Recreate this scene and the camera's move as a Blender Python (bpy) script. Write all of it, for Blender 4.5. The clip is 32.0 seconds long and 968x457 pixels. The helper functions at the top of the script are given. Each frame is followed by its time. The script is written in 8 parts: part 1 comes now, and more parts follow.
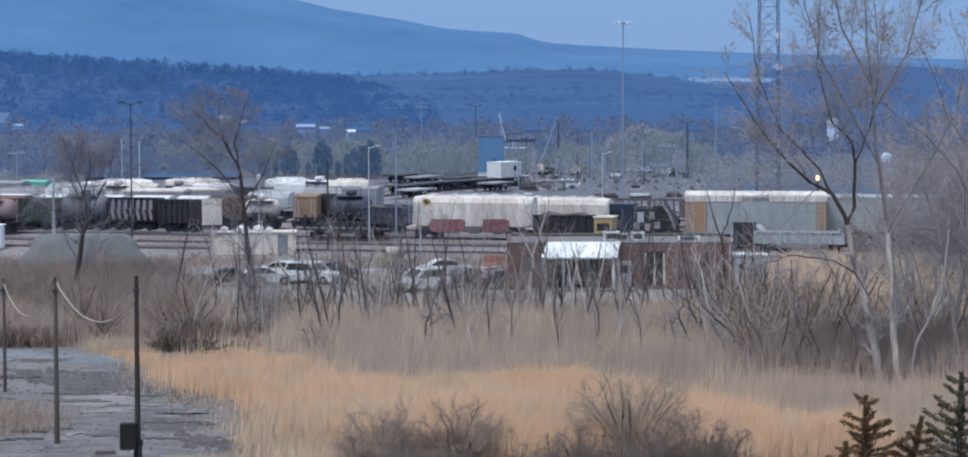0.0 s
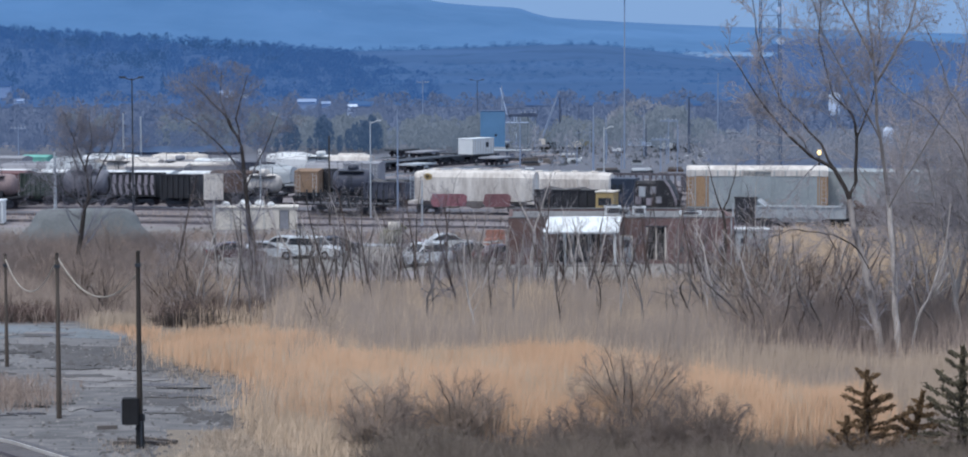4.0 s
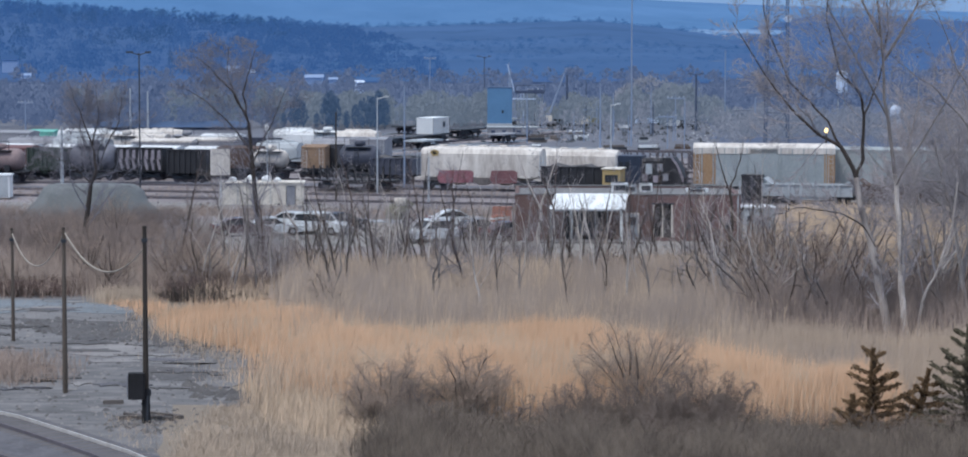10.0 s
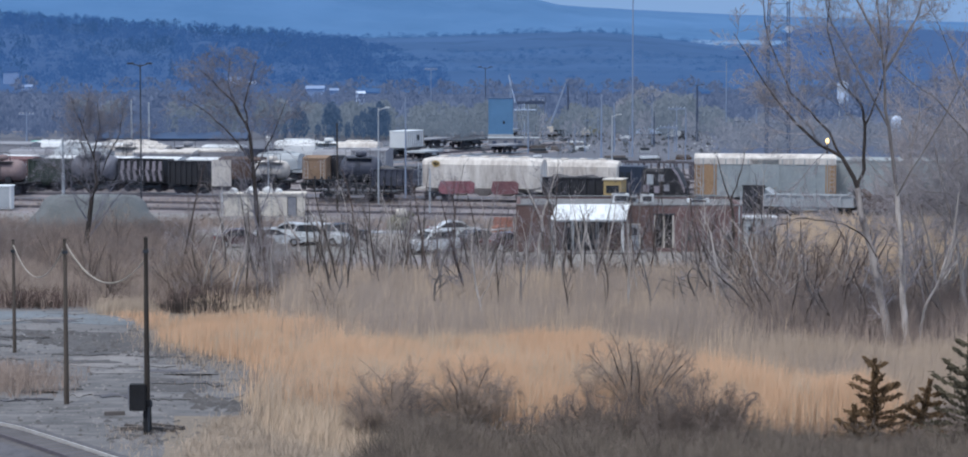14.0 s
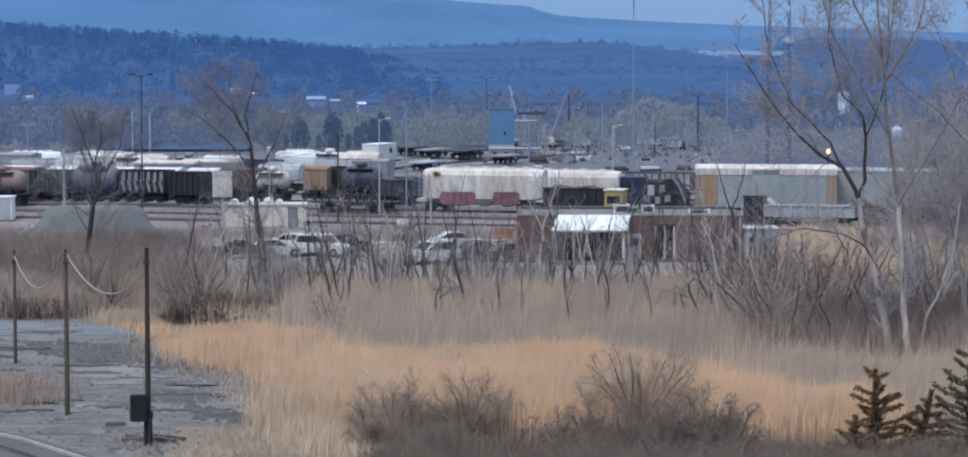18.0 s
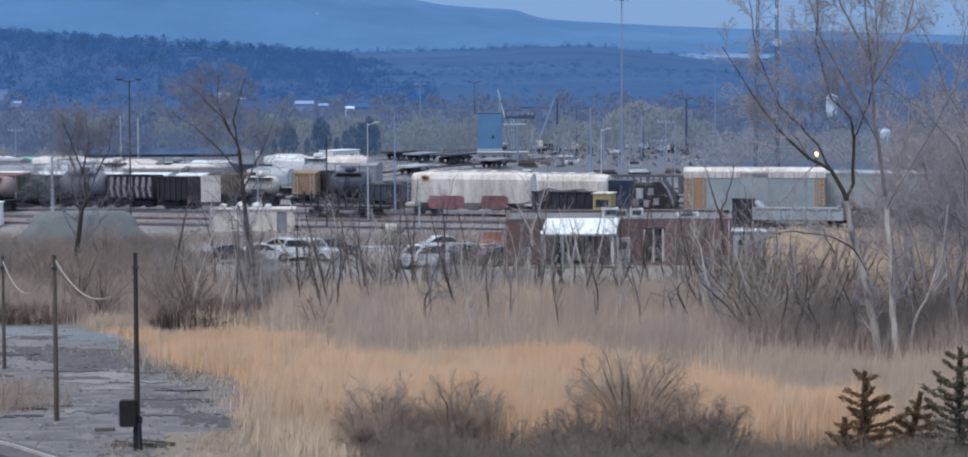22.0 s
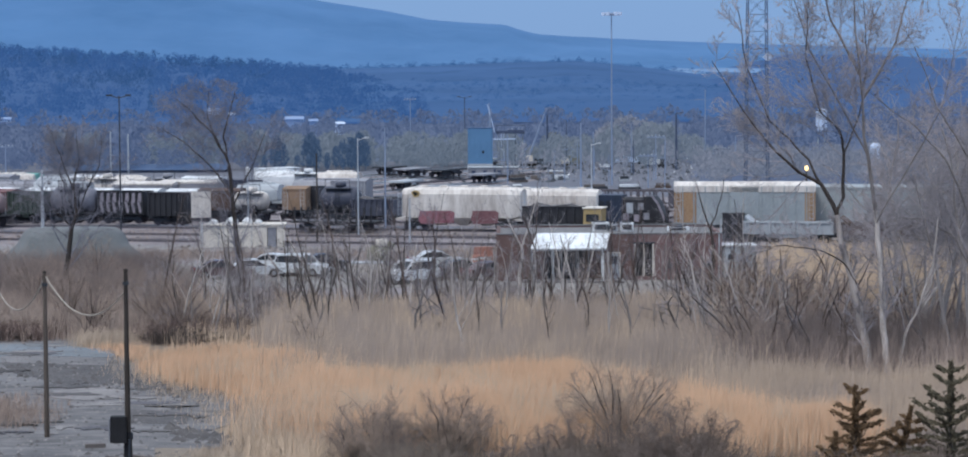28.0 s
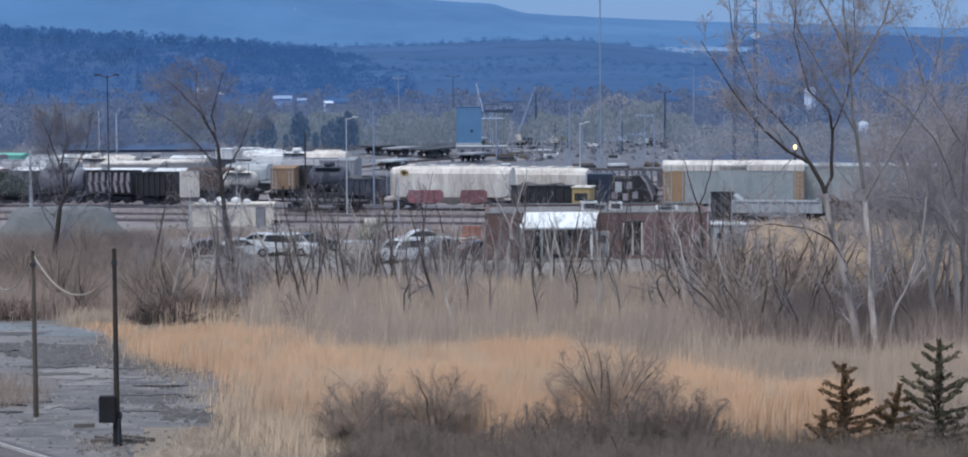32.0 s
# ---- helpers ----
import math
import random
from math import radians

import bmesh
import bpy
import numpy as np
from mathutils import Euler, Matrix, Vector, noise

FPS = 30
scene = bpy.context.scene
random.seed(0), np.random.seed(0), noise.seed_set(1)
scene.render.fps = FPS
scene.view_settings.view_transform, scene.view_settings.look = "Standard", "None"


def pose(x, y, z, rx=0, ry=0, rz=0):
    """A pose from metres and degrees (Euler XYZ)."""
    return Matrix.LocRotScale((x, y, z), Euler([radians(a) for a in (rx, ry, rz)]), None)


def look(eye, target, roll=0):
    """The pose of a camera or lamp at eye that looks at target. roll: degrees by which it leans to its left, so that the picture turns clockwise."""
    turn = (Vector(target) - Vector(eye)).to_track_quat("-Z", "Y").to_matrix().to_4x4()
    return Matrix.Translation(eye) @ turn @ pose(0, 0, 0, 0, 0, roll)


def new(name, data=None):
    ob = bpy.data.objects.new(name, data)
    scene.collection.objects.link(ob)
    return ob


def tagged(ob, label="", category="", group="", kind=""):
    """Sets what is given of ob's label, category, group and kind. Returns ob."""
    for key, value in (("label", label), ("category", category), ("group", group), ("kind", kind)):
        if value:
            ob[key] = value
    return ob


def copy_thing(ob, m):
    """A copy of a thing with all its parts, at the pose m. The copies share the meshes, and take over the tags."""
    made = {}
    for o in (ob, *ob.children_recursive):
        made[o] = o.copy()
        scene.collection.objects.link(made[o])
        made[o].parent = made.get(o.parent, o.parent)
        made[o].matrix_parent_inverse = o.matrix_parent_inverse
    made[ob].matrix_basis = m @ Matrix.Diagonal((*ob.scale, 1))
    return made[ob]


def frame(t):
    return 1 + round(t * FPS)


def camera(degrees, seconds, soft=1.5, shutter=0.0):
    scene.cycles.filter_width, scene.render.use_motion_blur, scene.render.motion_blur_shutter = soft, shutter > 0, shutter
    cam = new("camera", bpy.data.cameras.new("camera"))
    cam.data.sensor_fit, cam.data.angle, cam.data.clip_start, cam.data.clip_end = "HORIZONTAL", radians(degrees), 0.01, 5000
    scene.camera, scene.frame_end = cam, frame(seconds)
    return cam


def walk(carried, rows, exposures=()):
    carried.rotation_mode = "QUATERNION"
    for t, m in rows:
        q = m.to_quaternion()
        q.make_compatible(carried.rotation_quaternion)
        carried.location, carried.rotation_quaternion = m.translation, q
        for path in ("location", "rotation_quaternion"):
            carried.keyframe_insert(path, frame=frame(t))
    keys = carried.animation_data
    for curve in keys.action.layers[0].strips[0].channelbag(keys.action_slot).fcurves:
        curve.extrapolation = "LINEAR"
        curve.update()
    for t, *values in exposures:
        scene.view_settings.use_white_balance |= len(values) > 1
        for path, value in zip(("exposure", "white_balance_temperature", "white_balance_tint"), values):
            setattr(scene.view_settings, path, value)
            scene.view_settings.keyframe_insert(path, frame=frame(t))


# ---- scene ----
# A railway yard in a valley, seen across reed beds through a long lens.
# The plan: the eye stands at x = 0, y = 0, 17 m up; y runs away from it.
cam = camera(21.0, 32.0, soft=1.9)

PATH = [  # seconds, turn to the right, tilt down, roll
    (0, 0.164, 3.508, -0.104), (0.5, 0.367, 3.621, -0.002), (1, 0.473, 3.656, -0.041), (1.5, 0.538, 3.704, -0.044),
    (2, 0.572, 3.723, -0.016), (2.5, 0.534, 3.767, -0.052), (3, 0.434, 3.858, -0.095), (3.5, 0.286, 3.942, -0.114),
    (4, 0.129, 4.062, -0.149), (4.5, 0.021, 4.105, -0.097), (6.5, -0.038, 4.077, -0.043), (7, -0.006, 4.129, 0.020),
    (7.5, -0.001, 4.150, 0.007), (8, 0.001, 4.233, 0.006), (8.5, -0.017, 4.341, 0.016), (9, 0.000, 4.461, 0.001),
    (9.5, -0.017, 4.557, 0.088), (10, -0.014, 4.577, 0.095), (10.5, 0.025, 4.619, 0.096), (11, 0.042, 4.606, 0.004),
    (11.5, 0.022, 4.585, 0.022), (12, -0.024, 4.503, 0.039), (12.5, -0.041, 4.460, 0.008), (13, -0.019, 4.412, 0.081),
    (13.5, 0.000, 4.378, 0.024), (14, -0.041, 4.340, 0.030), (14.5, -0.042, 4.368, 0.091), (16.5, -0.102, 4.279, 0.076),
    (17, -0.101, 4.251, 0.098), (17.5, -0.100, 4.212, 0.093), (18, -0.061, 4.107, 0.010), (18.5, 0.032, 3.968, -0.079),
    (19, 0.040, 3.838, 0.009), (19.5, 0.032, 3.832, -0.017), (20, 0.012, 3.848, -0.090), (20.5, 0.060, 3.919, -0.123),
    (21, 0.061, 3.960, -0.117), (21.5, 0.120, 3.989, -0.146), (22, 0.186, 4.022, -0.193), (22.5, 0.223, 4.097, -0.169),
    (23, 0.182, 4.133, -0.129), (23.5, 0.166, 4.124, -0.170), (24, 0.167, 4.079, -0.177), (24.5, 0.203, 4.001, -0.168),
    (25, 0.223, 3.941, -0.202), (25.5, 0.289, 3.897, -0.205), (27.5, 0.425, 3.689, -0.305), (28, 0.399, 3.694, -0.332),
    (28.5, 0.364, 3.731, -0.289), (29, 0.350, 3.767, -0.269), (29.5, 0.412, 3.846, -0.277), (30, 0.463, 3.842, -0.340),
    (30.5, 0.454, 3.881, -0.239), (31, 0.492, 3.955, -0.231), (31.5, 0.565, 4.081, -0.360), (32, 0.644, 4.153, -0.395),
]

walk(cam, [(t, pose(0, 0, 17, 90 - tilt, 0, -turn) @ pose(0, 0, 0, 0, 0, roll)) for t, turn, tilt, roll in PATH],
     exposures=[(0, 0.05), (16, 0.04), (32, 0.01)])

# ---------------------------------------------------------------- light
world = bpy.data.worlds.new("overcast_sky")
scene.world = world
world.use_nodes = True
wn, wl = world.node_tree.nodes, world.node_tree.links
bg = wn["Background"]
sky = wn.new("ShaderNodeTexSky")
sky.sky_type = "NISHITA"
sky.sun_disc = False
sky.sun_elevation, sky.sun_rotation = radians(58), radians(217)
sky.air_density, sky.dust_density, sky.ozone_density = 1.0, 0.4, 2.0
veil = wn.new("ShaderNodeMix")
veil.data_type = "RGBA"
veil.inputs["Factor"].default_value = 0.88
# the cloud cover: blue-grey low down, brighter overhead
way, split, rise, cloud = wn.new("ShaderNodeTexCoord"), wn.new("ShaderNodeSeparateXYZ"), wn.new("ShaderNodeMapRange"), wn.new("ShaderNodeMix")
cloud.data_type = "RGBA"
rise.inputs["From Min"].default_value, rise.inputs["From Max"].default_value = 0.06, 0.7
cloud.inputs["A"].default_value, cloud.inputs["B"].default_value = (1.7, 3.45, 6.8, 1), (9.4, 10.4, 12.2, 1)
wl.new(way.outputs["Generated"], split.inputs[0])
wl.new(split.outputs["Z"], rise.inputs["Value"])
wl.new(rise.outputs["Result"], cloud.inputs["Factor"])
wl.new(cloud.outputs["Result"], veil.inputs["B"])
wl.new(sky.outputs["Color"], veil.inputs["A"])
wl.new(veil.outputs["Result"], bg.inputs["Color"])
bg.inputs["Strength"].default_value = 0.1

sun = new("sun", bpy.data.lights.new("sun", "SUN"))
sun.data.energy, sun.data.angle, sun.data.color = 1.8, radians(16), (1.0, 0.96, 0.91)
sun.matrix_world = look((-45, -60, 120), (0, 0, 0))


# ---------------------------------------------------------------- materials
def rgb(h):
    """Linear colour from a hex string."""
    c = [int(h[i:i + 2], 16) / 255 for i in (0, 2, 4)]
    return tuple(v / 12.92 if v <= 0.04045 else ((v + 0.055) / 1.055) ** 2.4 for v in c) + (1,)


def mat(name, a, b=None, c=None, scale=1.0, fine=12.0, rough=0.85, metal=0.0, bump=0.0, stretch=(1, 1, 1), island=0.0, obvar=0.0,
        glow=None, power=0.0, fine_amount=0.35, up=0.0):
    """A surface of two or three tones: a broad mottle, a fine grain and, if asked, a change from piece to piece."""
    m = bpy.data.materials.new(name)
    m.use_nodes = True
    n, l = m.node_tree.nodes, m.node_tree.links
    s = n["Principled BSDF"]
    s.inputs["Roughness"].default_value, s.inputs["Metallic"].default_value = rough, metal
    s.inputs["Specular IOR Level"].default_value = 0.3
    b, c = b or a, c or b or a
    geo = n.new("ShaderNodeTexCoord")
    mp = n.new("ShaderNodeMapping")
    mp.inputs["Scale"].default_value = stretch
    l.new(geo.outputs["Object"], mp.inputs["Vector"])
    broad, grain = n.new("ShaderNodeTexNoise"), n.new("ShaderNodeTexNoise")
    for t, sc in ((broad, scale), (grain, fine)):
        t.inputs["Scale"].default_value, t.inputs["Detail"].default_value, t.inputs["Roughness"].default_value = sc, 5, 0.6
        l.new(mp.outputs["Vector"], t.inputs["Vector"])
    ramp = n.new("ShaderNodeValToRGB")
    ramp.color_ramp.elements[0].position, ramp.color_ramp.elements[1].position = 0.36, 0.64
    ramp.color_ramp.elements[0].color, ramp.color_ramp.elements[1].color = a, b
    l.new(broad.outputs["Fac"], ramp.inputs["Fac"])
    r2 = n.new("ShaderNodeValToRGB")
    r2.color_ramp.elements[0].position, r2.color_ramp.elements[1].position = 0.42, 0.66
    r2.color_ramp.elements[0].color, r2.color_ramp.elements[1].color = (0, 0, 0, 1), (1, 1, 1, 1)
    l.new(grain.outputs["Fac"], r2.inputs["Fac"])
    amount = n.new("ShaderNodeMath")
    amount.operation = "MULTIPLY"
    amount.inputs[1].default_value = fine_amount
    l.new(r2.outputs["Color"], amount.inputs[0])
    mix = n.new("ShaderNodeMix")
    mix.data_type = "RGBA"
    l.new(amount.outputs[0], mix.inputs["Factor"])
    l.new(ramp.outputs["Color"], mix.inputs["A"])
    mix.inputs["B"].default_value = c
    out = mix.outputs["Result"]
    for kind, span in (("ShaderNodeNewGeometry", island), ("ShaderNodeObjectInfo", obvar)):
        if span:
            src = n.new(kind)
            hsv = n.new("ShaderNodeHueSaturation")
            mr = n.new("ShaderNodeMapRange")
            mr.inputs["To Min"].default_value, mr.inputs["To Max"].default_value = 1 - span, 1 + span
            l.new(src.outputs["Random Per Island" if island and kind.endswith("Geometry") else "Random"], mr.inputs["Value"])
            l.new(mr.outputs["Result"], hsv.inputs["Value"])
            l.new(out, hsv.inputs["Color"])
            out = hsv.outputs["Color"]
    l.new(out, s.inputs["Base Color"])
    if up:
        # tilts shading normals skyward, so foliage and far hills are lit more evenly
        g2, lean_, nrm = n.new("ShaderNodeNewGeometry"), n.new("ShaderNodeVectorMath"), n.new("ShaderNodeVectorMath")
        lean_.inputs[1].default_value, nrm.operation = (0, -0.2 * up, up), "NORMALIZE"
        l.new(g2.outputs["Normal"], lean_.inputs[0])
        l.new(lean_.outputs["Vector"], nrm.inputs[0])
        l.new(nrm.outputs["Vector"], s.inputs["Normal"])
    if bump:
        bm_ = n.new("ShaderNodeBump")
        bm_.inputs["Strength"].default_value, bm_.inputs["Distance"].default_value = bump, 0.1
        l.new(grain.outputs["Fac"], bm_.inputs["Height"])
        l.new(bm_.outputs["Normal"], s.inputs["Normal"])
    if glow:
        s.inputs["Emission Color"].default_value, s.inputs["Emission Strength"].default_value = glow, power
    return m


EARTH = mat("dry_earth", rgb("857a6e"), rgb("6f6860"), rgb("9a8e7f"), 0.08, 1.6, bump=0.3)
YARD = mat("cinder_ground", rgb("858083"), rgb("6b666a"), rgb("9b9699"), 0.12, 0.9, bump=0.3, stretch=(0.3, 1, 1), fine_amount=0.5)
GRAVEL = mat("grey_gravel", rgb("6c6c6e"), rgb("4f4f51"), rgb("8a8889"), 0.4, 1.6, bump=0.5, stretch=(0.35, 0.8, 1), fine_amount=0.65)
PALE_GRAVEL = mat("pale_gravel", rgb("868484"), rgb("6f6d6f"), rgb("9f9c9a"), 0.5, 5, bump=0.4)
BLUE_GRAVEL = mat("blue_grey_gravel", rgb("727a82"), rgb("62686d"), rgb("858c93"), 0.3, 3, bump=0.4)
DARK_SOIL = mat("dark_soil", rgb("515052"), rgb("605e5f"), rgb("403f40"), 0.6, 5, bump=0.5)
PILE = mat("crushed_stone", rgb("707578"), rgb("64696b"), rgb("83878a"), 0.5, 6, bump=0.6)
BALLAST = mat("ballast", rgb("616167"), rgb("505056"), rgb("747379"), 0.8, 7, bump=0.7)
# pale and non-metallic: the rails' metal reflection is put into the colour
RAIL = mat("sheen_pale_rail", rgb("b9b7b5"), rgb("a09c99"), rgb("cfcecc"), 2, 14, rough=0.4)
RUSTY = mat("rusted_steel", rgb("646067"), rgb("524f55"), rgb("767178"), 1.2, 8)
SLEEPER = mat("sleeper_wood", rgb("686361"), rgb("595453"), rgb("77716e"), 2, 14, obvar=0.15)
ASPHALT = mat("worn_asphalt", rgb("8d8b89"), rgb("7d7b79"), rgb("9d9b98"), 0.3, 3)
POLE_WOOD = mat("weathered_pole", rgb("5d554f"), rgb("463f3a"), rgb("746b63"), 0.6, 9, stretch=(4, 4, 0.4))
POLE_DARK = mat("dark_pole", rgb("3d3835"), rgb("302c2a"), rgb("4d4743"), 0.6, 9, stretch=(4, 4, 0.4))
GALV = mat("galvanised_steel", rgb("b8bfc6"), rgb("a4abb3"), rgb("c8ced3"), 1, 10, rough=0.5, metal=0.3)
DARK_STEEL = mat("dark_steel", rgb("3a3f47"), rgb("2e3239"), rgb("4b515a"), 1, 9, rough=0.6)
# this steel and the next are tinted bluer: distance haze is in the colour
LATTICE = mat("hazed_lattice_steel", rgb("53627b"), rgb("485770"), rgb("606f88"), 1, 9, rough=0.6)
HAZED_STEEL = mat("hazed_dark_steel", rgb("46526a"), rgb("3e4a62"), rgb("566278"), 1, 9, rough=0.7)
# a faint blue emission on the poles stands in for haze
HAZED_POLE = mat("hazed_glow_pole", rgb("858f9f"), rgb("778292"), rgb("949dac"), 1, 9, rough=0.7, glow=rgb("3c64a0"), power=0.2)
CABLE = mat("pale_cable", rgb("a9a39a"), rgb("99938b"), rgb("b9b3aa"), 3, 20)
BRICK = mat("red_brick_wall", rgb("7a6464"), rgb("6c5757"), rgb("89716f"), 0.5, 9, bump=0.2, stretch=(1, 1, 3))
# darker brick for the left stretch and the walls round the porch
BRICK_DARK = mat("darker_brick", rgb("6d5956"), rgb("604e4c"), rgb("7b6661"), 0.5, 9, bump=0.2, stretch=(1, 1, 3))
TAR = mat("tar_roof", rgb("77787a"), rgb("68696b"), rgb("8b8c8d"), 0.3, 3)
WHITE = mat("white_paint", rgb("d9dde0"), rgb("cdd2d6"), rgb("e6e8ea"), 0.6, 8, rough=0.5)
WHITE_ROOF = mat("white_metal_roof", rgb("e8eef2"), rgb("dde5ea"), rgb("f2f5f7"), 0.6, 5, rough=0.45)
CREAM = mat("cream_siding", rgb("d8d2c9"), rgb("c4beb5"), rgb("e2ddd6"), 0.6, 8, rough=0.6)
GREY_PAINT = mat("grey_paint", rgb("a9b0b6"), rgb("9aa1a8"), rgb("b9bfc4"), 0.6, 6, rough=0.6)
GREY_CAR = mat("grey_car_paint", rgb("9aa3a8"), rgb("8c959a"), rgb("abb2b5"), 0.4, 5, rough=0.6, stretch=(1, 1, 0.5))
# streaks are weathering plus twig shadows put into the paint colour
OFFWHITE = mat("stain_and_twig_shadow_white", rgb("d9d5d0"), rgb("aaa39e"), rgb("e6e3df"), 0.55, 3, bump=0.1, rough=0.6, stretch=(1.4, 1, 0.35))
BLACK_CAR = mat("sooty_black_paint", rgb("303238"), rgb("26272c"), rgb("414248"), 0.5, 5, rough=0.6)
BROWN_CAR = mat("oxide_brown_paint", rgb("5b4b45"), rgb("4a3e3a"), rgb("6d5b53"), 0.5, 5)
RED_CAR = mat("faded_red_paint", rgb("74575a"), rgb("644a4d"), rgb("866a6c"), 0.5, 5)
ORANGE_CAR = mat("faded_orange_paint", rgb("a2866a"), rgb("8d7259"), rgb("b3987e"), 0.5, 5)
RUST_ORANGE = mat("rusty_orange_paint", rgb("8f7866"), rgb("7b6655"), rgb("a18a77"), 0.5, 5)
YELLOW = mat("faded_yellow_paint", rgb("a8946a"), rgb("94825a"), rgb("b8a47c"), 0.6, 6)
NAVY = mat("navy_paint", rgb("303a4c"), rgb("283242"), rgb("3c475a"), 0.6, 6, rough=0.5)
TANK_GREY = mat("grey_tank_paint", rgb("8d8f97"), rgb("7b7d86"), rgb("a0a2a8"), 0.5, 5, rough=0.55)
TANK_BLUE = mat("blue_grey_tank_paint", rgb("6f727e"), rgb("5d606c"), rgb("83858f"), 0.5, 5, rough=0.5)
TANK_BLACK = mat("black_tank_paint", rgb("4a4e5c"), rgb("3c404c"), rgb("5d6170"), 0.5, 5, rough=0.5)
PINK_TANK = mat("rust_pink_tank_paint", rgb("8b7a7b"), rgb("786869"), rgb("9d8d8d"), 0.5, 5, rough=0.6)
GREEN_CAR = mat("dark_green_paint", rgb("434e4b"), rgb("384240"), rgb("525d59"), 0.5, 5)
TEAL = mat("teal_paint", rgb("6fb0a6"), rgb("62a198"), rgb("80beb4"), 0.5, 5)
GRAFF_RED = mat("red_sprayed_paint", rgb("8c5c66"), rgb("784f59"), rgb("b0888e"), 0.9, 4)
GRAFF_BROWN = mat("brown_sprayed_paint", rgb("7d5a5e"), rgb("6a4c52"), rgb("967478"), 0.9, 4)
GRAFF_WHITE = mat("white_sprayed_paint", rgb("96919b"), rgb("7a7682"), rgb("aeaab2"), 1.2, 4)
GLASS = mat("dark_window_glass", rgb("2b3138"), rgb("23282e"), rgb("363d45"), 1, 5, rough=0.35)
# near-black for unlit insides, where it paints the shade, and for black parts
DARK = mat("black_paint_and_shade", rgb("25262a"), rgb("1e1f22"), rgb("2e2f33"), 1, 5)
TYRE = mat("tyre_rubber", rgb("2a2a2b"), rgb("222223"), rgb("343435"), 3, 20)
CHROME = mat("bright_metal", rgb("b9bdc2"), rgb("a9adb2"), rgb("c9ccd0"), 3, 20, rough=0.3, metal=0.8)
AUTO_WHITE = mat("white_car_paint", rgb("dfe3e6"), rgb("d5dade"), rgb("e8ebed"), 1, 6, rough=0.25)
AUTO_SILVER = mat("silver_car_paint", rgb("b4b9be"), rgb("a8adb3"), rgb("c0c4c8"), 1, 6, rough=0.25)
AUTO_DARK = mat("dark_car_paint", rgb("3b3d42"), rgb("323439"), rgb("484a4f"), 1, 6, rough=0.25)
AUTO_MAROON = mat("maroon_car_paint", rgb("5c484b"), rgb("4e3d40"), rgb("6b5759"), 1, 6, rough=0.25)
LAMP_RED = mat("tail_lamp_red", rgb("8a2f2f"), None, None, 1, 6, rough=0.3)
SAFETY = mat("safety_orange", rgb("a9796c"), rgb("996c60"), rgb("b98b7e"), 1, 6)
LIME = mat("yellow_green_cover", rgb("848270"), rgb("737263"), rgb("989683"), 0.8, 5)
BLUE_SIDE = mat("sky_blue_cladding", rgb("5c85ab"), rgb("547b9f"), rgb("668fb3"), 0.3, 4, rough=0.5)
BLUE_ROOF = mat("slate_blue_roof", rgb("3d5577"), rgb("364d6c"), rgb("475f82"), 0.2, 3, rough=0.6)
LIT = mat("lit_sodium_lamp", rgb("ffd27a"), glow=(1.0, 0.72, 0.32, 1), power=2.2)
BARK = mat("grey_bark", rgb("827d7c"), rgb("6b6665"), rgb("9b9595"), 1.5, 12, stretch=(2, 2, 0.5), bump=0.3)
BARK_PALE = mat("pale_smooth_bark", rgb("cbc4c0"), rgb("958e8a"), rgb("e0dad7"), 1.2, 7, stretch=(2, 2, 0.6), bump=0.2)
BARK_MID = mat("weathered_grey_bark", rgb("b7b0ad"), rgb("948d8a"), rgb("cac3c0"), 1.4, 10, stretch=(2, 2, 0.5), bump=0.3)
BARK_DARK = mat("dark_bark", rgb("4a4442"), rgb("3d3836"), rgb("5c5552"), 1.5, 12, stretch=(2, 2, 0.5), bump=0.3)
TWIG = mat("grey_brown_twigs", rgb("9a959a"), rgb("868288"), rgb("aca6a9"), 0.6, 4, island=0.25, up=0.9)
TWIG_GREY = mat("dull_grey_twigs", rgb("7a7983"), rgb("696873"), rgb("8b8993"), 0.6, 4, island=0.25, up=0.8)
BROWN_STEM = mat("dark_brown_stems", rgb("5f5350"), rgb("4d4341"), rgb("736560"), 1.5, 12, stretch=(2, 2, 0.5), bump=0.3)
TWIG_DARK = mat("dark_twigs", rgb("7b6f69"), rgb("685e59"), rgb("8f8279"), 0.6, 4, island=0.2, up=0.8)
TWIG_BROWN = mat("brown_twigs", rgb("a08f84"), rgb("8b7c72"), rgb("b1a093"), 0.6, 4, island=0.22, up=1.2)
BUD = mat("brown_catkins", rgb("75645a"), rgb("66564e"), rgb("857268"), 1, 8, island=0.2)
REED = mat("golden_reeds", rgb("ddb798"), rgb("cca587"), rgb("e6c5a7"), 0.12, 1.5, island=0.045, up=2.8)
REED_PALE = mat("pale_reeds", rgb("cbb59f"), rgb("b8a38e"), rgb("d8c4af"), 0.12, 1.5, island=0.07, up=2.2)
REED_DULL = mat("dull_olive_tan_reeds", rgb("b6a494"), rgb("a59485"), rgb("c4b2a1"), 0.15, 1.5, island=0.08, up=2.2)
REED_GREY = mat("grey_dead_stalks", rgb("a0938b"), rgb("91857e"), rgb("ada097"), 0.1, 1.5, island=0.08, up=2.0)
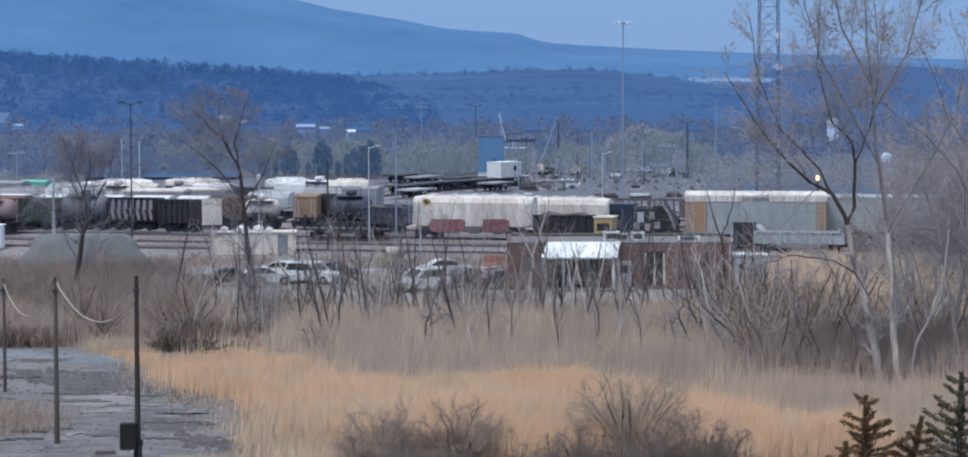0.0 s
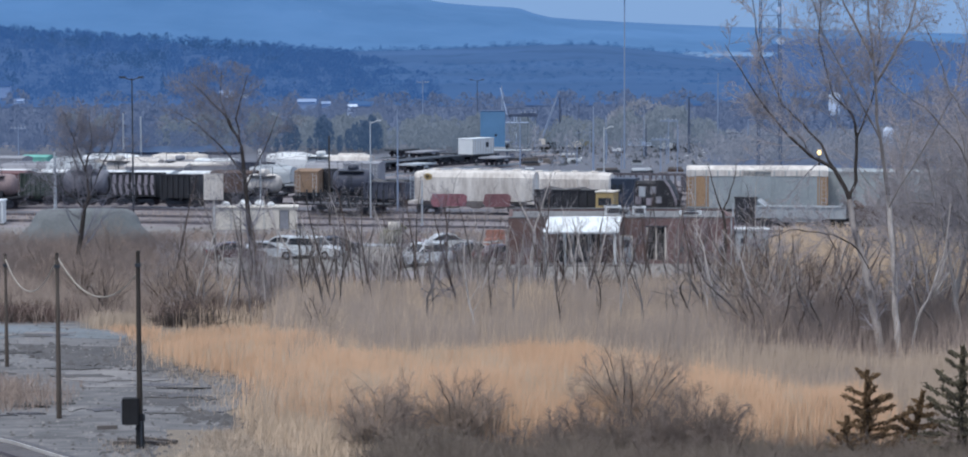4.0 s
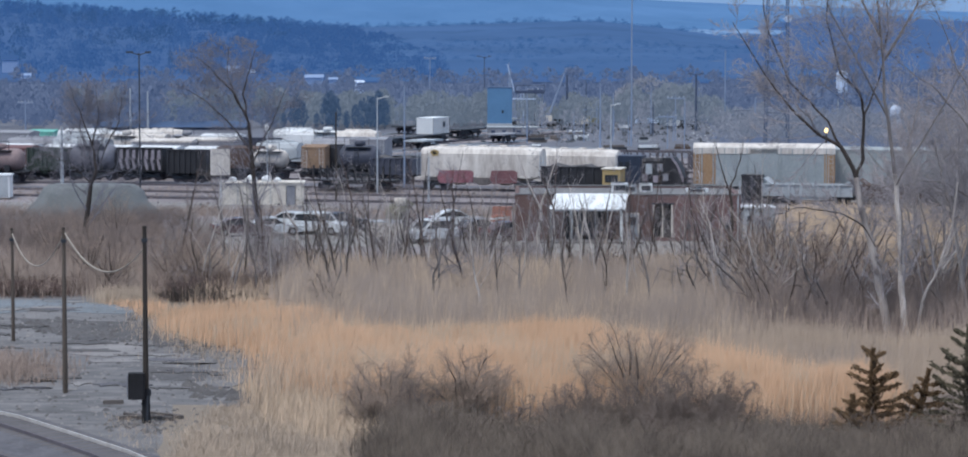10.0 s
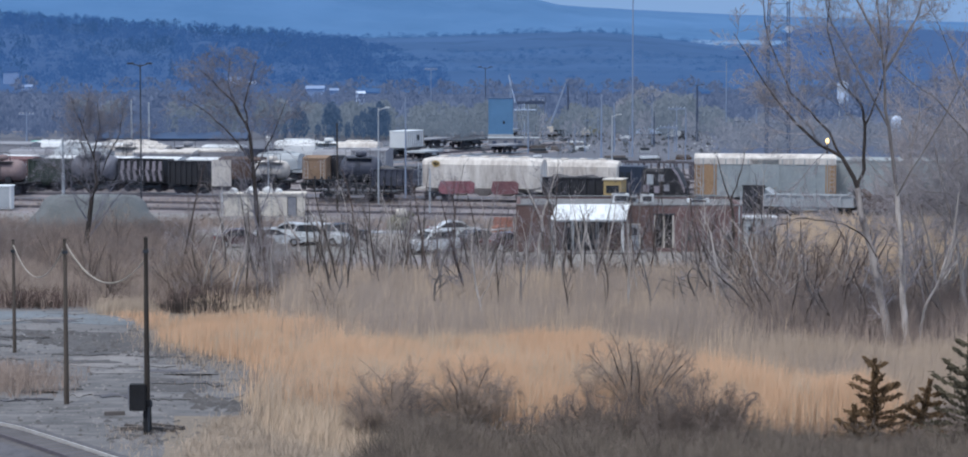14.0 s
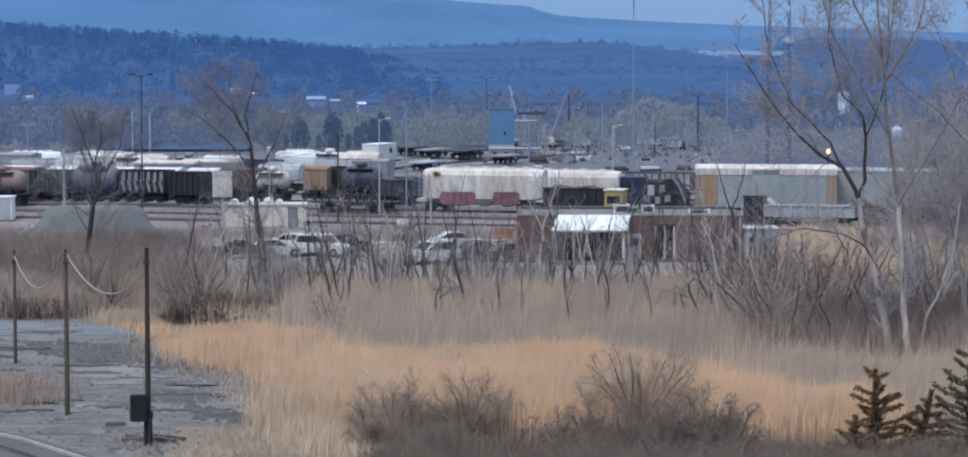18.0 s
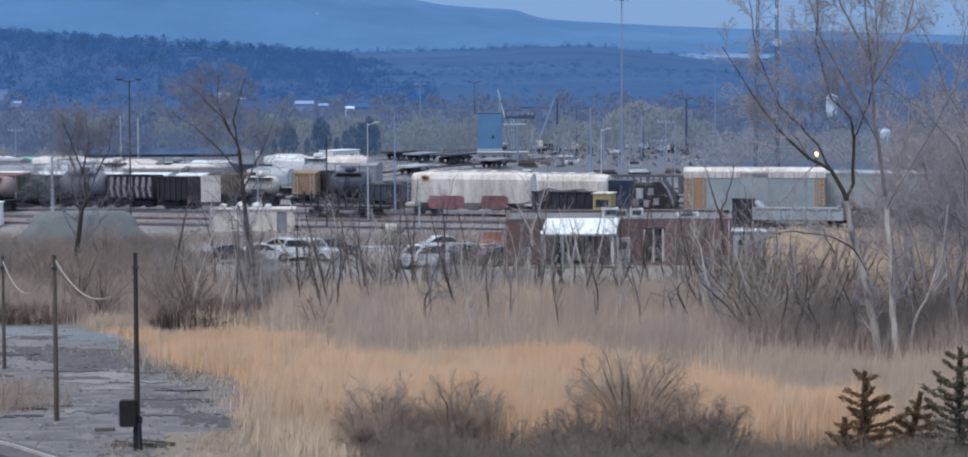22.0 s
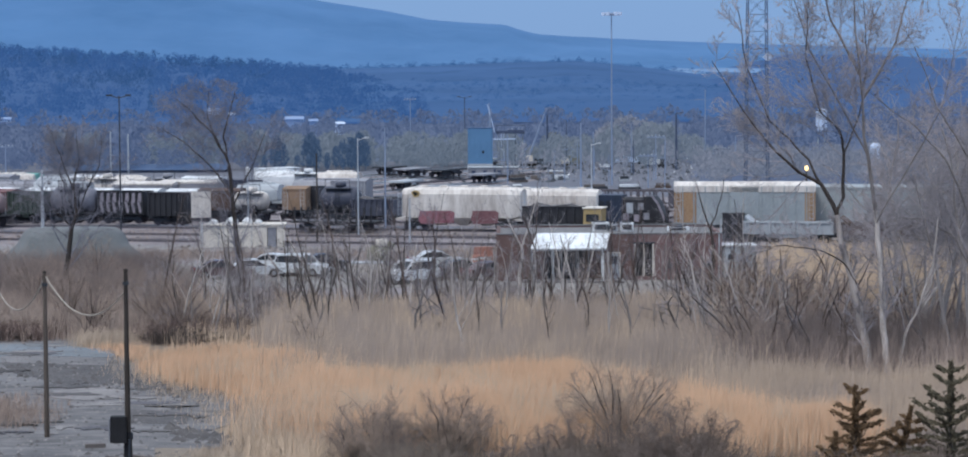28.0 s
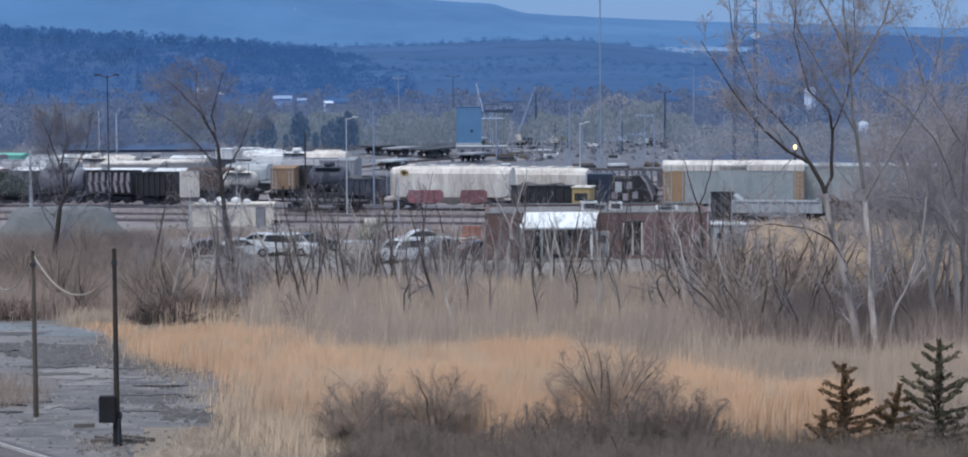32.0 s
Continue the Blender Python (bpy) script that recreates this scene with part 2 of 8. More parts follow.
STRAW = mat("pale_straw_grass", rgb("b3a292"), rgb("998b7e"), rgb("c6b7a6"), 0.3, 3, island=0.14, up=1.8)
STRAW_FLOOR = mat("straw_toned_floor", rgb("a3907c"), rgb("8c7c6c"), rgb("b5a28d"), 0.3, 3)
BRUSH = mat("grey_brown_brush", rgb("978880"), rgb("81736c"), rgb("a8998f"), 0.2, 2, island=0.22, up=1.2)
# broad dark mottle: brown clumps, and shaded holes put into the colour
THICKET = mat("shade_mottled_thicket", rgb("796f66"), rgb("463f3c"), rgb("8a7e72"), 0.55, 2, island=0.22, up=1.2)
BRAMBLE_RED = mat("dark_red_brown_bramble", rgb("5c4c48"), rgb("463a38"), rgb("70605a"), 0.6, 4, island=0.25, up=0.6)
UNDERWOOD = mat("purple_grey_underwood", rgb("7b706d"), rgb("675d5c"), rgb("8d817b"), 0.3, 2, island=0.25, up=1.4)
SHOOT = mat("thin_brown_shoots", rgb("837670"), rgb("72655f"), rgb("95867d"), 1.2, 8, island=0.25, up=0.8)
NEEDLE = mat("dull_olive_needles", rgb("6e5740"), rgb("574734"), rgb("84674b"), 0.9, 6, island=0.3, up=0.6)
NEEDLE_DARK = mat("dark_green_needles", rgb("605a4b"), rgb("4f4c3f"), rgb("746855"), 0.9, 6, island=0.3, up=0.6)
# far woods and scrub carry a blue-grey glow that stands in for haze
WOODS = mat("hazed_bare_woods", rgb("4c525e"), rgb("424a5a"), rgb("585c64"), 0.03, 0.4, island=0.12, up=1.2, glow=rgb("4a628e"), power=0.48)
WOODS_GREEN = mat("hazed_budding_woods", rgb("545960"), rgb("495058"), rgb("626464"), 0.03, 0.4, island=0.12, up=1.2, glow=rgb("5f6f84"), power=0.58)
SCRUB = mat("hazed_far_scrub", rgb("65646a"), rgb("58585f"), rgb("737278"), 0.05, 0.4, island=0.15, up=1.0, glow=rgb("5c6a80"), power=0.62)
WILLOW = mat("hazed_olive_buds", rgb("64665f"), rgb("595c57"), rgb("6f7067"), 0.05, 0.4, island=0.12, up=1.2, glow=rgb("617083"), power=0.44)
WOODS_DARK = mat("hazed_evergreens", rgb("2c3848"), rgb("253040"), rgb("364252"), 0.05, 0.4, island=0.15, up=1.0, glow=rgb("3f587a"), power=0.52)
# backdrop: dark woods, with blue haze put into base colour and glow
HILL = mat("hazed_wooded_hill", rgb("1f2a38"), rgb("182330"), rgb("293643"), 0.006, 0.05, glow=rgb("2e61a6"), power=0.6, fine_amount=0.5, up=3.0, island=0.04)
HILL_MID = mat("hazed_far_hill", rgb("2b3b52"), rgb("0f1824"), rgb("2a3a4c"), 0.004, 0.04, glow=rgb("2d64a6"), power=0.58, fine_amount=0.4, up=6.0)
HILL_DARK = mat("hazed_evergreen_ridge", rgb("1a2531"), rgb("16202b"), rgb("212c38"), 0.01, 0.06, glow=rgb("2b5d9c"), power=0.57, island=0.06, up=2.4)
FIELD = mat("hazed_pale_field", rgb("64819f"), rgb("5a7694"), rgb("718dab"), 0.01, 0.05, glow=rgb("32609c"), power=0.3)
MOUNTAIN = mat("hazed_escarpment", rgb("394c62"), rgb("233141"), rgb("37485c"), 0.003, 0.02, glow=rgb("3c7cc0"), power=0.61)
# cinder ground tinted bluer than the yard's: haze is in the colour
HAZED_CINDER = mat("hazed_cinder_ground", rgb("656974"), rgb("545862"), rgb("7b7e88"), 0.1, 0.8, stretch=(0.25, 1, 1), fine_amount=0.5)
# wood floor: its grey-blue glow imitates haze lying over the ground
HAZED_FLOOR = mat("hazed_wood_floor", rgb("3c424e"), rgb("363d4a"), rgb("464b56"), 0.01, 0.1, glow=rgb("4a608a"), power=0.5)
# far white and grey: bluish base and a weak emission in place of haze
HAZED_WHITE = mat("hazed_glow_white", rgb("c6d2e2"), rgb("bac7da"), rgb("d2dce8"), 0.1, 1, glow=rgb("32609c"), power=0.25)
HAZED_GREY = mat("hazed_glow_grey", rgb("8496b2"), rgb("788aa8"), rgb("90a2bc"), 0.1, 1, glow=rgb("32609c"), power=0.25)


# ---------------------------------------------------------------- building blocks
class Shape:
    """Gathers faces for one mesh."""

    def __init__(self):
        self.v, self.f = [], []

    def poly(self, pts, faces):
        k = len(self.v)
        self.v += [tuple(p) for p in pts]
        self.f += [tuple(i + k for i in f) for f in faces]
        return self

    def box(self, x0, x1, y0, y1, z0, z1, cut=0.0):
        """A box, its upright edges cut off by cut."""
        if cut:
            o = [(x0 + cut, y0), (x1 - cut, y0), (x1, y0 + cut), (x1, y1 - cut), (x1 - cut, y1), (x0 + cut, y1), (x0, y1 - cut), (x0, y0 + cut)]
        else:
            o = [(x0, y0), (x1, y0), (x1, y1), (x0, y1)]
        return self.prism([(x, y) for x, y in o], z0, z1, "z")

    def prism(self, outline, a, b, axis="x", scale_b=1.0):
        """An outline carried from a to b along an axis. For x the outline is (y, z); for y (x, z); for z (x, y)."""
        n = len(outline)
        cx, cy = sum(p[0] for p in outline) / n, sum(p[1] for p in outline) / n
        put = {"x": lambda p, t: (t, p[0], p[1]), "y": lambda p, t: (p[0], t, p[1]), "z": lambda p, t: (p[0], p[1], t)}[axis]
        top = [(cx + (p[0] - cx) * scale_b, cy + (p[1] - cy) * scale_b) for p in outline]
        pts = [put(p, a) for p in outline] + [put(p, b) for p in top]
        faces = [(i, (i + 1) % n, n + (i + 1) % n, n + i) for i in range(n)] + [tuple(range(n))[::-1], tuple(range(n, 2 * n))]
        return self.poly(pts, faces)

    def rod(self, p, q, r0, r1=None, n=6):
        p, q = Vector(p), Vector(q)
        r1 = r0 if r1 is None else r1
        d = (q - p).normalized()
        u = d.orthogonal().normalized()
        w = d.cross(u)
        ring = [(u * math.cos(math.tau * i / n) + w * math.sin(math.tau * i / n)) for i in range(n)]
        pts = [p + e * r0 for e in ring] + [q + e * r1 for e in ring]
        faces = [(i, (i + 1) % n, n + (i + 1) % n, n + i) for i in range(n)] + [tuple(range(n))[::-1], tuple(range(n, 2 * n))]
        return self.poly(pts, faces)

    def line(self, pts, r, n=5):
        for a, b in zip(pts, pts[1:]):
            self.rod(a, b, r, r, n)
        return self

    def lathe(self, profile, axis="x", n=16, centre=(0, 0, 0)):
        """profile: (place along the axis, radius)."""
        pts, faces = [], []
        for t, r in profile:
            for i in range(n):
                a = math.tau * i / n
                c, s = r * math.cos(a), r * math.sin(a)
                q = {"x": (t, c, s), "y": (s, t, c), "z": (c, s, t)}[axis]
                pts.append((q[0] + centre[0], q[1] + centre[1], q[2] + centre[2]))
        for j in range(len(profile) - 1):
            for i in range(n):
                faces.append((j * n + i, j * n + (i + 1) % n, (j + 1) * n + (i + 1) % n, (j + 1) * n + i))
        faces += [tuple(range(n))[::-1], tuple(range((len(profile) - 1) * n, len(profile) * n))]
        return self.poly(pts, faces)

    def loft(self, outline, stations):
        """An outline (y, z) carried along x through stations of (x, scale), scaled about its middle."""
        n = len(outline)
        cy, cz = sum(p[0] for p in outline) / n, sum(p[1] for p in outline) / n
        pts = [(x, cy + (y - cy) * k, cz + (z - cz) * k) for x, k in stations for y, z in outline]
        m = len(stations)
        faces = [(j * n + i, j * n + (i + 1) % n, (j + 1) * n + (i + 1) % n, (j + 1) * n + i) for j in range(m - 1) for i in range(n)]
        return self.poly(pts, faces + [tuple(range(n))[::-1], tuple(range((m - 1) * n, m * n))])

    def mesh(self, name, material, smooth=False):
        me = bpy.data.meshes.new(name)
        me.from_pydata(self.v, [], self.f)
        me.materials.append(material)
        if smooth:
            me.polygons.foreach_set("use_smooth", [True] * len(me.polygons))
        bmx = bmesh.new()
        bmx.from_mesh(me)
        bmesh.ops.recalc_face_normals(bmx, faces=bmx.faces)
        bmx.to_mesh(me)
        bmx.free()
        return me


def part(name, shape, material, parent, label="", smooth=False, m=None):
    me = shape.mesh(name, material, smooth) if isinstance(shape, Shape) else shape
    ob = new(name, me)
    ob.parent = parent
    if m is not None:
        ob.matrix_basis = m
    return tagged(ob, label)


def thing(name, m, label, category, group=""):
    ob = new(name)
    ob.empty_display_size = 0.3
    ob.matrix_basis = m
    return tagged(ob, label, category, group)


def setting(name, shape, material, label, smooth=False, category=""):
    me = shape.mesh(name, material, smooth) if isinstance(shape, Shape) else shape
    return tagged(new(name, me), label, category or name.replace("_", " "), kind="structure")


def at(b, d, z=0.0):
    """The place d metres ahead, b thousandths of that to the right of the axis, z up."""
    return (b * d / 1000, d, z)


def post(b, d, z=0.0, rz=0.0):
    x, y, z = at(b, d, z)
    return pose(x, y, z, 0, 0, rz)


def raw_mesh(name, v, f, material):
    me = bpy.data.meshes.new(name)
    v, f = np.asarray(v, np.float32), np.asarray(f, np.int32)
    me.vertices.add(len(v))
    me.vertices.foreach_set("co", v.ravel())
    k = f.shape[1]
    me.loops.add(f.size)
    me.loops.foreach_set("vertex_index", f.ravel())
    me.polygons.add(len(f))
    me.polygons.foreach_set("loop_start", np.arange(len(f), dtype=np.int32) * k)
    me.update(calc_edges=True)
    me.materials.append(material)
    return me


def inside(px, py, poly):
    hit = np.zeros(len(px), bool)
    j = len(poly) - 1
    for i in range(len(poly)):
        (xi, yi), (xj, yj) = poly[i], poly[j]
        if yi != yj:
            hit ^= ((yi > py) != (yj > py)) & (px < (xj - xi) * (py - yi) / (yj - yi) + xi)
        j = i
    return hit


def scatter(poly, count, seed, ragged=0.8):
    rng = np.random.default_rng(seed)
    p = np.array(poly)
    lo, hi = p.min(0) - 1, p.max(0) + 1
    got = np.zeros((0, 2))
    while len(got) < count:
        q = lo + (hi - lo) * rng.random((count * 2, 2))
        j = q + rng.normal(0, ragged, q.shape)
        got = np.vstack([got, q[inside(j[:, 0], j[:, 1], poly)]])
    return got[:count], rng


def blades(name, poly, count, height, spread, width, lean, material, seed, label, category, ragged=0.8, wave=0.25, plume=0.0, thin=0.0, low_west=False):
    """Standing stalks: each a tapered blade of two quads, bent at its middle, in uneven tufts. thin: share cut away in patches."""
    q, rng = scatter(poly, count, seed, ragged)
    n1 = np.array([noise.noise((x * 0.22, y * 0.10, seed)) for x, y in q])
    n2 = np.array([noise.noise((x * 0.7, y * 0.35, seed + 9)) for x, y in q])
    keep = (n1 + 0.5 * n2) > -1.2 + thin * 1.6
    q, n1, n2 = q[keep], n1[keep], n2[keep]
    k = len(q)
    h = height * (1 + wave * n1 + 0.5 * wave * n2 + spread * rng.normal(0, 1, k))
    h = np.clip(h, 0.25 * height, 1.6 * height)
    if low_west:
        h = h * np.clip(0.55 + (q[:, 0] + 17) / 12 * 0.45, 0.5, 1.0)
    a = rng.random(k) * math.pi
    side = np.stack([np.cos(a) * 0.9 + 0.1, np.sin(a) * 0.4, np.zeros(k)], 1) * (width * (0.6 + 0.8 * rng.random(k)))[:, None]
    tip = np.stack([rng.normal(0.04, lean, k) * h, rng.normal(0, lean, k) * h, h], 1)
    base = np.stack([q[:, 0], q[:, 1], np.full(k, -0.03)], 1)
    mid = base + tip * np.array([0.3, 0.3, 0.6])
    w_mid = 0.8 + plume * rng.random(k)[:, None]
    v = np.stack([base - side, base + side, mid - side * w_mid, mid + side * w_mid, base + tip], 1).reshape(-1, 3)
    i = (np.arange(k) * 5)[:, None]
    f = np.concatenate([i + np.array([0, 1, 3]), i + np.array([0, 3, 2]), i + np.array([2, 3, 4])])
    return tagged(new(name, raw_mesh(name, v, f, material)), label, category, kind="stuff")


# ---------------------------------------------------------------- trees
def tube(out, pts, r0, r1, n):
    """Adds a tapered limb along pts to out = [verts, quads]."""
    v, f = out
    k0 = len(v)
    m = len(pts)
    d = (pts[-1] - pts[0])
    u = d.orthogonal().normalized()
    w = d.normalized().cross(u)
    for j, p in enumerate(pts):
        r = r0 + (r1 - r0) * j / (m - 1)
        for i in range(n):
            a = math.tau * i / n
            v.append(p + u * (r * math.cos(a)) + w * (r * math.sin(a)))
    for j in range(m - 1):
        for i in range(n):
            f.append((k0 + j * n + i, k0 + j * n + (i + 1) % n, k0 + (j + 1) * n + (i + 1) % n, k0 + (j + 1) * n + i))


def limb(rng, start, way, length, steps, wander, lift):
    pts, p, d = [start], start, way.normalized()
    for _ in range(steps):
        d = (d + Vector((rng.gauss(0, wander), rng.gauss(0, wander), rng.gauss(0, wander) + lift))).normalized()
        p = p + d * (length / steps)
        pts.append(p)
    return pts


def branch_out(rng, pts, r0, level, spec, outs, thin=0.008):
    """Grows the children of a limb. spec[level]: count, length share, angle, wander, lift, start share."""
    if level >= len(spec):
        return
    count, share, angle, wander, lift, first = spec[level]
    length = sum((b - a).length for a, b in zip(pts, pts[1:]))
    m = len(pts) - 1
    for c in range(count):
        t = first + (1 - first) * (c + rng.random()) / count
        i = min(int(t * m), m - 1)
        p = pts[i].lerp(pts[i + 1], t * m - i)
        d = (pts[i + 1] - pts[i]).normalized()
        u = d.orthogonal().normalized()
        u = Matrix.Rotation(rng.random() * math.tau, 3, d) @ u
        a = radians(angle * (0.7 + 0.6 * rng.random()))
        way = d * math.cos(a) + u * math.sin(a)
        ln = length * share * (1.15 - 0.75 * t) * (0.7 + 0.6 * rng.random())
        r = max(r0 * (1 - 0.8 * t) * (0.34 if level == 0 else 0.45), thin)
        last = level == len(spec) - 1
        steps = 2 if last else 4
        q = limb(rng, p, way, ln, steps, wander, lift)
        tube(outs[min(level + 1, len(outs) - 1)], q, r, r * 0.3, 3 if last else 4 if level else 5)
        branch_out(rng, q, r, level + 1, spec, outs, thin)


def tree_meshes(seed, stems, spec, bark, twig, sides=7, thin=0.008, wander=0.055):
    """Stems: (dx, dy, lean x, lean y, height, radius). Returns meshes of the stems, the limbs and the twigs."""
    rng = random.Random(seed)
    outs = [([], []), ([], []), ([], [])]
    for dx, dy, lx, ly, h, r in stems:
        pts = limb(rng, Vector((dx, dy, -0.15)), Vector((lx, ly, 1)), h, 9, wander, 0.05)
        tube(outs[0], pts, r, r * 0.16, sides)
        branch_out(rng, pts, r, 0, spec, outs, thin)
    names, mats_ = ("trunk", "branchwork", "twig_haze"), (bark, bark, twig)
    return [(n, raw_mesh(n, v, f, m)) for n, (v, f), m in zip(names, outs, mats_) if f]


def bare_tree(name, m, meshes, label, category="tree", group=""):
    t = thing(name, m, label, category, group)
    for n, me in meshes:
        tagged(part(n, me, None, t), kind="" if n in ("trunk", "limb") else "stuff")
    return t

# ---------------------------------------------------------------- ground and distance
def ground_sheet():
    xs = [-5000, -1500, -600, -300] + list(range(-160, 161, 8)) + [300, 600, 1500, 5000]
    ys = [-2000, -300, 0, 60, 90] + list(range(100, 420, 8)) + [480, 600, 900, 1500, 3000, 5000]
    s = Shape()
    pts = [(x, y, 0.0 if y > 80 else (17 - 1.7) * (80 - y) / 80 if y >= 0 else 15.3) for y in ys for x in xs]
    n = len(xs)
    s.poly(pts, [(j * n + i, j * n + i + 1, (j + 1) * n + i + 1, (j + 1) * n + i) for j in range(len(ys) - 1) for i in range(n - 1)])
    setting("ground", s, EARTH, "dry brown winter earth of a flat valley floor", category="ground")


def patch(name, outline, z, material, label, ragged=0.5, seed=1):
    """A thin ragged-edged sheet lying on the ground."""
    rng = random.Random(seed)
    edge = []
    for (ax, ay), (bx, by) in zip(outline, outline[1:] + outline[:1]):
        steps = max(1, int(math.hypot(bx - ax, by - ay) / 2.0))
        for i in range(min(steps, 30)):
            t = i / min(steps, 30)
            edge.append((ax + (bx - ax) * t + rng.gauss(0, ragged * 0.4), ay + (by - ay) * t + rng.gauss(0, ragged)))
    s = Shape().prism(edge, z - 0.05, z, "z")
    setting(name, s, material, label, category="ground")


def lumps(name, poly, count, size, material, seed, label, flat=0.6, category="rubble"):
    """Scattered stones or clods, each an uneven little block."""
    q, rng = scatter(poly, count, seed, 0.3)
    v, f = [], []
    tri = [(0, 1, 4), (1, 2, 4), (2, 3, 4), (3, 0, 4)]
    for x, y in q:
        r = size * (0.4 + 1.2 * rng.random() ** 2)
        k = len(v)
        a0 = rng.random() * 6
        for i in range(4):
            a = a0 + i * math.tau / 4 + rng.normal(0, 0.3)
            v.append((x + r * math.cos(a), y + r * math.sin(a), -0.02))
        v.append((x, y, r * flat))
        f += [tuple(i + k for i in t) for t in tri]
    return tagged(new(name, raw_mesh(name, v, f, material)), label, category, kind="stuff")


def far_hill(name, near, far, crest, base, material, label, rough, seed, cols=260, rows=26):
    """Rising wooded land: crest is a list of (bearing, height) along its far edge."""
    bs, hs = [c[0] for c in crest], [c[1] for c in crest]
    v = []
    for j in range(rows):
        t = j / (rows - 1)
        d = near + (far - near) * t
        for i in range(cols):
            b = -330 + 660 * i / (cols - 1)
            h = np.interp(b, bs, hs)
            k = t * t * (3 - 2 * t) * 0.6 + 0.4 * t
            x = b * d / 1000
            bump = rough * (noise.noise((x * 0.020, d * 0.008, seed)) + 0.7 * noise.noise((x * 0.07, d * 0.03, seed + 5))) * (0.1 + 0.9 * (1 - abs(2 * t - 1)))
            v.append((x, d, base + (h - base) * k + bump))
    for i in range(cols):
        b = -330 + 660 * i / (cols - 1)
        v.append((b * (far + 60) / 1000, far + 60, -20))
    f = [(j * cols + i, j * cols + i + 1, (j + 1) * cols + i + 1, (j + 1) * cols + i) for j in range(rows) for i in range(cols - 1)]
    me = raw_mesh(name, v, f, material)
    me.polygons.foreach_set("use_smooth", [True] * len(f))
    return tagged(new(name, me), label, "hill", kind="structure")


def crowns(name, spots, material, seed, label, category="woods", dense=90):
    """Far trees, each a ragged bunch of leaf-like twig clumps: (x, y, z, height, half width, pointed)."""
    rng = np.random.default_rng(seed)
    vs, fs = [], []
    k = 0
    for x, y, z, h, w, pointed in spots:
        n = dense + int(6 * h)
        t = rng.random(n) ** 0.8
        a = rng.random(n) * math.tau
        if pointed:
            rad = w * (1 - t) * (0.4 + 0.6 * rng.random(n)) + 0.05 * w
            zz = z + h * (0.08 + 0.92 * t)
        else:
            rad = w * np.sqrt(np.clip(1 - (1.9 * t - 0.9) ** 2, 0.02, 1)) * np.sqrt(rng.random(n))
            zz = z + h * (0.18 + 0.82 * t)
        c = np.stack([x + rad * np.cos(a), y + rad * np.sin(a), zz], 1)
        e = (0.036 if pointed else 0.04) * h * (0.6 + 0.9 * rng.random(n))
        off = rng.normal(0, 1, (n, 3, 3)) * e[:, None, None] * np.array([0.75, 0.75, 1.2])
        vs.append((c[:, None, :] + off).reshape(-1, 3))
        fs.append(np.arange(n * 3).reshape(-1, 3) + k)
        k += n * 3
        vs.append(np.array([(x - 0.012 * h, y, z - 0.3), (x + 0.012 * h, y, z - 0.3), (x, y, z + 0.75 * h)]))
        fs.append(np.array([(k, k + 1, k + 2)]))
        k += 3
    return tagged(new(name, raw_mesh(name, np.vstack(vs), np.vstack(fs), material)), label, category, kind="stuff")


def track(name, pts, label, sleepers=True, rails=RAIL, inner=None):
    """Two rails on sleepers and a bed of ballast along pts (x, y); returns nothing."""
    P = [Vector((x, y, 0)) for x, y in pts]
    bed, left, right = Shape(), Shape(), Shape()
    ways = []
    for i in range(len(P)):
        d = (P[min(i + 1, len(P) - 1)] - P[max(i - 1, 0)]).normalized()
        ways.append(Vector((d.y, -d.x, 0)))
    for i in range(len(P) - 1):
        def sect(offs):
            return [P[k] + ways[k] * o + Vector((0, 0, z)) for k in (i, i + 1) for o, z in offs]
        bed.poly(sect([(-2.1, 0), (-1.5, 0.22), (1.5, 0.22), (2.1, 0)]), [(0, 1, 5, 4), (1, 2, 6, 5), (2, 3, 7, 6)])
        for sh, o in ((left, -0.75), (right, 0.75)):
            sh.poly(sect([(o - 0.035, 0.2), (o - 0.035, 0.36), (o + 0.035, 0.36), (o + 0.035, 0.2)]), [(0, 1, 5, 4), (1, 2, 6, 5), (2, 3, 7, 6)])
    root = tagged(new(name), label, "railway track", kind="structure")
    part("ballast_bed", bed, BALLAST if sleepers else YARD, root)
    part("rail", left, inner or rails, root)
    part("rail", right, rails, root)
    if sleepers:
        tie = Shape().box(-0.12, 0.12, -1.3, 1.3, 0.08, 0.226, 0.02).mesh("sleeper", SLEEPER)
        for i in range(len(P) - 1):
            seg = P[i + 1] - P[i]
            n = max(1, int(seg.length / 0.6))
            for k in range(n):
                q = P[i] + seg * ((k + 0.5) / n)
                part("sleeper", tie, None, root, m=pose(q.x, q.y, 0, 0, 0, math.degrees(math.atan2(seg.y, seg.x))))


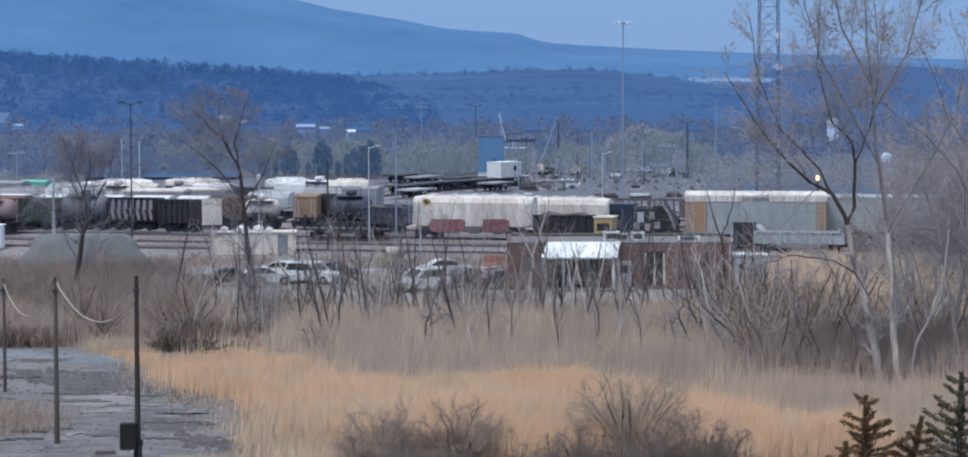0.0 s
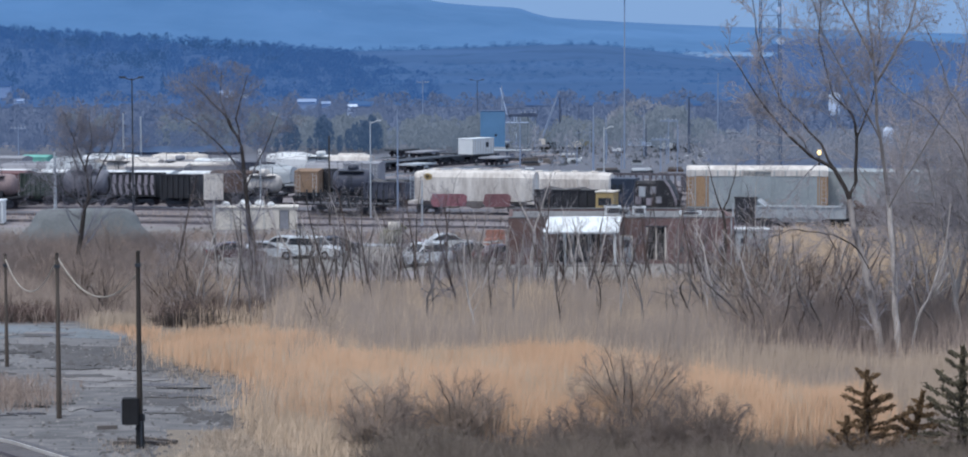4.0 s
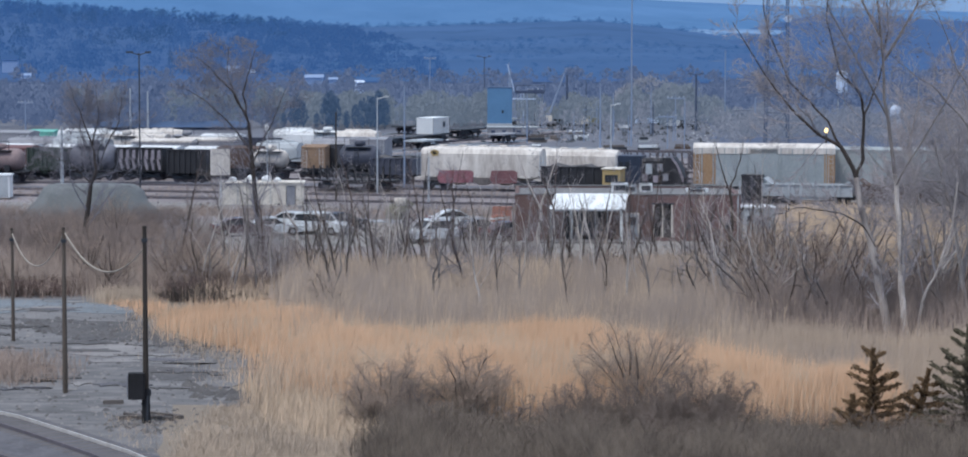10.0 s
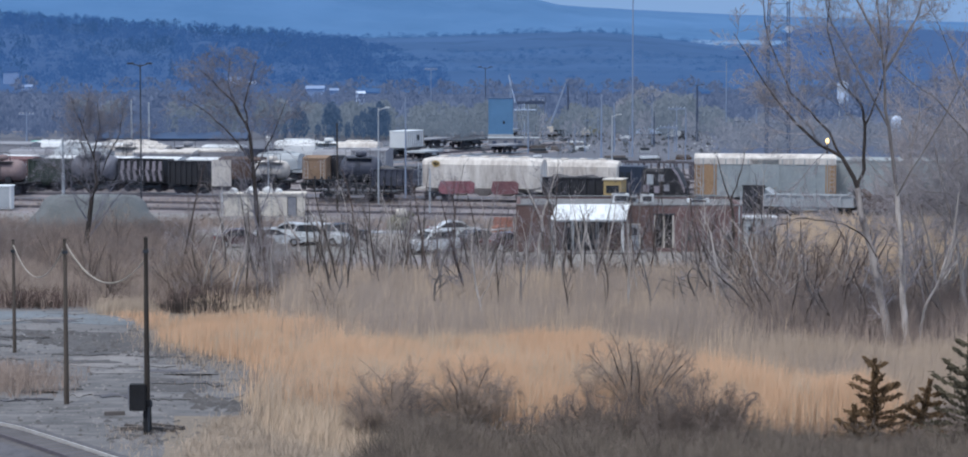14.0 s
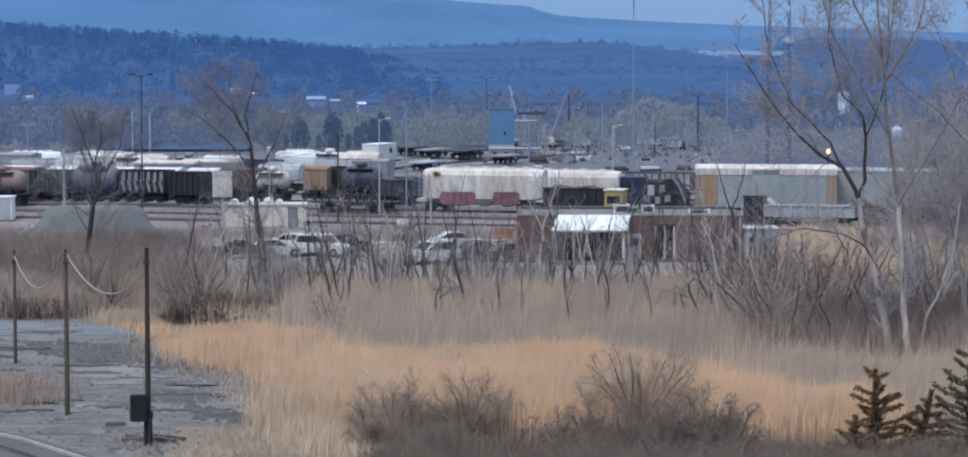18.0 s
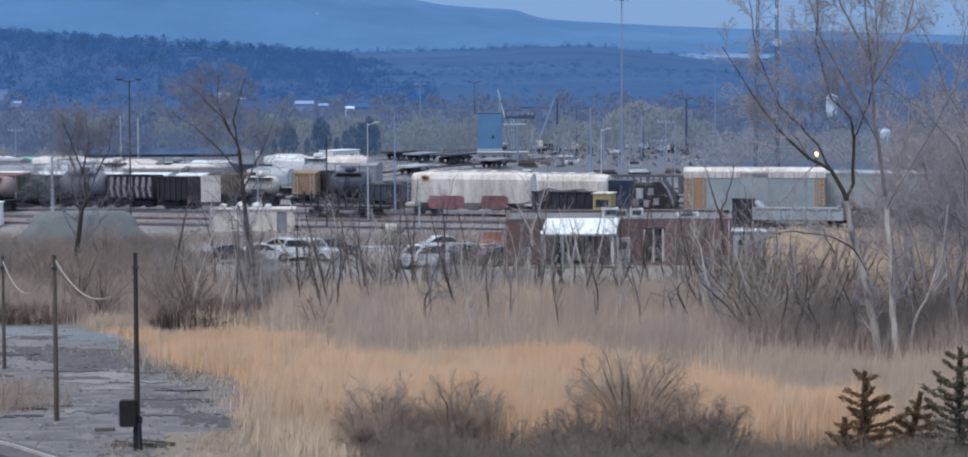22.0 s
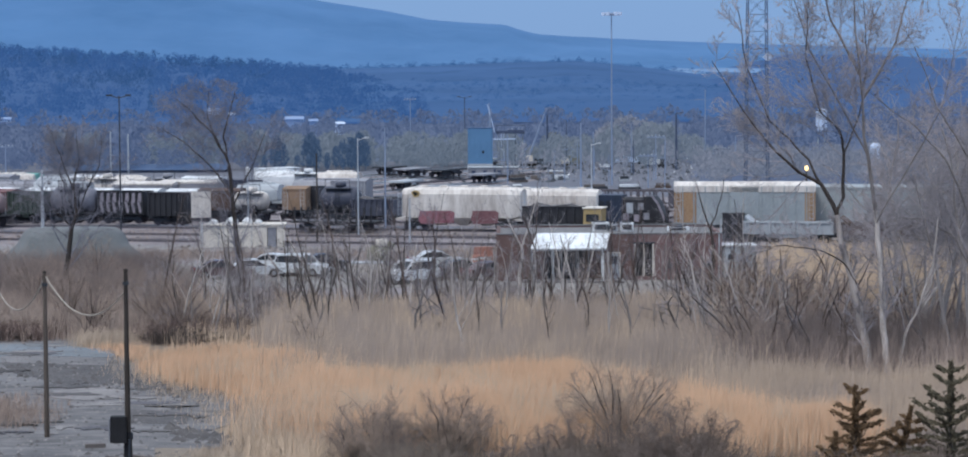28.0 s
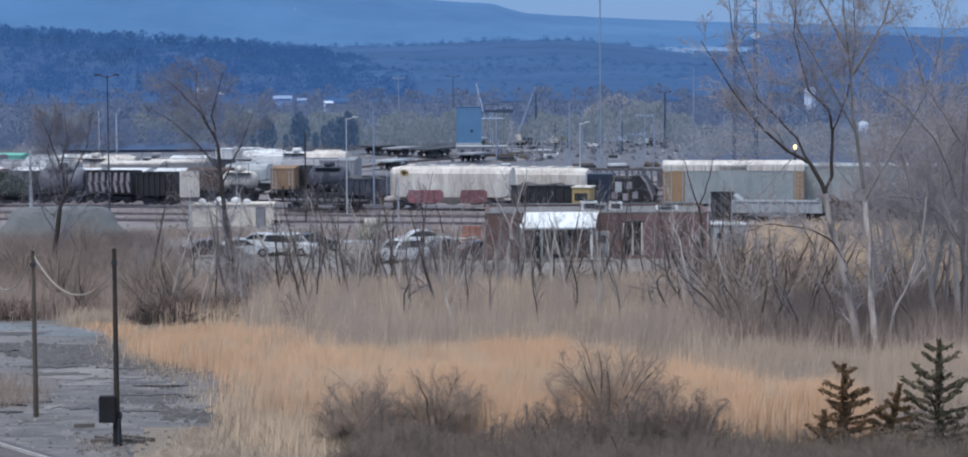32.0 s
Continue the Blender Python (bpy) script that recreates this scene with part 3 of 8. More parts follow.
# ---------------------------------------------------------------- railway cars (x along the car, z from the rail's top)
def bogie(car, x):
    b = part("bogie", Shape().box(x - 1.25, x + 1.25, -1.12, -0.92, 0.4, 0.75, 0.05).box(x - 1.25, x + 1.25, 0.92, 1.12, 0.4, 0.75, 0.05)
             .box(x - 0.25, x + 0.25, -1.1, 1.1, 0.45, 0.8), DARK_STEEL, car)
    for dx in (-0.88, 0.88):
        for sy in (-0.75, 0.75):
            part("wheel", Shape().lathe([(sy - 0.06, 0.40), (sy - 0.05, 0.45), (sy + 0.05, 0.45), (sy + 0.06, 0.40)], "y", 14, (x + dx, 0, 0.45)), RUSTY, b)


def ladder(car, x, y, z0, z1, material=GALV):
    s = Shape()
    for dx in (-0.2, 0.2):
        s.rod((x + dx, y, z0), (x + dx, y, z1), 0.03, n=4)
    n = int((z1 - z0) / 0.4)
    for i in range(n):
        s.rod((x - 0.2, y, z0 + 0.2 + 0.4 * i), (x + 0.2, y, z0 + 0.2 + 0.4 * i), 0.025, n=4)
    part("ladder", s, material, car)


def covered_hopper(m, label, L=15.0, H=4.6, body=OFFWHITE, marks=(), group="standing freight cars", ribs=False):
    """Round-sided covered hopper. marks: painted patches (x0, x1, z0, z1, material, label)."""
    car = thing("covered_hopper", m, label, "railway car", group)
    w, e = 1.55, L / 2
    side = [(-w * 0.97, 1.25), (-w, 2.2), (-w * 0.98, H - 0.75), (-w * 0.8, H - 0.32), (-w * 0.35, H - 0.1), (w * 0.35, H - 0.1), (w * 0.8, H - 0.32), (w * 0.98, H - 0.75), (w, 2.2), (w * 0.97, 1.25)]
    a = e - 1.5
    part("body", Shape().loft(side, ((-a - 0.9, 0.88), (-a - 0.1, 1.0), (a + 0.1, 1.0), (a + 0.9, 0.88))), body, car)
    part("underframe", Shape().box(-e + 0.3, e - 0.3, -0.35, 0.35, 0.85, 1.25).box(-e, -e + 1.2, -1.5, 1.5, 1.0, 1.2).box(e - 1.2, e, -1.5, 1.5, 1.0, 1.2), body, car)
    bays = 3 if L > 13 else 2
    for i in range(bays):
        x = (-a + 1.6) + (2 * a - 3.2) * (i + 0.5) / bays
        hw = (2 * a - 3.2) / bays / 2
        part("hopper_bay", Shape().prism([(x - hw, -w * 0.95), (x + hw, -w * 0.95), (x + hw, w * 0.95), (x - hw, w * 0.95)], 1.28, 0.45, "z", 0.35), body, car)
    for i in range(5):
        x = -a + 2 * a * (i + 0.5) / 5
        part("roof_hatch", Shape().lathe([(H - 0.12, 0.42), (H, 0.42), (H + 0.06, 0.3)], "z", 10, (x, 0, 0)), body, car)
    part("roof_walk", Shape().box(-a, a, 0.6, 0.95, H - 0.05, H), GALV, car)
    for x in (-e + 0.45, e - 0.45):
        ladder(car, x, -1.45, 1.0, H - 0.4)
    if ribs:
        for i in range(9):
            x = -a + 2 * a * i / 8
            part("rib", Shape().box(x - 0.06, x + 0.06, -w - 0.09, -w + 0.05, 1.3, H - 0.7), body, car)
    for x0, x1, z0, z1, mt, lb in marks:
        part("painted_mark", Shape().prism([(x0 + 0.3, z0), (x1 - 0.1, z0 + 0.1), (x1, z1 - 0.2), (x1 - 0.4, z1), (x0 + 0.2, z1 - 0.05), (x0, z0 + 0.4)], -w - 0.02, -w + 0.03, "y"), mt, car, lb)
    for x in (-e + 2.0, e - 2.0):
        bogie(car, x)
    return car


def tank_car(m, label, L=12.5, R=1.45, body=TANK_GREY, group="standing freight cars", bands=0):
    car = thing("tank_car", m, label, "railway car", group)
    e, z = L / 2, 1.15 + R
    prof = [(-e + 0.6, 0.15), (-e + 0.68, 0.62 * R), (-e + 0.95, 0.9 * R), (-e + 1.4, R), (e - 1.4, R), (e - 0.95, 0.9 * R), (e - 0.68, 0.62 * R), (e - 0.6, 0.15)]
    part("tank", Shape().lathe(prof, "x", 20, (0, 0, z)), body, car, smooth=True)
    part("dome", Shape().lathe([(z + R - 0.1, 0.6), (z + R + 0.35, 0.58), (z + R + 0.45, 0.4)], "z", 14), body, car, smooth=True)
    part("underframe", Shape().box(-e, e, -0.4, 0.4, 0.85, 1.15).box(-e, -e + 1.3, -1.45, 1.45, 1.0, 1.12).box(e - 1.3, e, -1.45, 1.45, 1.0, 1.12), BLACK_CAR, car)
    for x in (-e + 2, e - 2):
        part("saddle", Shape().box(x - 0.3, x + 0.3, -1.1, 1.1, 1.1, 1.75), BLACK_CAR, car)
    rail_ = Shape().line([(-1.3, -1.2, z + R - 0.2), (-1.3, -1.2, z + R + 0.75), (1.3, -1.2, z + R + 0.75), (1.3, -1.2, z + R - 0.2)], 0.03)
    part("handrail", rail_.box(-1.4, 1.4, -1.35, -0.5, z + R - 0.25, z + R - 0.18), DARK_STEEL, car)
    ladder(car, 0, -R - 0.05, 1.1, z + R - 0.2, DARK_STEEL)
    for i in range(bands):
        x = -e + 2.2 + (L - 4.4) * i / max(1, bands - 1)
        part("band", Shape().lathe([(x - 0.08, R + 0.03), (x + 0.08, R + 0.03)], "x", 20, (0, 0, z)), BLACK_CAR, car)
    for x in (-e + 2.0, e - 2.0):
        bogie(car, x)
    return car


def boxcar(m, label, L=13.0, H=4.6, body=BROWN_CAR, roof=None, deep=0.0, door=None, ends=None, group="standing freight cars", ribs=10, marks=()):
    car = thing("boxcar", m, label, "railway car", group)
    e, w = L / 2, 1.52
    part("body", Shape().box(-e + 0.25, e - 0.25, -w, w, 1.05, H - 0.35, 0.05), body, car)
    part("roof", Shape().prism([(-w - 0.06, H - 0.4), (w + 0.06, H - 0.4), (w + 0.06, H - 0.22), (0, H), (-w - 0.06, H - 0.22)] if not deep else [(-w - 0.06, H - deep), (w + 0.06, H - deep), (w + 0.06, H - 0.4), (w * 0.6, H - 0.1), (0, H), (-w * 0.6, H - 0.1), (-w - 0.06, H - 0.4)], -e + 0.2, e - 0.2, "x"), roof or body, car)
    for i in range(ribs):
        x = -e + 0.5 + (L - 1.0) * (i + 0.5) / ribs
        if abs(x) > 1.4:
            part("rib", Shape().box(x - 0.05, x + 0.05, -w - 0.07, -w + 0.02, 1.1, H - 0.45), body, car)
    d = part("door", Shape().box(-1.3, 1.3, -w - 0.06, -w + 0.02, 1.12, H - 0.5, 0.02), door or body, car)
    part("door_rail", Shape().box(-2.8, 2.8, -w - 0.1, -w + 0.02, 1.02, 1.1), DARK_STEEL, d)
    part("underframe", Shape().box(-e, e, -0.4, 0.4, 0.75, 1.05).box(-e + 0.3, e - 0.3, -w, -w + 0.15, 0.85, 1.08), DARK_STEEL, car)
    if ends:
        for x0, x1 in ((-e + 0.22, -e + 2.3), (e - 1.2, e - 0.22)):
            part("end_panel", Shape().box(x0, x1, -w - 0.03, w + 0.03, 1.3, H - 0.9), ends, car, "weathered orange end panel")
    for x0, x1, z0, z1, mt, lb in marks:
        part("painted_mark", Shape().prism([(x0, z0), (x1 - 0.1, z0 + 0.08), (x1, z1), (x0 + 0.15, z1 - 0.1)], -w - 0.085, -w + 0.02, "y"), mt, car, lb)
    ladder(car, -e + 0.6, -w - 0.05, 0.7, H - 0.4)
    ladder(car, e - 0.6, -w - 0.05, 0.7, H - 0.4)
    for x in (-e + 2.0, e - 2.0):
        bogie(car, x)
    return car


def open_hopper(m, label, L=13.0, H=3.7, body=BLACK_CAR, load=None, panels=0, group="standing freight cars"):
    """Open-topped hopper or gondola with side posts, hollow inside. panels: pale sprayed panels between the posts."""
    car = thing("open_hopper_car", m, label, "railway car", group)
    e, w = L / 2, 1.5
    part("side_wall", Shape().box(-e + 0.3, e - 0.3, -w, -w + 0.1, 1.0, H), body, car)
    part("side_wall", Shape().box(-e + 0.3, e - 0.3, w - 0.1, w, 1.0, H), body, car)
    part("end_wall", Shape().box(-e + 0.3, -e + 0.42, -w + 0.1, w - 0.1, 1.0, H), body, car)
    part("end_wall", Shape().box(e - 0.42, e - 0.3, -w + 0.1, w - 0.1, 1.0, H), body, car)
    part("floor_slope", Shape().prism([(-e + 0.4, 2.6), (-e + 2.6, 1.0), (e - 2.6, 1.0), (e - 0.4, 2.6), (e - 0.4, 2.45), (e - 2.6, 0.7), (-e + 2.6, 0.7), (-e + 0.4, 2.45)], -w + 0.1, w - 0.1, "y"), body, car)
    n = 8
    for i in range(n):
        x = -e + 0.4 + (L - 0.8) * i / (n - 1)
        part("side_post", Shape().box(x - 0.09, x + 0.09, -w - 0.14, -w + 0.02, 1.0, H), body, car)
    part("top_chord", Shape().box(-e + 0.25, e - 0.25, -w - 0.12, -w + 0.14, H, H + 0.12), body, car)
    if panels:
        for i in range(n - 1):
            x0 = -e + 0.4 + (L - 0.8) * i / (n - 1) + 0.14
            x1 = -e + 0.4 + (L - 0.8) * (i + 1) / (n - 1) - 0.14
            part("painted_mark", Shape().prism([(x0, H - 0.9 - 0.3 * (i % 2)), (x1, H - 1.1), (x1, H - 0.1), (x0 + 0.1, H - 0.15)], -w - 0.03, -w + 0.02, "y"), GRAFF_WHITE, car, "pale sprayed lettering-like patch")
            part("painted_mark", Shape().prism([(x0 + 0.2, 1.2), (x0 + 0.5, 1.15), (x1 - 0.2, 2.3), (x1 - 0.5, 2.4)], -w - 0.03, -w + 0.02, "y"), GRAFF_WHITE, car)
    if load:
        part("load", Shape().prism([(-e + 0.5, 2.4), (e - 0.5, 2.4), (e - 0.9, H - 0.1), (e * 0.4, H + 0.25), (-e * 0.2, H + 0.05), (-e * 0.6, H + 0.3), (-e + 0.9, H - 0.1)], -w + 0.15, w - 0.15, "y"), load, car)
    part("underframe", Shape().box(-e, e, -0.4, 0.4, 0.7, 1.0), DARK_STEEL, car)
    for x in (-e + 2.0, e - 2.0):
        bogie(car, x)
    return car


def flatcar(m, label, L=14.0, stakes=0, deck=BROWN_CAR, group="standing freight cars", bulkheads=0.0, cargo=False, name="flatcar"):
    car = thing(name, m, label, "railway car", group)
    e, w = L / 2, 1.45
    part("deck", Shape().box(-e, e, -w, w, 0.95, 1.15, 0.03), deck, car)
    part("side_sill", Shape().prism([(-e, 0.95), (-e + 2.5, 0.95), (-e + 3.5, 0.62), (e - 3.5, 0.62), (e - 2.5, 0.95), (e, 0.95), (e, 1.1), (-e, 1.1)], -w - 0.05, -w + 0.05, "y"), deck, car)
    for i in range(stakes):
        x = -e + 0.4 + (L - 0.8) * i / max(1, stakes - 1)
        part("stake", Shape().box(x - 0.08, x + 0.08, -w - 0.02, -w + 0.14, 1.15, 2.9), deck, car)
    if cargo:
        for x in (-2.6, 1.2, 2.4):
            part("cargo_box", Shape().box(x - 0.5, x + 0.5, -0.7, 0.7, 1.16, 2.2, 0.1), OFFWHITE, car, "pale cargo box")
    if bulkheads:
        for x in (-e + 0.2, e - 0.2):
            part("bulkhead", Shape().box(x - 0.12, x + 0.12, -w, w, 1.15, bulkheads), deck, car)
        for i in range(7):
            x = -e + 0.6 + (L - 1.2) * i / 6
            part("frame_post", Shape().box(x - 0.08, x + 0.08, -0.12, 0.12, 1.15, bulkheads), deck, car)
        part("frame_beam", Shape().box(-e + 0.3, e - 0.3, -0.3, 0.3, bulkheads - 0.25, bulkheads), deck, car)
    for x in (-e + 2.0, e - 2.0):
        bogie(car, x)
    return car


def locomotive(m):
    car = thing("locomotive", m, "dark blue diesel locomotive with a pale sloped nose among freight cars", "locomotive")
    part("frame", Shape().box(-6.5, 6.5, -1.5, 1.5, 1.0, 1.3, 0.05), BLACK_CAR, car)
    part("long_hood", Shape().prism([(-1.0, 1.3), (1.0, 1.3), (1.0, 3.6), (0.7, 3.85), (-0.7, 3.85), (-1.0, 3.6)], -6.0, 2.0, "x"), BLACK_CAR, car)
    part("cab", Shape().box(-6.3, -1.9, -1.5, 1.5, 1.3, 4.1, 0.12), NAVY, car)
    cab = Shape().box(-6.0, -5.2, -1.53, -1.4, 2.7, 3.5).box(-4.8, -4.0, -1.53, -1.4, 2.7, 3.5)
    part("cab_window", cab, GLASS, car)
    part("nose", Shape().prism([(2.0, 1.3), (5.9, 1.3), (5.9, 1.9), (4.7, 3.3), (3.8, 3.95), (2.0, 3.95)], -1.35, 1.35, "y"), BLACK_CAR, car)
    part("nose_stripe", Shape().prism([(5.95, 1.5), (5.95, 2.0), (4.75, 3.4), (3.8, 4.02), (3.4, 4.02), (4.5, 3.2), (5.6, 1.8), (5.6, 1.5)], -1.38, -1.33, "y"), GRAFF_WHITE, car, "pale sloping nose stripe")
    for x in (-2.5, -0.6, 1.2):
        part("radiator_grille", Shape().box(x - 0.6, x + 0.6, -1.04, -0.9, 2.2, 3.3), GALV if x == -0.6 else DARK_STEEL, car)
    part("fuel_tank", Shape().box(-1.8, 1.8, -1.3, 1.3, 0.4, 1.0, 0.1), BLACK_CAR, car)
    part("handrail", Shape().line([(-1.4, -1.45, 1.3), (-1.4, -1.45, 2.3), (5.8, -1.45, 2.3), (5.8, -1.45, 1.3)], 0.02), DARK_STEEL, car)
    for x, z in ((-1.2, 1.5), (0.8, 1.4), (2.6, 1.6), (1.6, 2.6)):
        part("equipment_box", Shape().box(x - 0.5, x + 0.5, -1.45, -1.0, z, z + 0.7), GRAFF_WHITE if z < 1.6 else TANK_GREY, car, "pale equipment box")
    for x in (-4.3, 4.3):
        bogie(car, x)


def motor_car(m, label, paint, kind="suv", group="parked cars"):
    """x along the car, its nose towards +x."""
    name = {"suv": "suv", "sedan": "sedan", "pickup": "pickup_truck"}[kind]
    car = thing(name, m, label, "car", group)
    L, W, H = {"suv": (4.7, 1.9, 1.75), "sedan": (4.7, 1.8, 1.45), "pickup": (5.6, 1.95, 1.85)}[kind]
    e, w = L / 2, W / 2
    zb = 0.95 if kind != "sedan" else 0.82
    low = [(-e, 0.42), (-e + 0.1, 0.3), (e - 0.15, 0.3), (e, 0.45), (e - 0.02, zb - 0.18), (e - 0.25, zb - 0.05), (e - 1.25, zb + 0.05), (-e + 0.1, zb + 0.08), (-e, zb - 0.1)]
    part("body", Shape().prism(low, -w, w, "y"), paint, car)
    if kind == "suv":
        cab = [(-e + 0.12, zb + 0.05), (e - 1.25, zb + 0.03), (e - 2.05, H - 0.06), (e - 2.6, H), (-e + 0.7, H - 0.02), (-e + 0.35, H - 0.12)]
    elif kind == "sedan":
        cab = [(-e + 0.6, zb + 0.05), (e - 1.3, zb + 0.03), (e - 2.1, H - 0.04), (e - 2.6, H), (-e + 1.6, H - 0.03), (-e + 1.2, H - 0.12)]
    else:
        cab = [(-e + 2.1, zb + 0.05), (e - 1.35, zb + 0.03), (e - 2.05, H - 0.06), (e - 2.5, H), (-e + 2.4, H - 0.03)]
    k = w - 0.14
    part("cabin", Shape().prism(cab, -k, k, "y"), paint, car)
    cx = sum(p[0] for p in cab) / len(cab)
    win = [(cx + (x - cx) * 0.9, zb + 0.12 + (z - zb - 0.05) * 0.72) for x, z in cab]
    for sy in (-1, 1):
        part("side_window", Shape().prism(win, sy * (k - 0.02), sy * (k + 0.012), "y"), GLASS, car)
    part("windscreen", Shape().poly([(e - 1.38, -k + 0.1, zb + 0.1), (e - 1.38, k - 0.1, zb + 0.1), (e - 2.04, k - 0.18, H - 0.12), (e - 2.04, -k + 0.18, H - 0.12),
                                     (e - 1.33, -k + 0.1, zb + 0.1), (e - 1.33, k - 0.1, zb + 0.1), (e - 1.99, k - 0.18, H - 0.1), (e - 1.99, -k + 0.18, H - 0.1)],
                                    [(0, 1, 2, 3), (4, 5, 6, 7), (0, 1, 5, 4), (2, 3, 7, 6)]), GLASS, car)
    if kind == "pickup":
        part("bed_wall", Shape().box(-e + 0.05, -e + 2.1, -w + 0.03, -w + 0.12, zb, zb + 0.35), paint, car)
        part("bed_wall", Shape().box(-e + 0.05, -e + 2.1, w - 0.12, w - 0.03, zb, zb + 0.35), paint, car)
    for x in (-e + 0.85, e - 0.9):
        for sy in (-1, 1):
            wh = part("wheel", Shape().lathe([(sy * (w - 0.22), 0.28), (sy * (w - 0.2), 0.34), (sy * (w + 0.0), 0.34), (sy * (w + 0.02), 0.28)], "y", 14, (x, 0, 0.34)), TYRE, car)
            part("rim", Shape().lathe([(sy * (w + 0.0), 0.2), (sy * (w + 0.03), 0.19)], "y", 10, (x, 0, 0.34)), CHROME, wh)
    for sy in (-1, 1):
        part("headlight", Shape().box(e - 0.12, e + 0.01, sy * (w - 0.3) - 0.16, sy * (w - 0.3) + 0.16, 0.62, 0.78), CHROME, car)
        part("tail_light", Shape().box(-e - 0.01, -e + 0.08, sy * (w - 0.15) - 0.1, sy * (w - 0.15) + 0.1, 0.7, 0.95), LAMP_RED, car)
    return car


# ---------------------------------------------------------------- masts and poles
def pole(b, d, h, r=0.13, material=POLE_WOOD, label="weathered wooden utility pole standing in the yard", heads="", name="utility_pole", group="yard poles", z=0.0):
    """heads: c crossarm, l one lamp to the right, t two lamps, m ring of floodlights, i insulators."""
    t = thing(name, post(b, d, z), label, "pole", group)
    part("shaft", Shape().rod((0, 0, -0.3), (0, 0, h), r, r * 0.62, 8), material, t)
    if "c" in heads:
        a = part("crossarm", Shape().box(-1.2, 1.2, -0.07, 0.07, h - 0.5, h - 0.35), material, t)
        for x in (-1.05, -0.5, 0.5, 1.05):
            part("insulator", Shape().lathe([(h - 0.35, 0.05), (h - 0.2, 0.07), (h - 0.12, 0.03)], "z", 6, (x, 0, 0)), GALV, a)
    if "l" in heads or "t" in heads:
        for s in ((1,) if "l" in heads else (-1, 1)):
            arm = part("lamp_arm", Shape().rod((0, 0, h - 0.2), (0.8 * s, 0, h + 0.05), 0.05, 0.04), material, t)
            part("lamp_head", Shape().box(min(0.6 * s, 1.2 * s), max(0.6 * s, 1.1 * s), -0.2, 0.2, h - 0.02, h + 0.14, 0.05), GALV if "l" in heads else material, arm)
    if "m" in heads:
        ring = part("lamp_ring", Shape().lathe([(h - 0.25, 0.25), (h - 0.2, 1.0), (h, 1.0), (h + 0.1, 0.3)], "z", 14), material, t)
        for i in range(6):
            a = math.tau * i / 6
            part("floodlight", Shape().box(1.1 * math.cos(a) - 0.25, 1.1 * math.cos(a) + 0.25, 1.1 * math.sin(a) - 0.25, 1.1 * math.sin(a) + 0.25, h - 0.25, h + 0.2, 0.08), HAZED_WHITE, ring, "pale floodlight")
    return t


def lattice_tower(b, d, h, w0, w1, label, dishes=()):
    t = thing("lattice_tower", post(b, d), label, "tower")
    corner = [(-1, -1), (1, -1), (1, 1), (-1, 1)]

    def p(c, z):
        w = (w0 + (w1 - w0) * z / h) / 2
        return (c[0] * w, c[1] * w, z)
    for c in corner:
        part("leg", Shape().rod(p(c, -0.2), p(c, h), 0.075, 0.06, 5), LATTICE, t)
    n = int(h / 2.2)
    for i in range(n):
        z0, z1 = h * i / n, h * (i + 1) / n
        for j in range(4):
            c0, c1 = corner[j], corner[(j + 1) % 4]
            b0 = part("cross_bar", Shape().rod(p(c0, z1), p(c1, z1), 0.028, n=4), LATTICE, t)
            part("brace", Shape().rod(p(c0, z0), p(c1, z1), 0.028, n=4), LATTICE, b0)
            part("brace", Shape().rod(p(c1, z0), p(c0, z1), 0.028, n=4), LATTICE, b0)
    for z, x in dishes:
        s = Shape().lathe([(-0.16, 0.04), (-0.14, 0.46), (-0.08, 0.52), (0.26, 0.42), (0.38, 0.12)], "y", 14, (x, -0.6, z)).rod((x, 0, z), (x * 0.5, 0, z), 0.08)
        part("dish_aerial", s, HAZED_WHITE, t, "white drum aerial")
    return t

# ================================================================ the place
ground_sheet()
patch("cinder_yard", [(-130, 172), (-60, 176), (-10, 184), (24, 190), (80, 188), (130, 190), (130, 440), (-130, 440)], 0.03, YARD, "grey-brown cinder ground of the railway yard", 1.2, 3)
patch("gravel_lot", [(-45.3, 160.9), (-25.3, 160.2), (-21.9, 158.0), (-19.1, 152.0), (-16.7, 141.1), (-10.7, 134.2), (-10.2, 126.5), (-11.5, 119.3), (-10.4, 113.2), (-11.7, 108.3), (-11.5, 99.2), (-16, 97), (-40, 97)], 0.03, GRAVEL, "worn grey gravel lot with puddled pale streaks", 0.5, 4)
patch("gravel_streak", [(-31.7, 158.0), (-26.4, 158.0), (-19.8, 153.3), (-20.3, 149.7), (-25.9, 150.7), (-30.0, 149.4)], 0.05, BLUE_GRAVEL, "blue-grey crushed gravel strip", 0.4, 5)
patch("gravel_heap_edge", [(-21.5, 135.2), (-18.4, 136.2), (-17.4, 132.7), (-18.7, 130.2), (-21.0, 131.2)], 0.06, PALE_GRAVEL, "pale scraped gravel patch", 0.35, 6)
patch("pale_streak", [(-19.9, 129.5), (-14.2, 130.2), (-13.9, 129.0), (-19.4, 128.3)], 0.055, PALE_GRAVEL, "thin pale streak of stone dust", 0.12, 7)
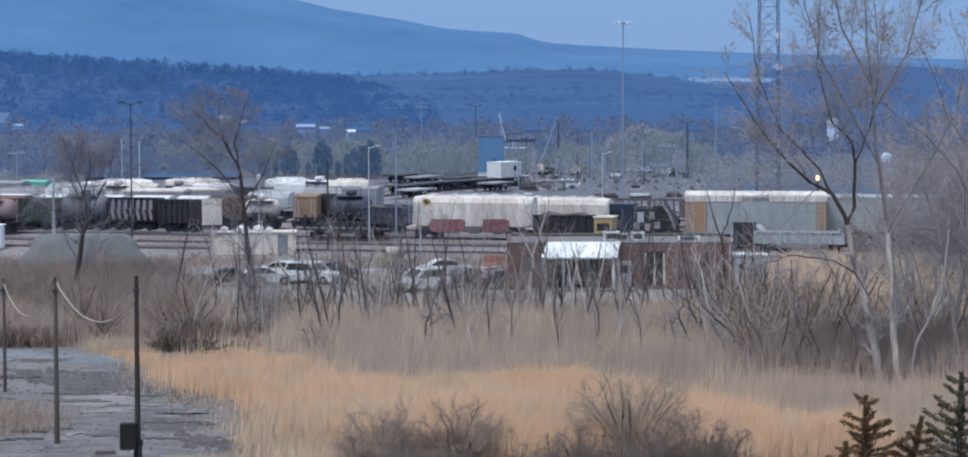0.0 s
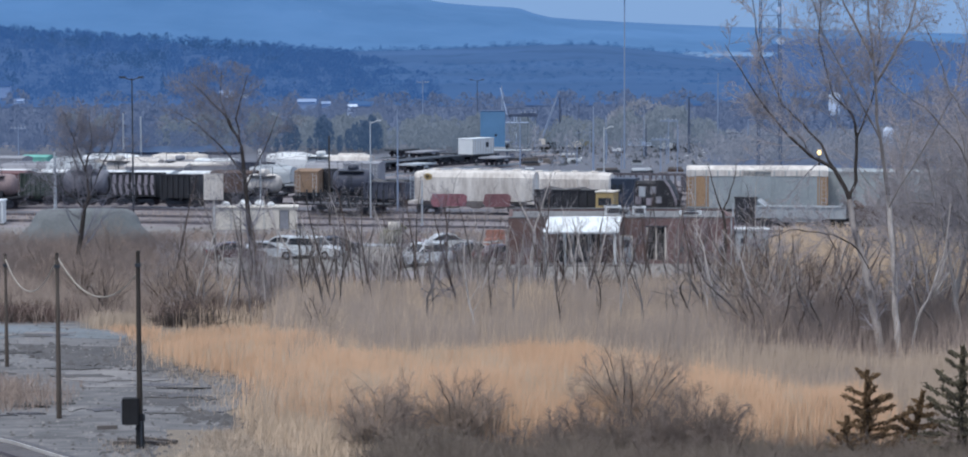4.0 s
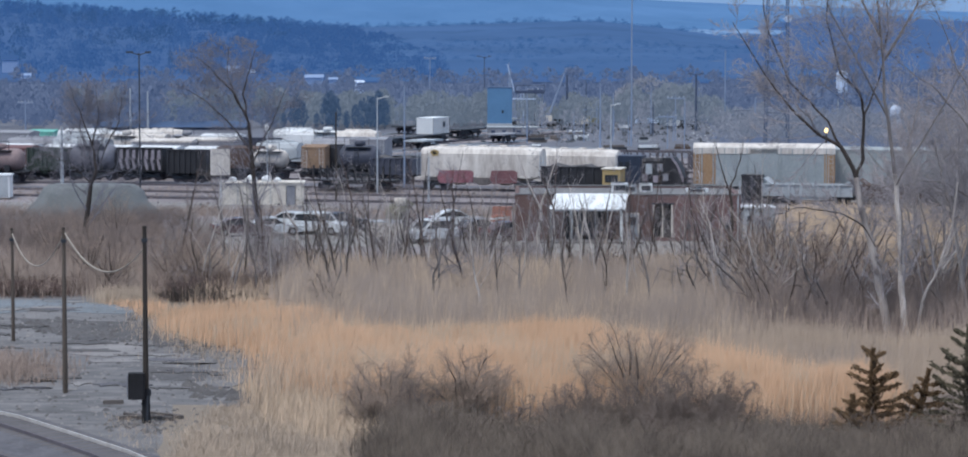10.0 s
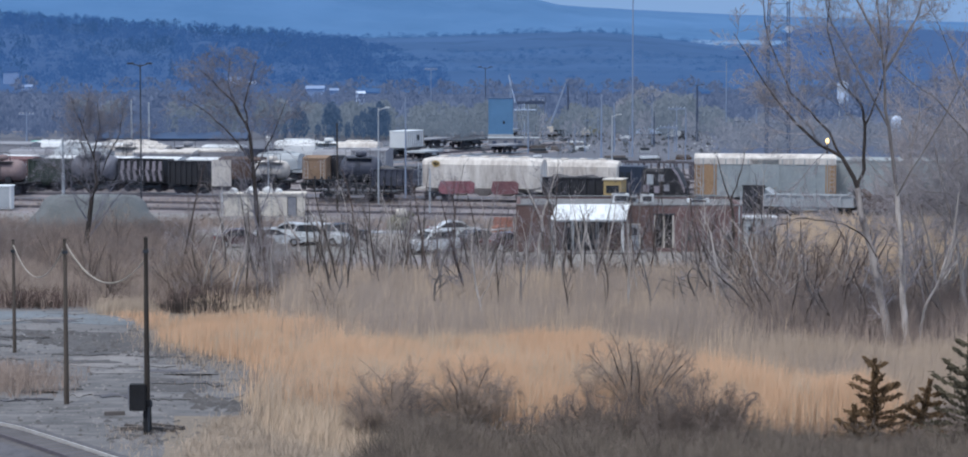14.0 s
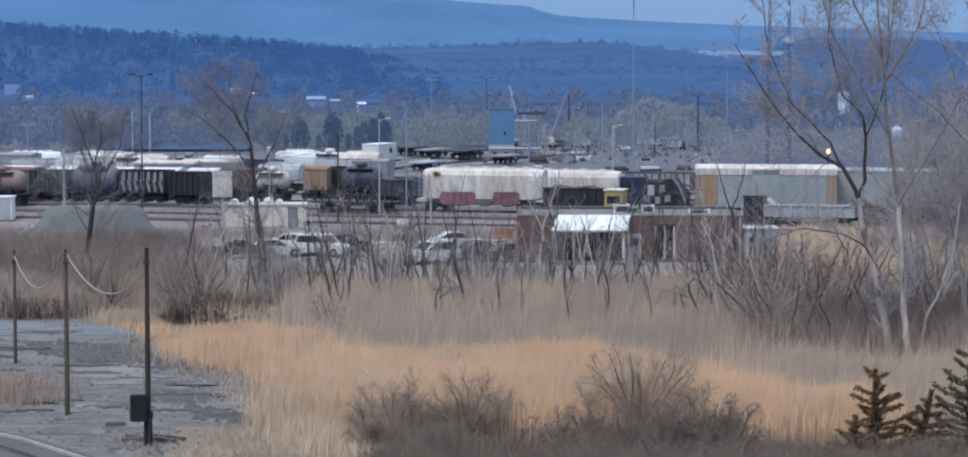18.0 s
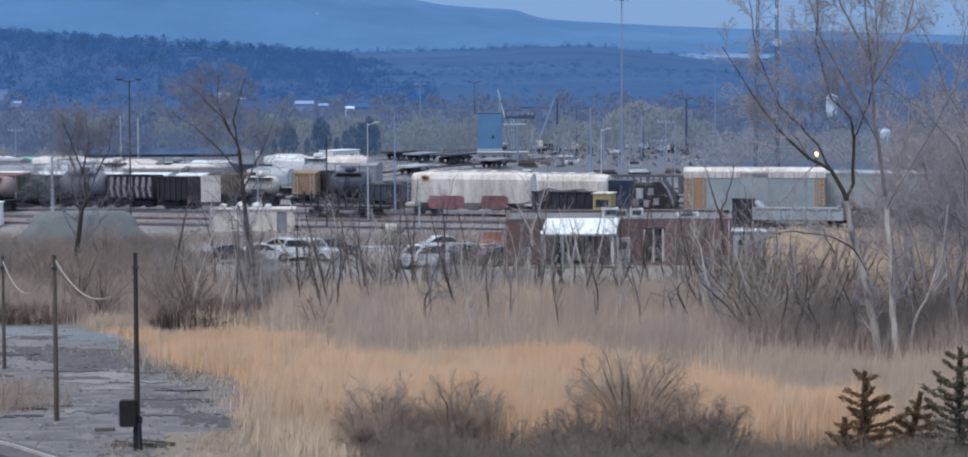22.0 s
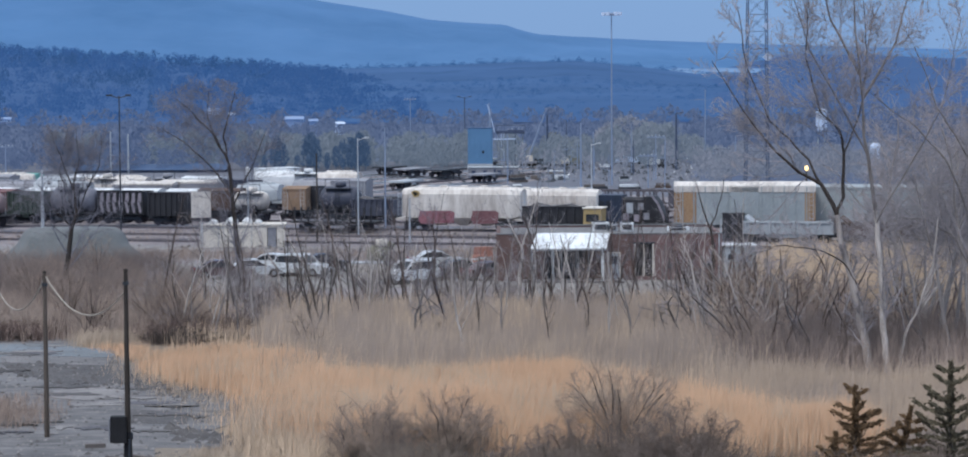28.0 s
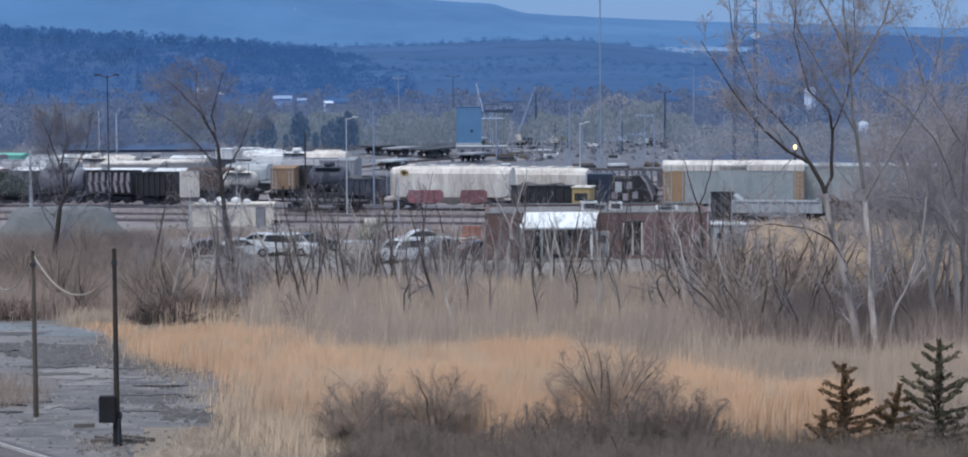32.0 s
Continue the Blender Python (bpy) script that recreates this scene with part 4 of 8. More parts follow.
patch("dark_soil_patch", [(-26.6, 146.3), (-19.2, 145.7), (-15.9, 137.8), (-13.0, 135.2), (-14.3, 132.2), (-17.6, 136.2), (-22.1, 137.8)], 0.045, DARK_SOIL, "dark damp soil on the lot", 0.5, 8)
patch("dark_soil_strip", [(-16.6, 127.2), (-13.5, 125.2), (-13.3, 121.7), (-15.9, 122.3)], 0.045, DARK_SOIL, "dark damp soil on the lot", 0.3, 9)
patch("dry_grass_bank", [(-13.6, 114.4), (-9.6, 113.9), (-5.9, 110.0), (-3.6, 105.1), (-3.3, 96.4), (-12.2, 96.4), (-13.3, 108.3)], 0.04, EARTH, "dry grassy bank beside the lot", 0.4, 10)
patch("car_park", [(-25.2, 195.3), (4.9, 194.2), (19.5, 197.4), (22.8, 201.9), (21.5, 212.7), (3.9, 216.6), (-25.2, 219.3)], 0.05, ASPHALT, "pale worn asphalt of the car park", 0.4, 11)
patch("office_apron", [(4.2, 186.1), (13.9, 188.1), (16.0, 200.2), (4.6, 200.2)], 0.06, ASPHALT, "pale concrete apron before the brick office", 0.3, 38)
patch("yard_road", [(-53.8, 230.6), (-4.6, 232.1), (28.8, 235.1), (52.1, 239.8), (53.7, 247.3), (-4.8, 241.5), (-56.3, 241.5)], 0.05, PALE_GRAVEL, "pale gravel service road through the yard", 0.6, 12)
patch("dark_ballast_strip", [(-67.0, 260.8), (-5.2, 262.7), (32.8, 268.6), (34.0, 278.0), (-5.4, 272.7), (-69.8, 271.7)], 0.05, HAZED_CINDER, "blue-grey cinder strip along the sidings", 0.5, 16)
patch("dark_cinder_lane", [(-63.5, 247.3), (-5.0, 249.0), (30.9, 252.5), (31.3, 256.1), (-5.0, 252.5), (-64.6, 251.6)], 0.05, BALLAST, "dark ballast strip between the sidings", 0.4, 17)
# lighter floor added so the shaded gaps between stalks stay pale
patch("reed_floor", [(-17.5, 145.7), (-15.8, 140.5), (-13.4, 135.7), (-10.5, 131.7), (-9.5, 125.2), (-8.2, 117.3), (-6.0, 111.7), (-3.2, 109.6), (12.0, 110.0), (21.7, 111.7), (33.9, 166.9), (-3.5, 174.3), (-14.9, 163.1), (-17.8, 152.0)], 0.05, STRAW_FLOOR, "straw-toned floor that lightens the gaps between reeds", 0.5, 18)
patch("scrub_floor", [(31, 346), (90, 346), (120, 446), (38, 446)], 0.055, HAZED_FLOOR, "blue-grey hazed floor under the scrub", 1.0, 19)
patch("far_cinders", [(-20, 318), (40, 322), (90, 318), (130, 436), (-130, 436), (-60, 345)], 0.045, HAZED_CINDER, "dark blue-grey cinder ground beyond the sidings", 1.0, 20)
patch("reedy_bank", [(27.1, 176.9), (37.9, 174.3), (44.6, 205.4), (32.4, 201.9)], 0.06, STRAW_FLOOR, "golden grassy bank behind the trees", 0.8, 26)
lumps("far_scrap", [(3.9, 360.4), (30.4, 360.4), (37.9, 450.9), (4.8, 437.2)], 330, 0.45, DARK_STEEL, 26, "dark scrap and gear on the far yard", 1.0)
lumps("far_pale_scrap", [(4.8, 364.1), (34.1, 364.1), (42.2, 450.9), (5.8, 434.5)], 50, 0.22, WHITE, 27, "pale scrap and gear on the far yard", 1.0)
patch("tan_bank", [(18.7, 189.1), (40.0, 184.2), (51.2, 235.9), (27.8, 232.1)], 0.045, EARTH, "tan grassy bank beyond the trees", 0.8, 13)

streak_rng = random.Random(41)
for i in range(46):
    x, y = streak_rng.uniform(-40, 380), streak_rng.uniform(500, 650)
    if x > 240 and y < 560:
        continue
    w, h = streak_rng.uniform(12, 60), streak_rng.uniform(0.8, 3.5)
    ring = [(x - w, y), (x - w * 0.3, y - h), (x + w * 0.6, y - h * 0.7), (x + w, y + h * 0.2), (x + w * 0.3, y + h), (x - w * 0.5, y + h * 0.8)]
    fine_ring = []
    for (xa, ya), (xb, yb) in zip(ring, ring[1:] + ring[:1]):
        for u in (0.0, 0.33, 0.67):
            fine_ring.append((xa + (xb - xa) * u + streak_rng.gauss(0, w * 0.06), ya + (yb - ya) * u + streak_rng.gauss(0, h * 0.25)))
    ring = fine_ring
    ring = [((px - 784) / 4230 * 71900 / (py - 40), 71900 / (py - 40)) for px, py in ring]
    patch("lot_streak_%d" % (i + 1), ring, 0.062 + 0.0006 * i, (DARK_SOIL, DARK_SOIL, BALLAST, PALE_GRAVEL)[i % 4], "long thin streak of damp soil or stone dust on the lot", 0.15, 60 + i)
lumps("scattered_stones", [(-31.3, 156.0), (-20.2, 156.0), (-12.8, 132.7), (-12.6, 119.3), (-12.6, 105.1), (-22.1, 110.0)], 1500, 0.13, PALE_GRAVEL, 21, "scattered pale stones on the lot")
lumps("dark_clods", [(-29.0, 147.8), (-19.4, 146.9), (-12.6, 133.9), (-12.3, 127.9), (-21.8, 137.8)], 520, 0.2, DARK_SOIL, 22, "dark clods and scrap along the lot")
lumps("dark_stones", [(-31.3, 156.0), (-20.2, 156.0), (-12.4, 132.7), (-12.6, 119.3), (-12.1, 105.1), (-22.1, 110.0)], 1300, 0.14, DARK_SOIL, 25, "dark stones and clinker on the lot")
lumps("pale_litter", [(12.9, 108.3), (16.0, 107.3), (15.4, 102.8), (12.4, 102.8)], 14, 0.16, WHITE, 36, "scraps of pale litter in the undergrowth", 0.9)
lumps("brush_debris", [(-16.3, 113.2), (-13.0, 110.0), (-12.5, 105.7), (-15.6, 107.3)], 130, 0.2, DARK_SOIL, 23, "dark debris heaped round the pole's foot", 0.5)
lumps("bank_stones", [(-10.8, 117.6), (-8.6, 116.6), (-6.2, 114.8), (-6.2, 113.7), (-8.8, 115.2), (-11.0, 116.2)], 90, 0.13, PALE_GRAVEL, 81, "pale stones along the foot of the reeds", 0.8)
lumps("ridge_stones", [(-14.3, 122.3), (-9.8, 116.3), (-9.0, 112.6), (-12.6, 116.3)], 130, 0.3, DARK_SOIL, 24, "dark ridge of turned soil and stones")

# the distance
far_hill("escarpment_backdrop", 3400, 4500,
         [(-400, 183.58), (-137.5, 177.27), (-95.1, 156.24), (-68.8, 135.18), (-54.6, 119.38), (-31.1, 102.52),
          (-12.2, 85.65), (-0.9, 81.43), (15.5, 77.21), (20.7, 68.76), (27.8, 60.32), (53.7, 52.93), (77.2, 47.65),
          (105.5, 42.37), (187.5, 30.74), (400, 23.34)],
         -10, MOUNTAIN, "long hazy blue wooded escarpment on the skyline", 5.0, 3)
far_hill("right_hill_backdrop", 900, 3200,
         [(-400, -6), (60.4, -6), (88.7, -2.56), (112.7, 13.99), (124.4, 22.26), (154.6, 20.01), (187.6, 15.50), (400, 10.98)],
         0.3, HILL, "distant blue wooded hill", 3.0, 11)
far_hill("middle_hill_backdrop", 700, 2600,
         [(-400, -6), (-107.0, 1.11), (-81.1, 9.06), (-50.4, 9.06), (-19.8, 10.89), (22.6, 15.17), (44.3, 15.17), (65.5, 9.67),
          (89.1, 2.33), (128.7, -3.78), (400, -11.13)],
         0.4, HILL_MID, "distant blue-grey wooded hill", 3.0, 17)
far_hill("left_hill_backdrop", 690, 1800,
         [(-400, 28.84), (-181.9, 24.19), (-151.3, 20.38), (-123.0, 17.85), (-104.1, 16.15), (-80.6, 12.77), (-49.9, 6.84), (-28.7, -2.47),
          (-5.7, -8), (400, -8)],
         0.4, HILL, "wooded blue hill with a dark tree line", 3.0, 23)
rng0 = random.Random(5)
ridge = []
for i in range(115):
    b = -230 + i * 1.76 + rng0.uniform(-1, 1)
    base = np.interp(b, [-400, -181.9, -151.3, -123.0, -104.1, -80.6, -49.9],
                     [28.84, 24.19, 20.38, 17.85, 16.15, 12.77, 6.84])
    h = (rng0.uniform(6, 10) if b < -130 else rng0.uniform(3.5, 6)) * (1.3 if rng0.random() < 0.15 else 1)
    ridge.append((b * 1.79, 1790 + rng0.uniform(-30, 0), float(base) - (4.5 if b < -130 else 5), h, h * 0.35, rng0.random() < 0.55))
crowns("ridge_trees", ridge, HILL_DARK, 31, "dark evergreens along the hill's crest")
slope, evers = [], []
for i in range(1900):
    d = rng0.uniform(720, 1760)
    b = rng0.uniform(-230, -15)
    t = (d - 690) / 1110
    crest = float(np.interp(b, [-400, -181.9, -123.0, -80.6, -49.9, -28.7], [28.84, 24.19, 17.85, 12.77, 6.84, -2.47]))
    z = -0.5 + (crest + 0.5) * (t * t * (3 - 2 * t) * 0.6 + 0.4 * t)
    h = rng0.uniform(4, 7) * (0.5 + d / 2000)
    dark = noise.noise((b * 0.035, d * 0.004, 3)) + (t - 0.6) * 0.5 > 0.1 and b < -88 + 25 * rng0.random()
    (evers if dark else slope).append((b * d / 1000, d, z - 2, h, h * 0.5, dark and rng0.random() < 0.5))
mid, midever = [], []
for i in range(1500):
    d = rng0.uniform(730, 1500)
    b = rng0.uniform(-110, 225)
    t = (d - 700) / 1900
    crest = float(np.interp(b, [-400, -107.0, -81.1, -19.8, 22.6, 44.3, 65.5, 89.1, 128.7, 400], [-6, 1.11, 9.06, 10.89, 15.17, 15.17, 9.67, 2.33, -3.78, -11.13]))
    z = -0.5 + (crest + 0.5) * (t * t * (3 - 2 * t) * 0.6 + 0.4 * t)
    h = rng0.uniform(3, 5) * (0.5 + d / 3200)
    dark = noise.noise((b * 0.03, d * 0.003, 8)) + (t - 0.5) * 0.2 > 0.2
    (midever if dark else mid).append((b * d / 1000, d, z - 2, h, h * 0.6, dark and rng0.random() < 0.3))
crest_woods = []
for i in range(420):
    b = rng0.uniform(-100, 130)
    base = float(np.interp(b, [-107.0, -81.1, -50.4, -19.8, 22.6, 44.3, 65.5, 89.1, 128.7], [1.11, 9.06, 9.06, 10.89, 15.17, 15.17, 9.67, 2.33, -3.78]))
    h = rng0.uniform(3.5, 6.5) * (1.4 if rng0.random() < 0.12 else 1)
    crest_woods.append((b * 2.58, 2580 + rng0.uniform(-60, 10), base - 4.0, h, h * rng0.uniform(0.5, 0.9), rng0.random() < 0.1))
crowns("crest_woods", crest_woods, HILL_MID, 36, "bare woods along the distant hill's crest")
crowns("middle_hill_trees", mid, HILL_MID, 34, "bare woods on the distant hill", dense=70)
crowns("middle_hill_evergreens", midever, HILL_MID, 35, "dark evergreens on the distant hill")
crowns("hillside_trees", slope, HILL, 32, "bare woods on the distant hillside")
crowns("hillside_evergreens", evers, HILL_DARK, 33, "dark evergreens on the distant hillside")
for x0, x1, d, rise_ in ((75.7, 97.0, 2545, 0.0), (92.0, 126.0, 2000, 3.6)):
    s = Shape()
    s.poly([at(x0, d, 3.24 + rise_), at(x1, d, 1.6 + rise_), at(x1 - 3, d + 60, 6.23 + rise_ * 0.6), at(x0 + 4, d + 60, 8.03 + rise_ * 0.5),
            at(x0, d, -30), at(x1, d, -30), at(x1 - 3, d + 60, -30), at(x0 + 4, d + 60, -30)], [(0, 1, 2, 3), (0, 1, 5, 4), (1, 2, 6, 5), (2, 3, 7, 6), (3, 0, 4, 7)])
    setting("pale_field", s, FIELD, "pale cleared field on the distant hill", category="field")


def far_house(b, d, z, w, h, label, roof=HAZED_GREY, skew=0, wall=HAZED_WHITE):
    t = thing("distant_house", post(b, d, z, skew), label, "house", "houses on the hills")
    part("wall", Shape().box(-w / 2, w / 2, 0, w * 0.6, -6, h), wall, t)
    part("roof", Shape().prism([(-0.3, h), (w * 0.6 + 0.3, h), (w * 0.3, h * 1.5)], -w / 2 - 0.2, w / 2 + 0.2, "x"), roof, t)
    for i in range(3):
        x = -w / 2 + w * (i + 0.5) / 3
        part("window", Shape().box(x - w * 0.05, x + w * 0.05, -0.06, 0.04, h * 0.35, h * 0.75), HAZED_GREY, t)


# the first three are raised above the valley floor to fit the camera's view
far_house(-65.4, 600, 2.3, 4.0, 1.35, "long pale house before the wooded slope", HAZED_GREY, 0, HAZED_GREY)
far_house(-58.1, 602, 2.17, 1.9, 1.0, "small pale shed beside the long house", HAZED_GREY, 0, HAZED_GREY)
far_house(-47.7, 598, 1.6, 1.8, 1.0, "bright white small house before the slope", HAZED_WHITE, 25)
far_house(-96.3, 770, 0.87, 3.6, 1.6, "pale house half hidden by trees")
far_house(-89.2, 760, 0.54, 1.7, 1.1, "small white house half hidden by trees", HAZED_WHITE)
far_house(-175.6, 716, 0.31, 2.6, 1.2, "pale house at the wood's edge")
far_house(-181.7, 760, 1.98, 4.4, 3.0, "blue-grey barn among bare trees", HILL, 0, HAZED_GREY)
far_house(-61.2, 4000, 62.07, 9.0, 2.6, "white building high on the escarpment", HAZED_WHITE)

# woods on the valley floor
patch("wood_floor", [(-260, 440), (260, 440), (900, 1700), (-900, 1700)], 0.06, HAZED_FLOOR, "blue-grey hazed floor of the bare valley woods", 2.0, 15)
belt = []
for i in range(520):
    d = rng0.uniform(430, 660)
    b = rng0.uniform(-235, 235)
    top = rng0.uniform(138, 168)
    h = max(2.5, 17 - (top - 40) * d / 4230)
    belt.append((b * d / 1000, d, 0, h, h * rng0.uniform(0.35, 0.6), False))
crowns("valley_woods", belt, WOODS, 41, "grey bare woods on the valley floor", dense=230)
# added tree belt, sized to cover the raised houses' lower walls from the camera
crowns("house_screen_trees", [((x - 784 + rng0.uniform(-4, 4)) / 4230 * 588, 588 + rng0.uniform(-6, 6), 0, 17 - (rng0.uniform(140, 147) - 40) * 588 / 4230, rng0.uniform(0.9, 1.5), False) for x in range(440, 640, 4)], WOODS, 40, "grey bare trees added to hide the far houses below", dense=150)
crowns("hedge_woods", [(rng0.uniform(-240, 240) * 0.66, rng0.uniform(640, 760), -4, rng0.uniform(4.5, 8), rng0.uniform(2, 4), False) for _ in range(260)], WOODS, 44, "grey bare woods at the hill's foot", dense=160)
green = []
for x, w, y in ((1060, 90, 138), (1010, 40, 150), (1090, 60, 145), (640, 50, 150), (700, 60, 160), (880, 40, 160), (930, 30, 165), (350, 60, 150), (440, 40, 150), (300, 50, 155), (160, 60, 150), (1180, 60, 160)):
    d = rng0.uniform(405, 440)
    h = 17 - (y - 40) * d / 4230
    for _ in range(3):
        green.append(((x - 784 + rng0.uniform(-w, w) / 2) / 4230 * d, d + rng0.uniform(-6, 6), 0, h * rng0.uniform(0.8, 1), w / 4230 * d * rng0.uniform(0.3, 0.5), False))
scrub = []
for i in range(300):
    d = rng0.uniform(345, 432)
    b = rng0.choice((rng0.uniform(62, 235), rng0.uniform(62, 235), rng0.uniform(30, 70))) if d > 424 else rng0.uniform(88, 235)
    scrub.append((b * d / 1000, d, 0, rng0.uniform(1.6, 4.0), rng0.uniform(1.0, 2.4), False))
thin_scrub = [(rng0.uniform(16, 98) * 0.36, rng0.uniform(335, 405), 0, rng0.uniform(2.0, 5.0), rng0.uniform(0.6, 1.5), False) for _ in range(36)]
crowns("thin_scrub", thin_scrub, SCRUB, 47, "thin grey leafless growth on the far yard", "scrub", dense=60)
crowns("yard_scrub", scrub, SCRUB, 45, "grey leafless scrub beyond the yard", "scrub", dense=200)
olive = []
for i in range(150):
    d = rng0.uniform(404, 438)
    b = rng0.uniform(-70, 8) if i < 110 else rng0.uniform(8, 105)
    h = 17 - (rng0.uniform(156, 200) - 40) * d / 4230
    olive.append((b * d / 1000, d, 0, h, h * rng0.uniform(0.35, 0.6), False))
west = []
for i in range(95):
    d = rng0.uniform(400, 440)
    h = 17 - (rng0.uniform(165, 205) - 40) * d / 4230
    west.append((rng0.uniform(-205, -65) * d / 1000, d, 0, h, h * rng0.uniform(0.4, 0.65), False))
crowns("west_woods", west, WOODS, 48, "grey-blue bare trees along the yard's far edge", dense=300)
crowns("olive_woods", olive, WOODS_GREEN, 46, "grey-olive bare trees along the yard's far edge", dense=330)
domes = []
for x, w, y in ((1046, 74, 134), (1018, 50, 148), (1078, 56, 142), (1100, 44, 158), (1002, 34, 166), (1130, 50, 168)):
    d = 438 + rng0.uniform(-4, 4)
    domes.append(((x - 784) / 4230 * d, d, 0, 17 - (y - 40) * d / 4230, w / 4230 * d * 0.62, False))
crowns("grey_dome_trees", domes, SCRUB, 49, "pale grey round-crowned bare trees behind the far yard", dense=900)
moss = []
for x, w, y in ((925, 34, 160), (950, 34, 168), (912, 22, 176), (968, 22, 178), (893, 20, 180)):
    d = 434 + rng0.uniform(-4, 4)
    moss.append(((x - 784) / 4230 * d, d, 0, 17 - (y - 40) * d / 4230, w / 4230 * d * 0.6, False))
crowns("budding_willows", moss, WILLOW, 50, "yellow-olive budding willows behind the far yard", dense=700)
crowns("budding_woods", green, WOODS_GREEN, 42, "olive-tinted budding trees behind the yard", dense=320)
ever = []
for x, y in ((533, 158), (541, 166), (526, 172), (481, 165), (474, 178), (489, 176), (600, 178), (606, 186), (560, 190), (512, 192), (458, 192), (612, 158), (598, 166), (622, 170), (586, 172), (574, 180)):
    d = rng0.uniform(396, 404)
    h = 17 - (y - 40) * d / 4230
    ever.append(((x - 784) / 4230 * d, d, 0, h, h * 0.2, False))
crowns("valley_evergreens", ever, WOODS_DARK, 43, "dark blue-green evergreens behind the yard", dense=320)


# ---------------------------------------------------------------- tracks and standing cars
def line_at(b, d0, k=-0.243):
    """A place on the yard's slanting track that crosses the axis at d0."""
    d = d0 / (1 - k * b / 1000)
    return (b * d / 1000, d)


def on_track(b, d0, k=-0.243, flip=0.0):
    x, y = line_at(b, d0, k)
    return pose(x, y, 0.36, 0, 0, math.degrees(math.atan(k)) + flip)


for i, d0 in enumerate((237, 246, 256, 268, 280, 292, 308)):
    track("yard_track_%d" % (i + 1), [line_at(b, d0) for b in range(-230, 240, 25)], "rusty yard track on dark ballast", sleepers=False, rails=RUSTY)
NEAR_TRACK = [(-29.0, 116.7), (-24.4, 113.1), (-20.3, 108.7), (-17.3, 104.2), (-14.4, 99.7), (-10.7, 92.6), (-7.8, 85.1)]
# one rail takes the pale sheen colour, the other the duller one
track("near_track_1", [(x - 0.0, y) for x, y in NEAR_TRACK], "bright-railed track curving past the lot", rails=RUSTY, inner=RAIL)
track("near_track_2", [(x - 3.4, y - 3.1) for x, y in NEAR_TRACK], "second track beside the curving line", rails=RUSTY)
patch("near_ballast", [(-28.4, 110.0), (-19.8, 105.9), (-16.0, 99.2), (-17, 95), (-50, 95)], 0.07, BALLAST, "grey ballast between the tracks", 0.3, 14)

MARKS = ((-4.3, -0.6, 0.65, 1.95, GRAFF_RED, "red sprayed patch"), (1.0, 3.8, 0.65, 2.0, GRAFF_BROWN, "brownish red sprayed patch"), (-5.0, -4.1, 3.25, 3.95, YELLOW, "yellow mark with dark bars"), (-4.9, -4.2, 3.4, 3.8, BLACK_CAR, "dark bar"))
covered_hopper(on_track(-0.5, 256), "mottled off-white covered hopper car with red sprayed patches", 13.2, 4.3, OFFWHITE, MARKS)
covered_hopper(on_track(30.3, 268), "off-white covered hopper car behind another", 12.6, 3.6, OFFWHITE, ribs=True)
open_hopper(on_track(34.6, 246), "sooty black gondola with a heaped dark load", 6.4, 2.9, BLACK_CAR, DARK_SOIL)
locomotive(on_track(64.9, 252) @ Matrix.Diagonal((0.52, 1, 0.92, 1)))
flatcar(on_track(60.6, 280), "rust-grey bulkhead flatcar with an empty centre frame", 11.0, 16, RUSTY, bulkheads=2.9, cargo=True, name="bulkhead_flatcar")
boxcar(on_track(107.0, 248, -0.10), "grey boxcar with a white roof and orange ends", 13.6, 5.1, GREY_CAR, OFFWHITE, deep=0.95, ends=ORANGE_CAR, ribs=12)
boxcar(on_track(157.7, 256), "grey boxcar seen through bare trees", 14.0, 4.7, GREY_CAR)
open_hopper(on_track(124.6, 240), "pale grey gondola half hidden by trees", 8.6, 2.0, GREY_PAINT)
open_hopper(on_track(160.1, 240), "brown gondola half hidden by trees", 8.0, 2.0, BROWN_CAR)
# the group on the left
open_hopper(on_track(-112.2, 259), "black open hopper car with side posts", 4.9, 3.3, BLACK_CAR)
open_hopper(on_track(-130.2, 261), "black open hopper car with pale sprayed panels", 5.6, 3.35, BLACK_CAR, panels=1)
tank_car(on_track(-149.6, 260), "blue-grey tank car with dark bands", 6.2, 1.3, TANK_BLUE, bands=3)
open_hopper(on_track(-166.7, 260), "dark green open hopper car", 4.4, 3.25, GREEN_CAR)
boxcar(on_track(-179.0, 264), "faded red boxcar standing in the yard", 4.6, 3.35, RED_CAR, ribs=5)
tank_car(on_track(-185.1, 255), "rust-pink tank car at the yard's edge", 6.0, 1.15, PINK_TANK)
covered_hopper(on_track(-154.7, 280), "pale covered hopper behind dark cars", 8.0, 3.55, GREY_PAINT)
covered_hopper(on_track(-171.3, 280), "grey covered hopper behind dark cars", 7.6, 3.5, TANK_GREY)
for b, body in ((-177.5, BROWN_CAR), (-159.5, BLACK_CAR), (-141.5, TANK_BLACK), (-123.5, BLACK_CAR), (-105.8, BROWN_CAR)):
    boxcar(on_track(b, 268), "dark boxcar with a chalk-white roof", 4.7, 3.3, body, roof=WHITE, ribs=5)
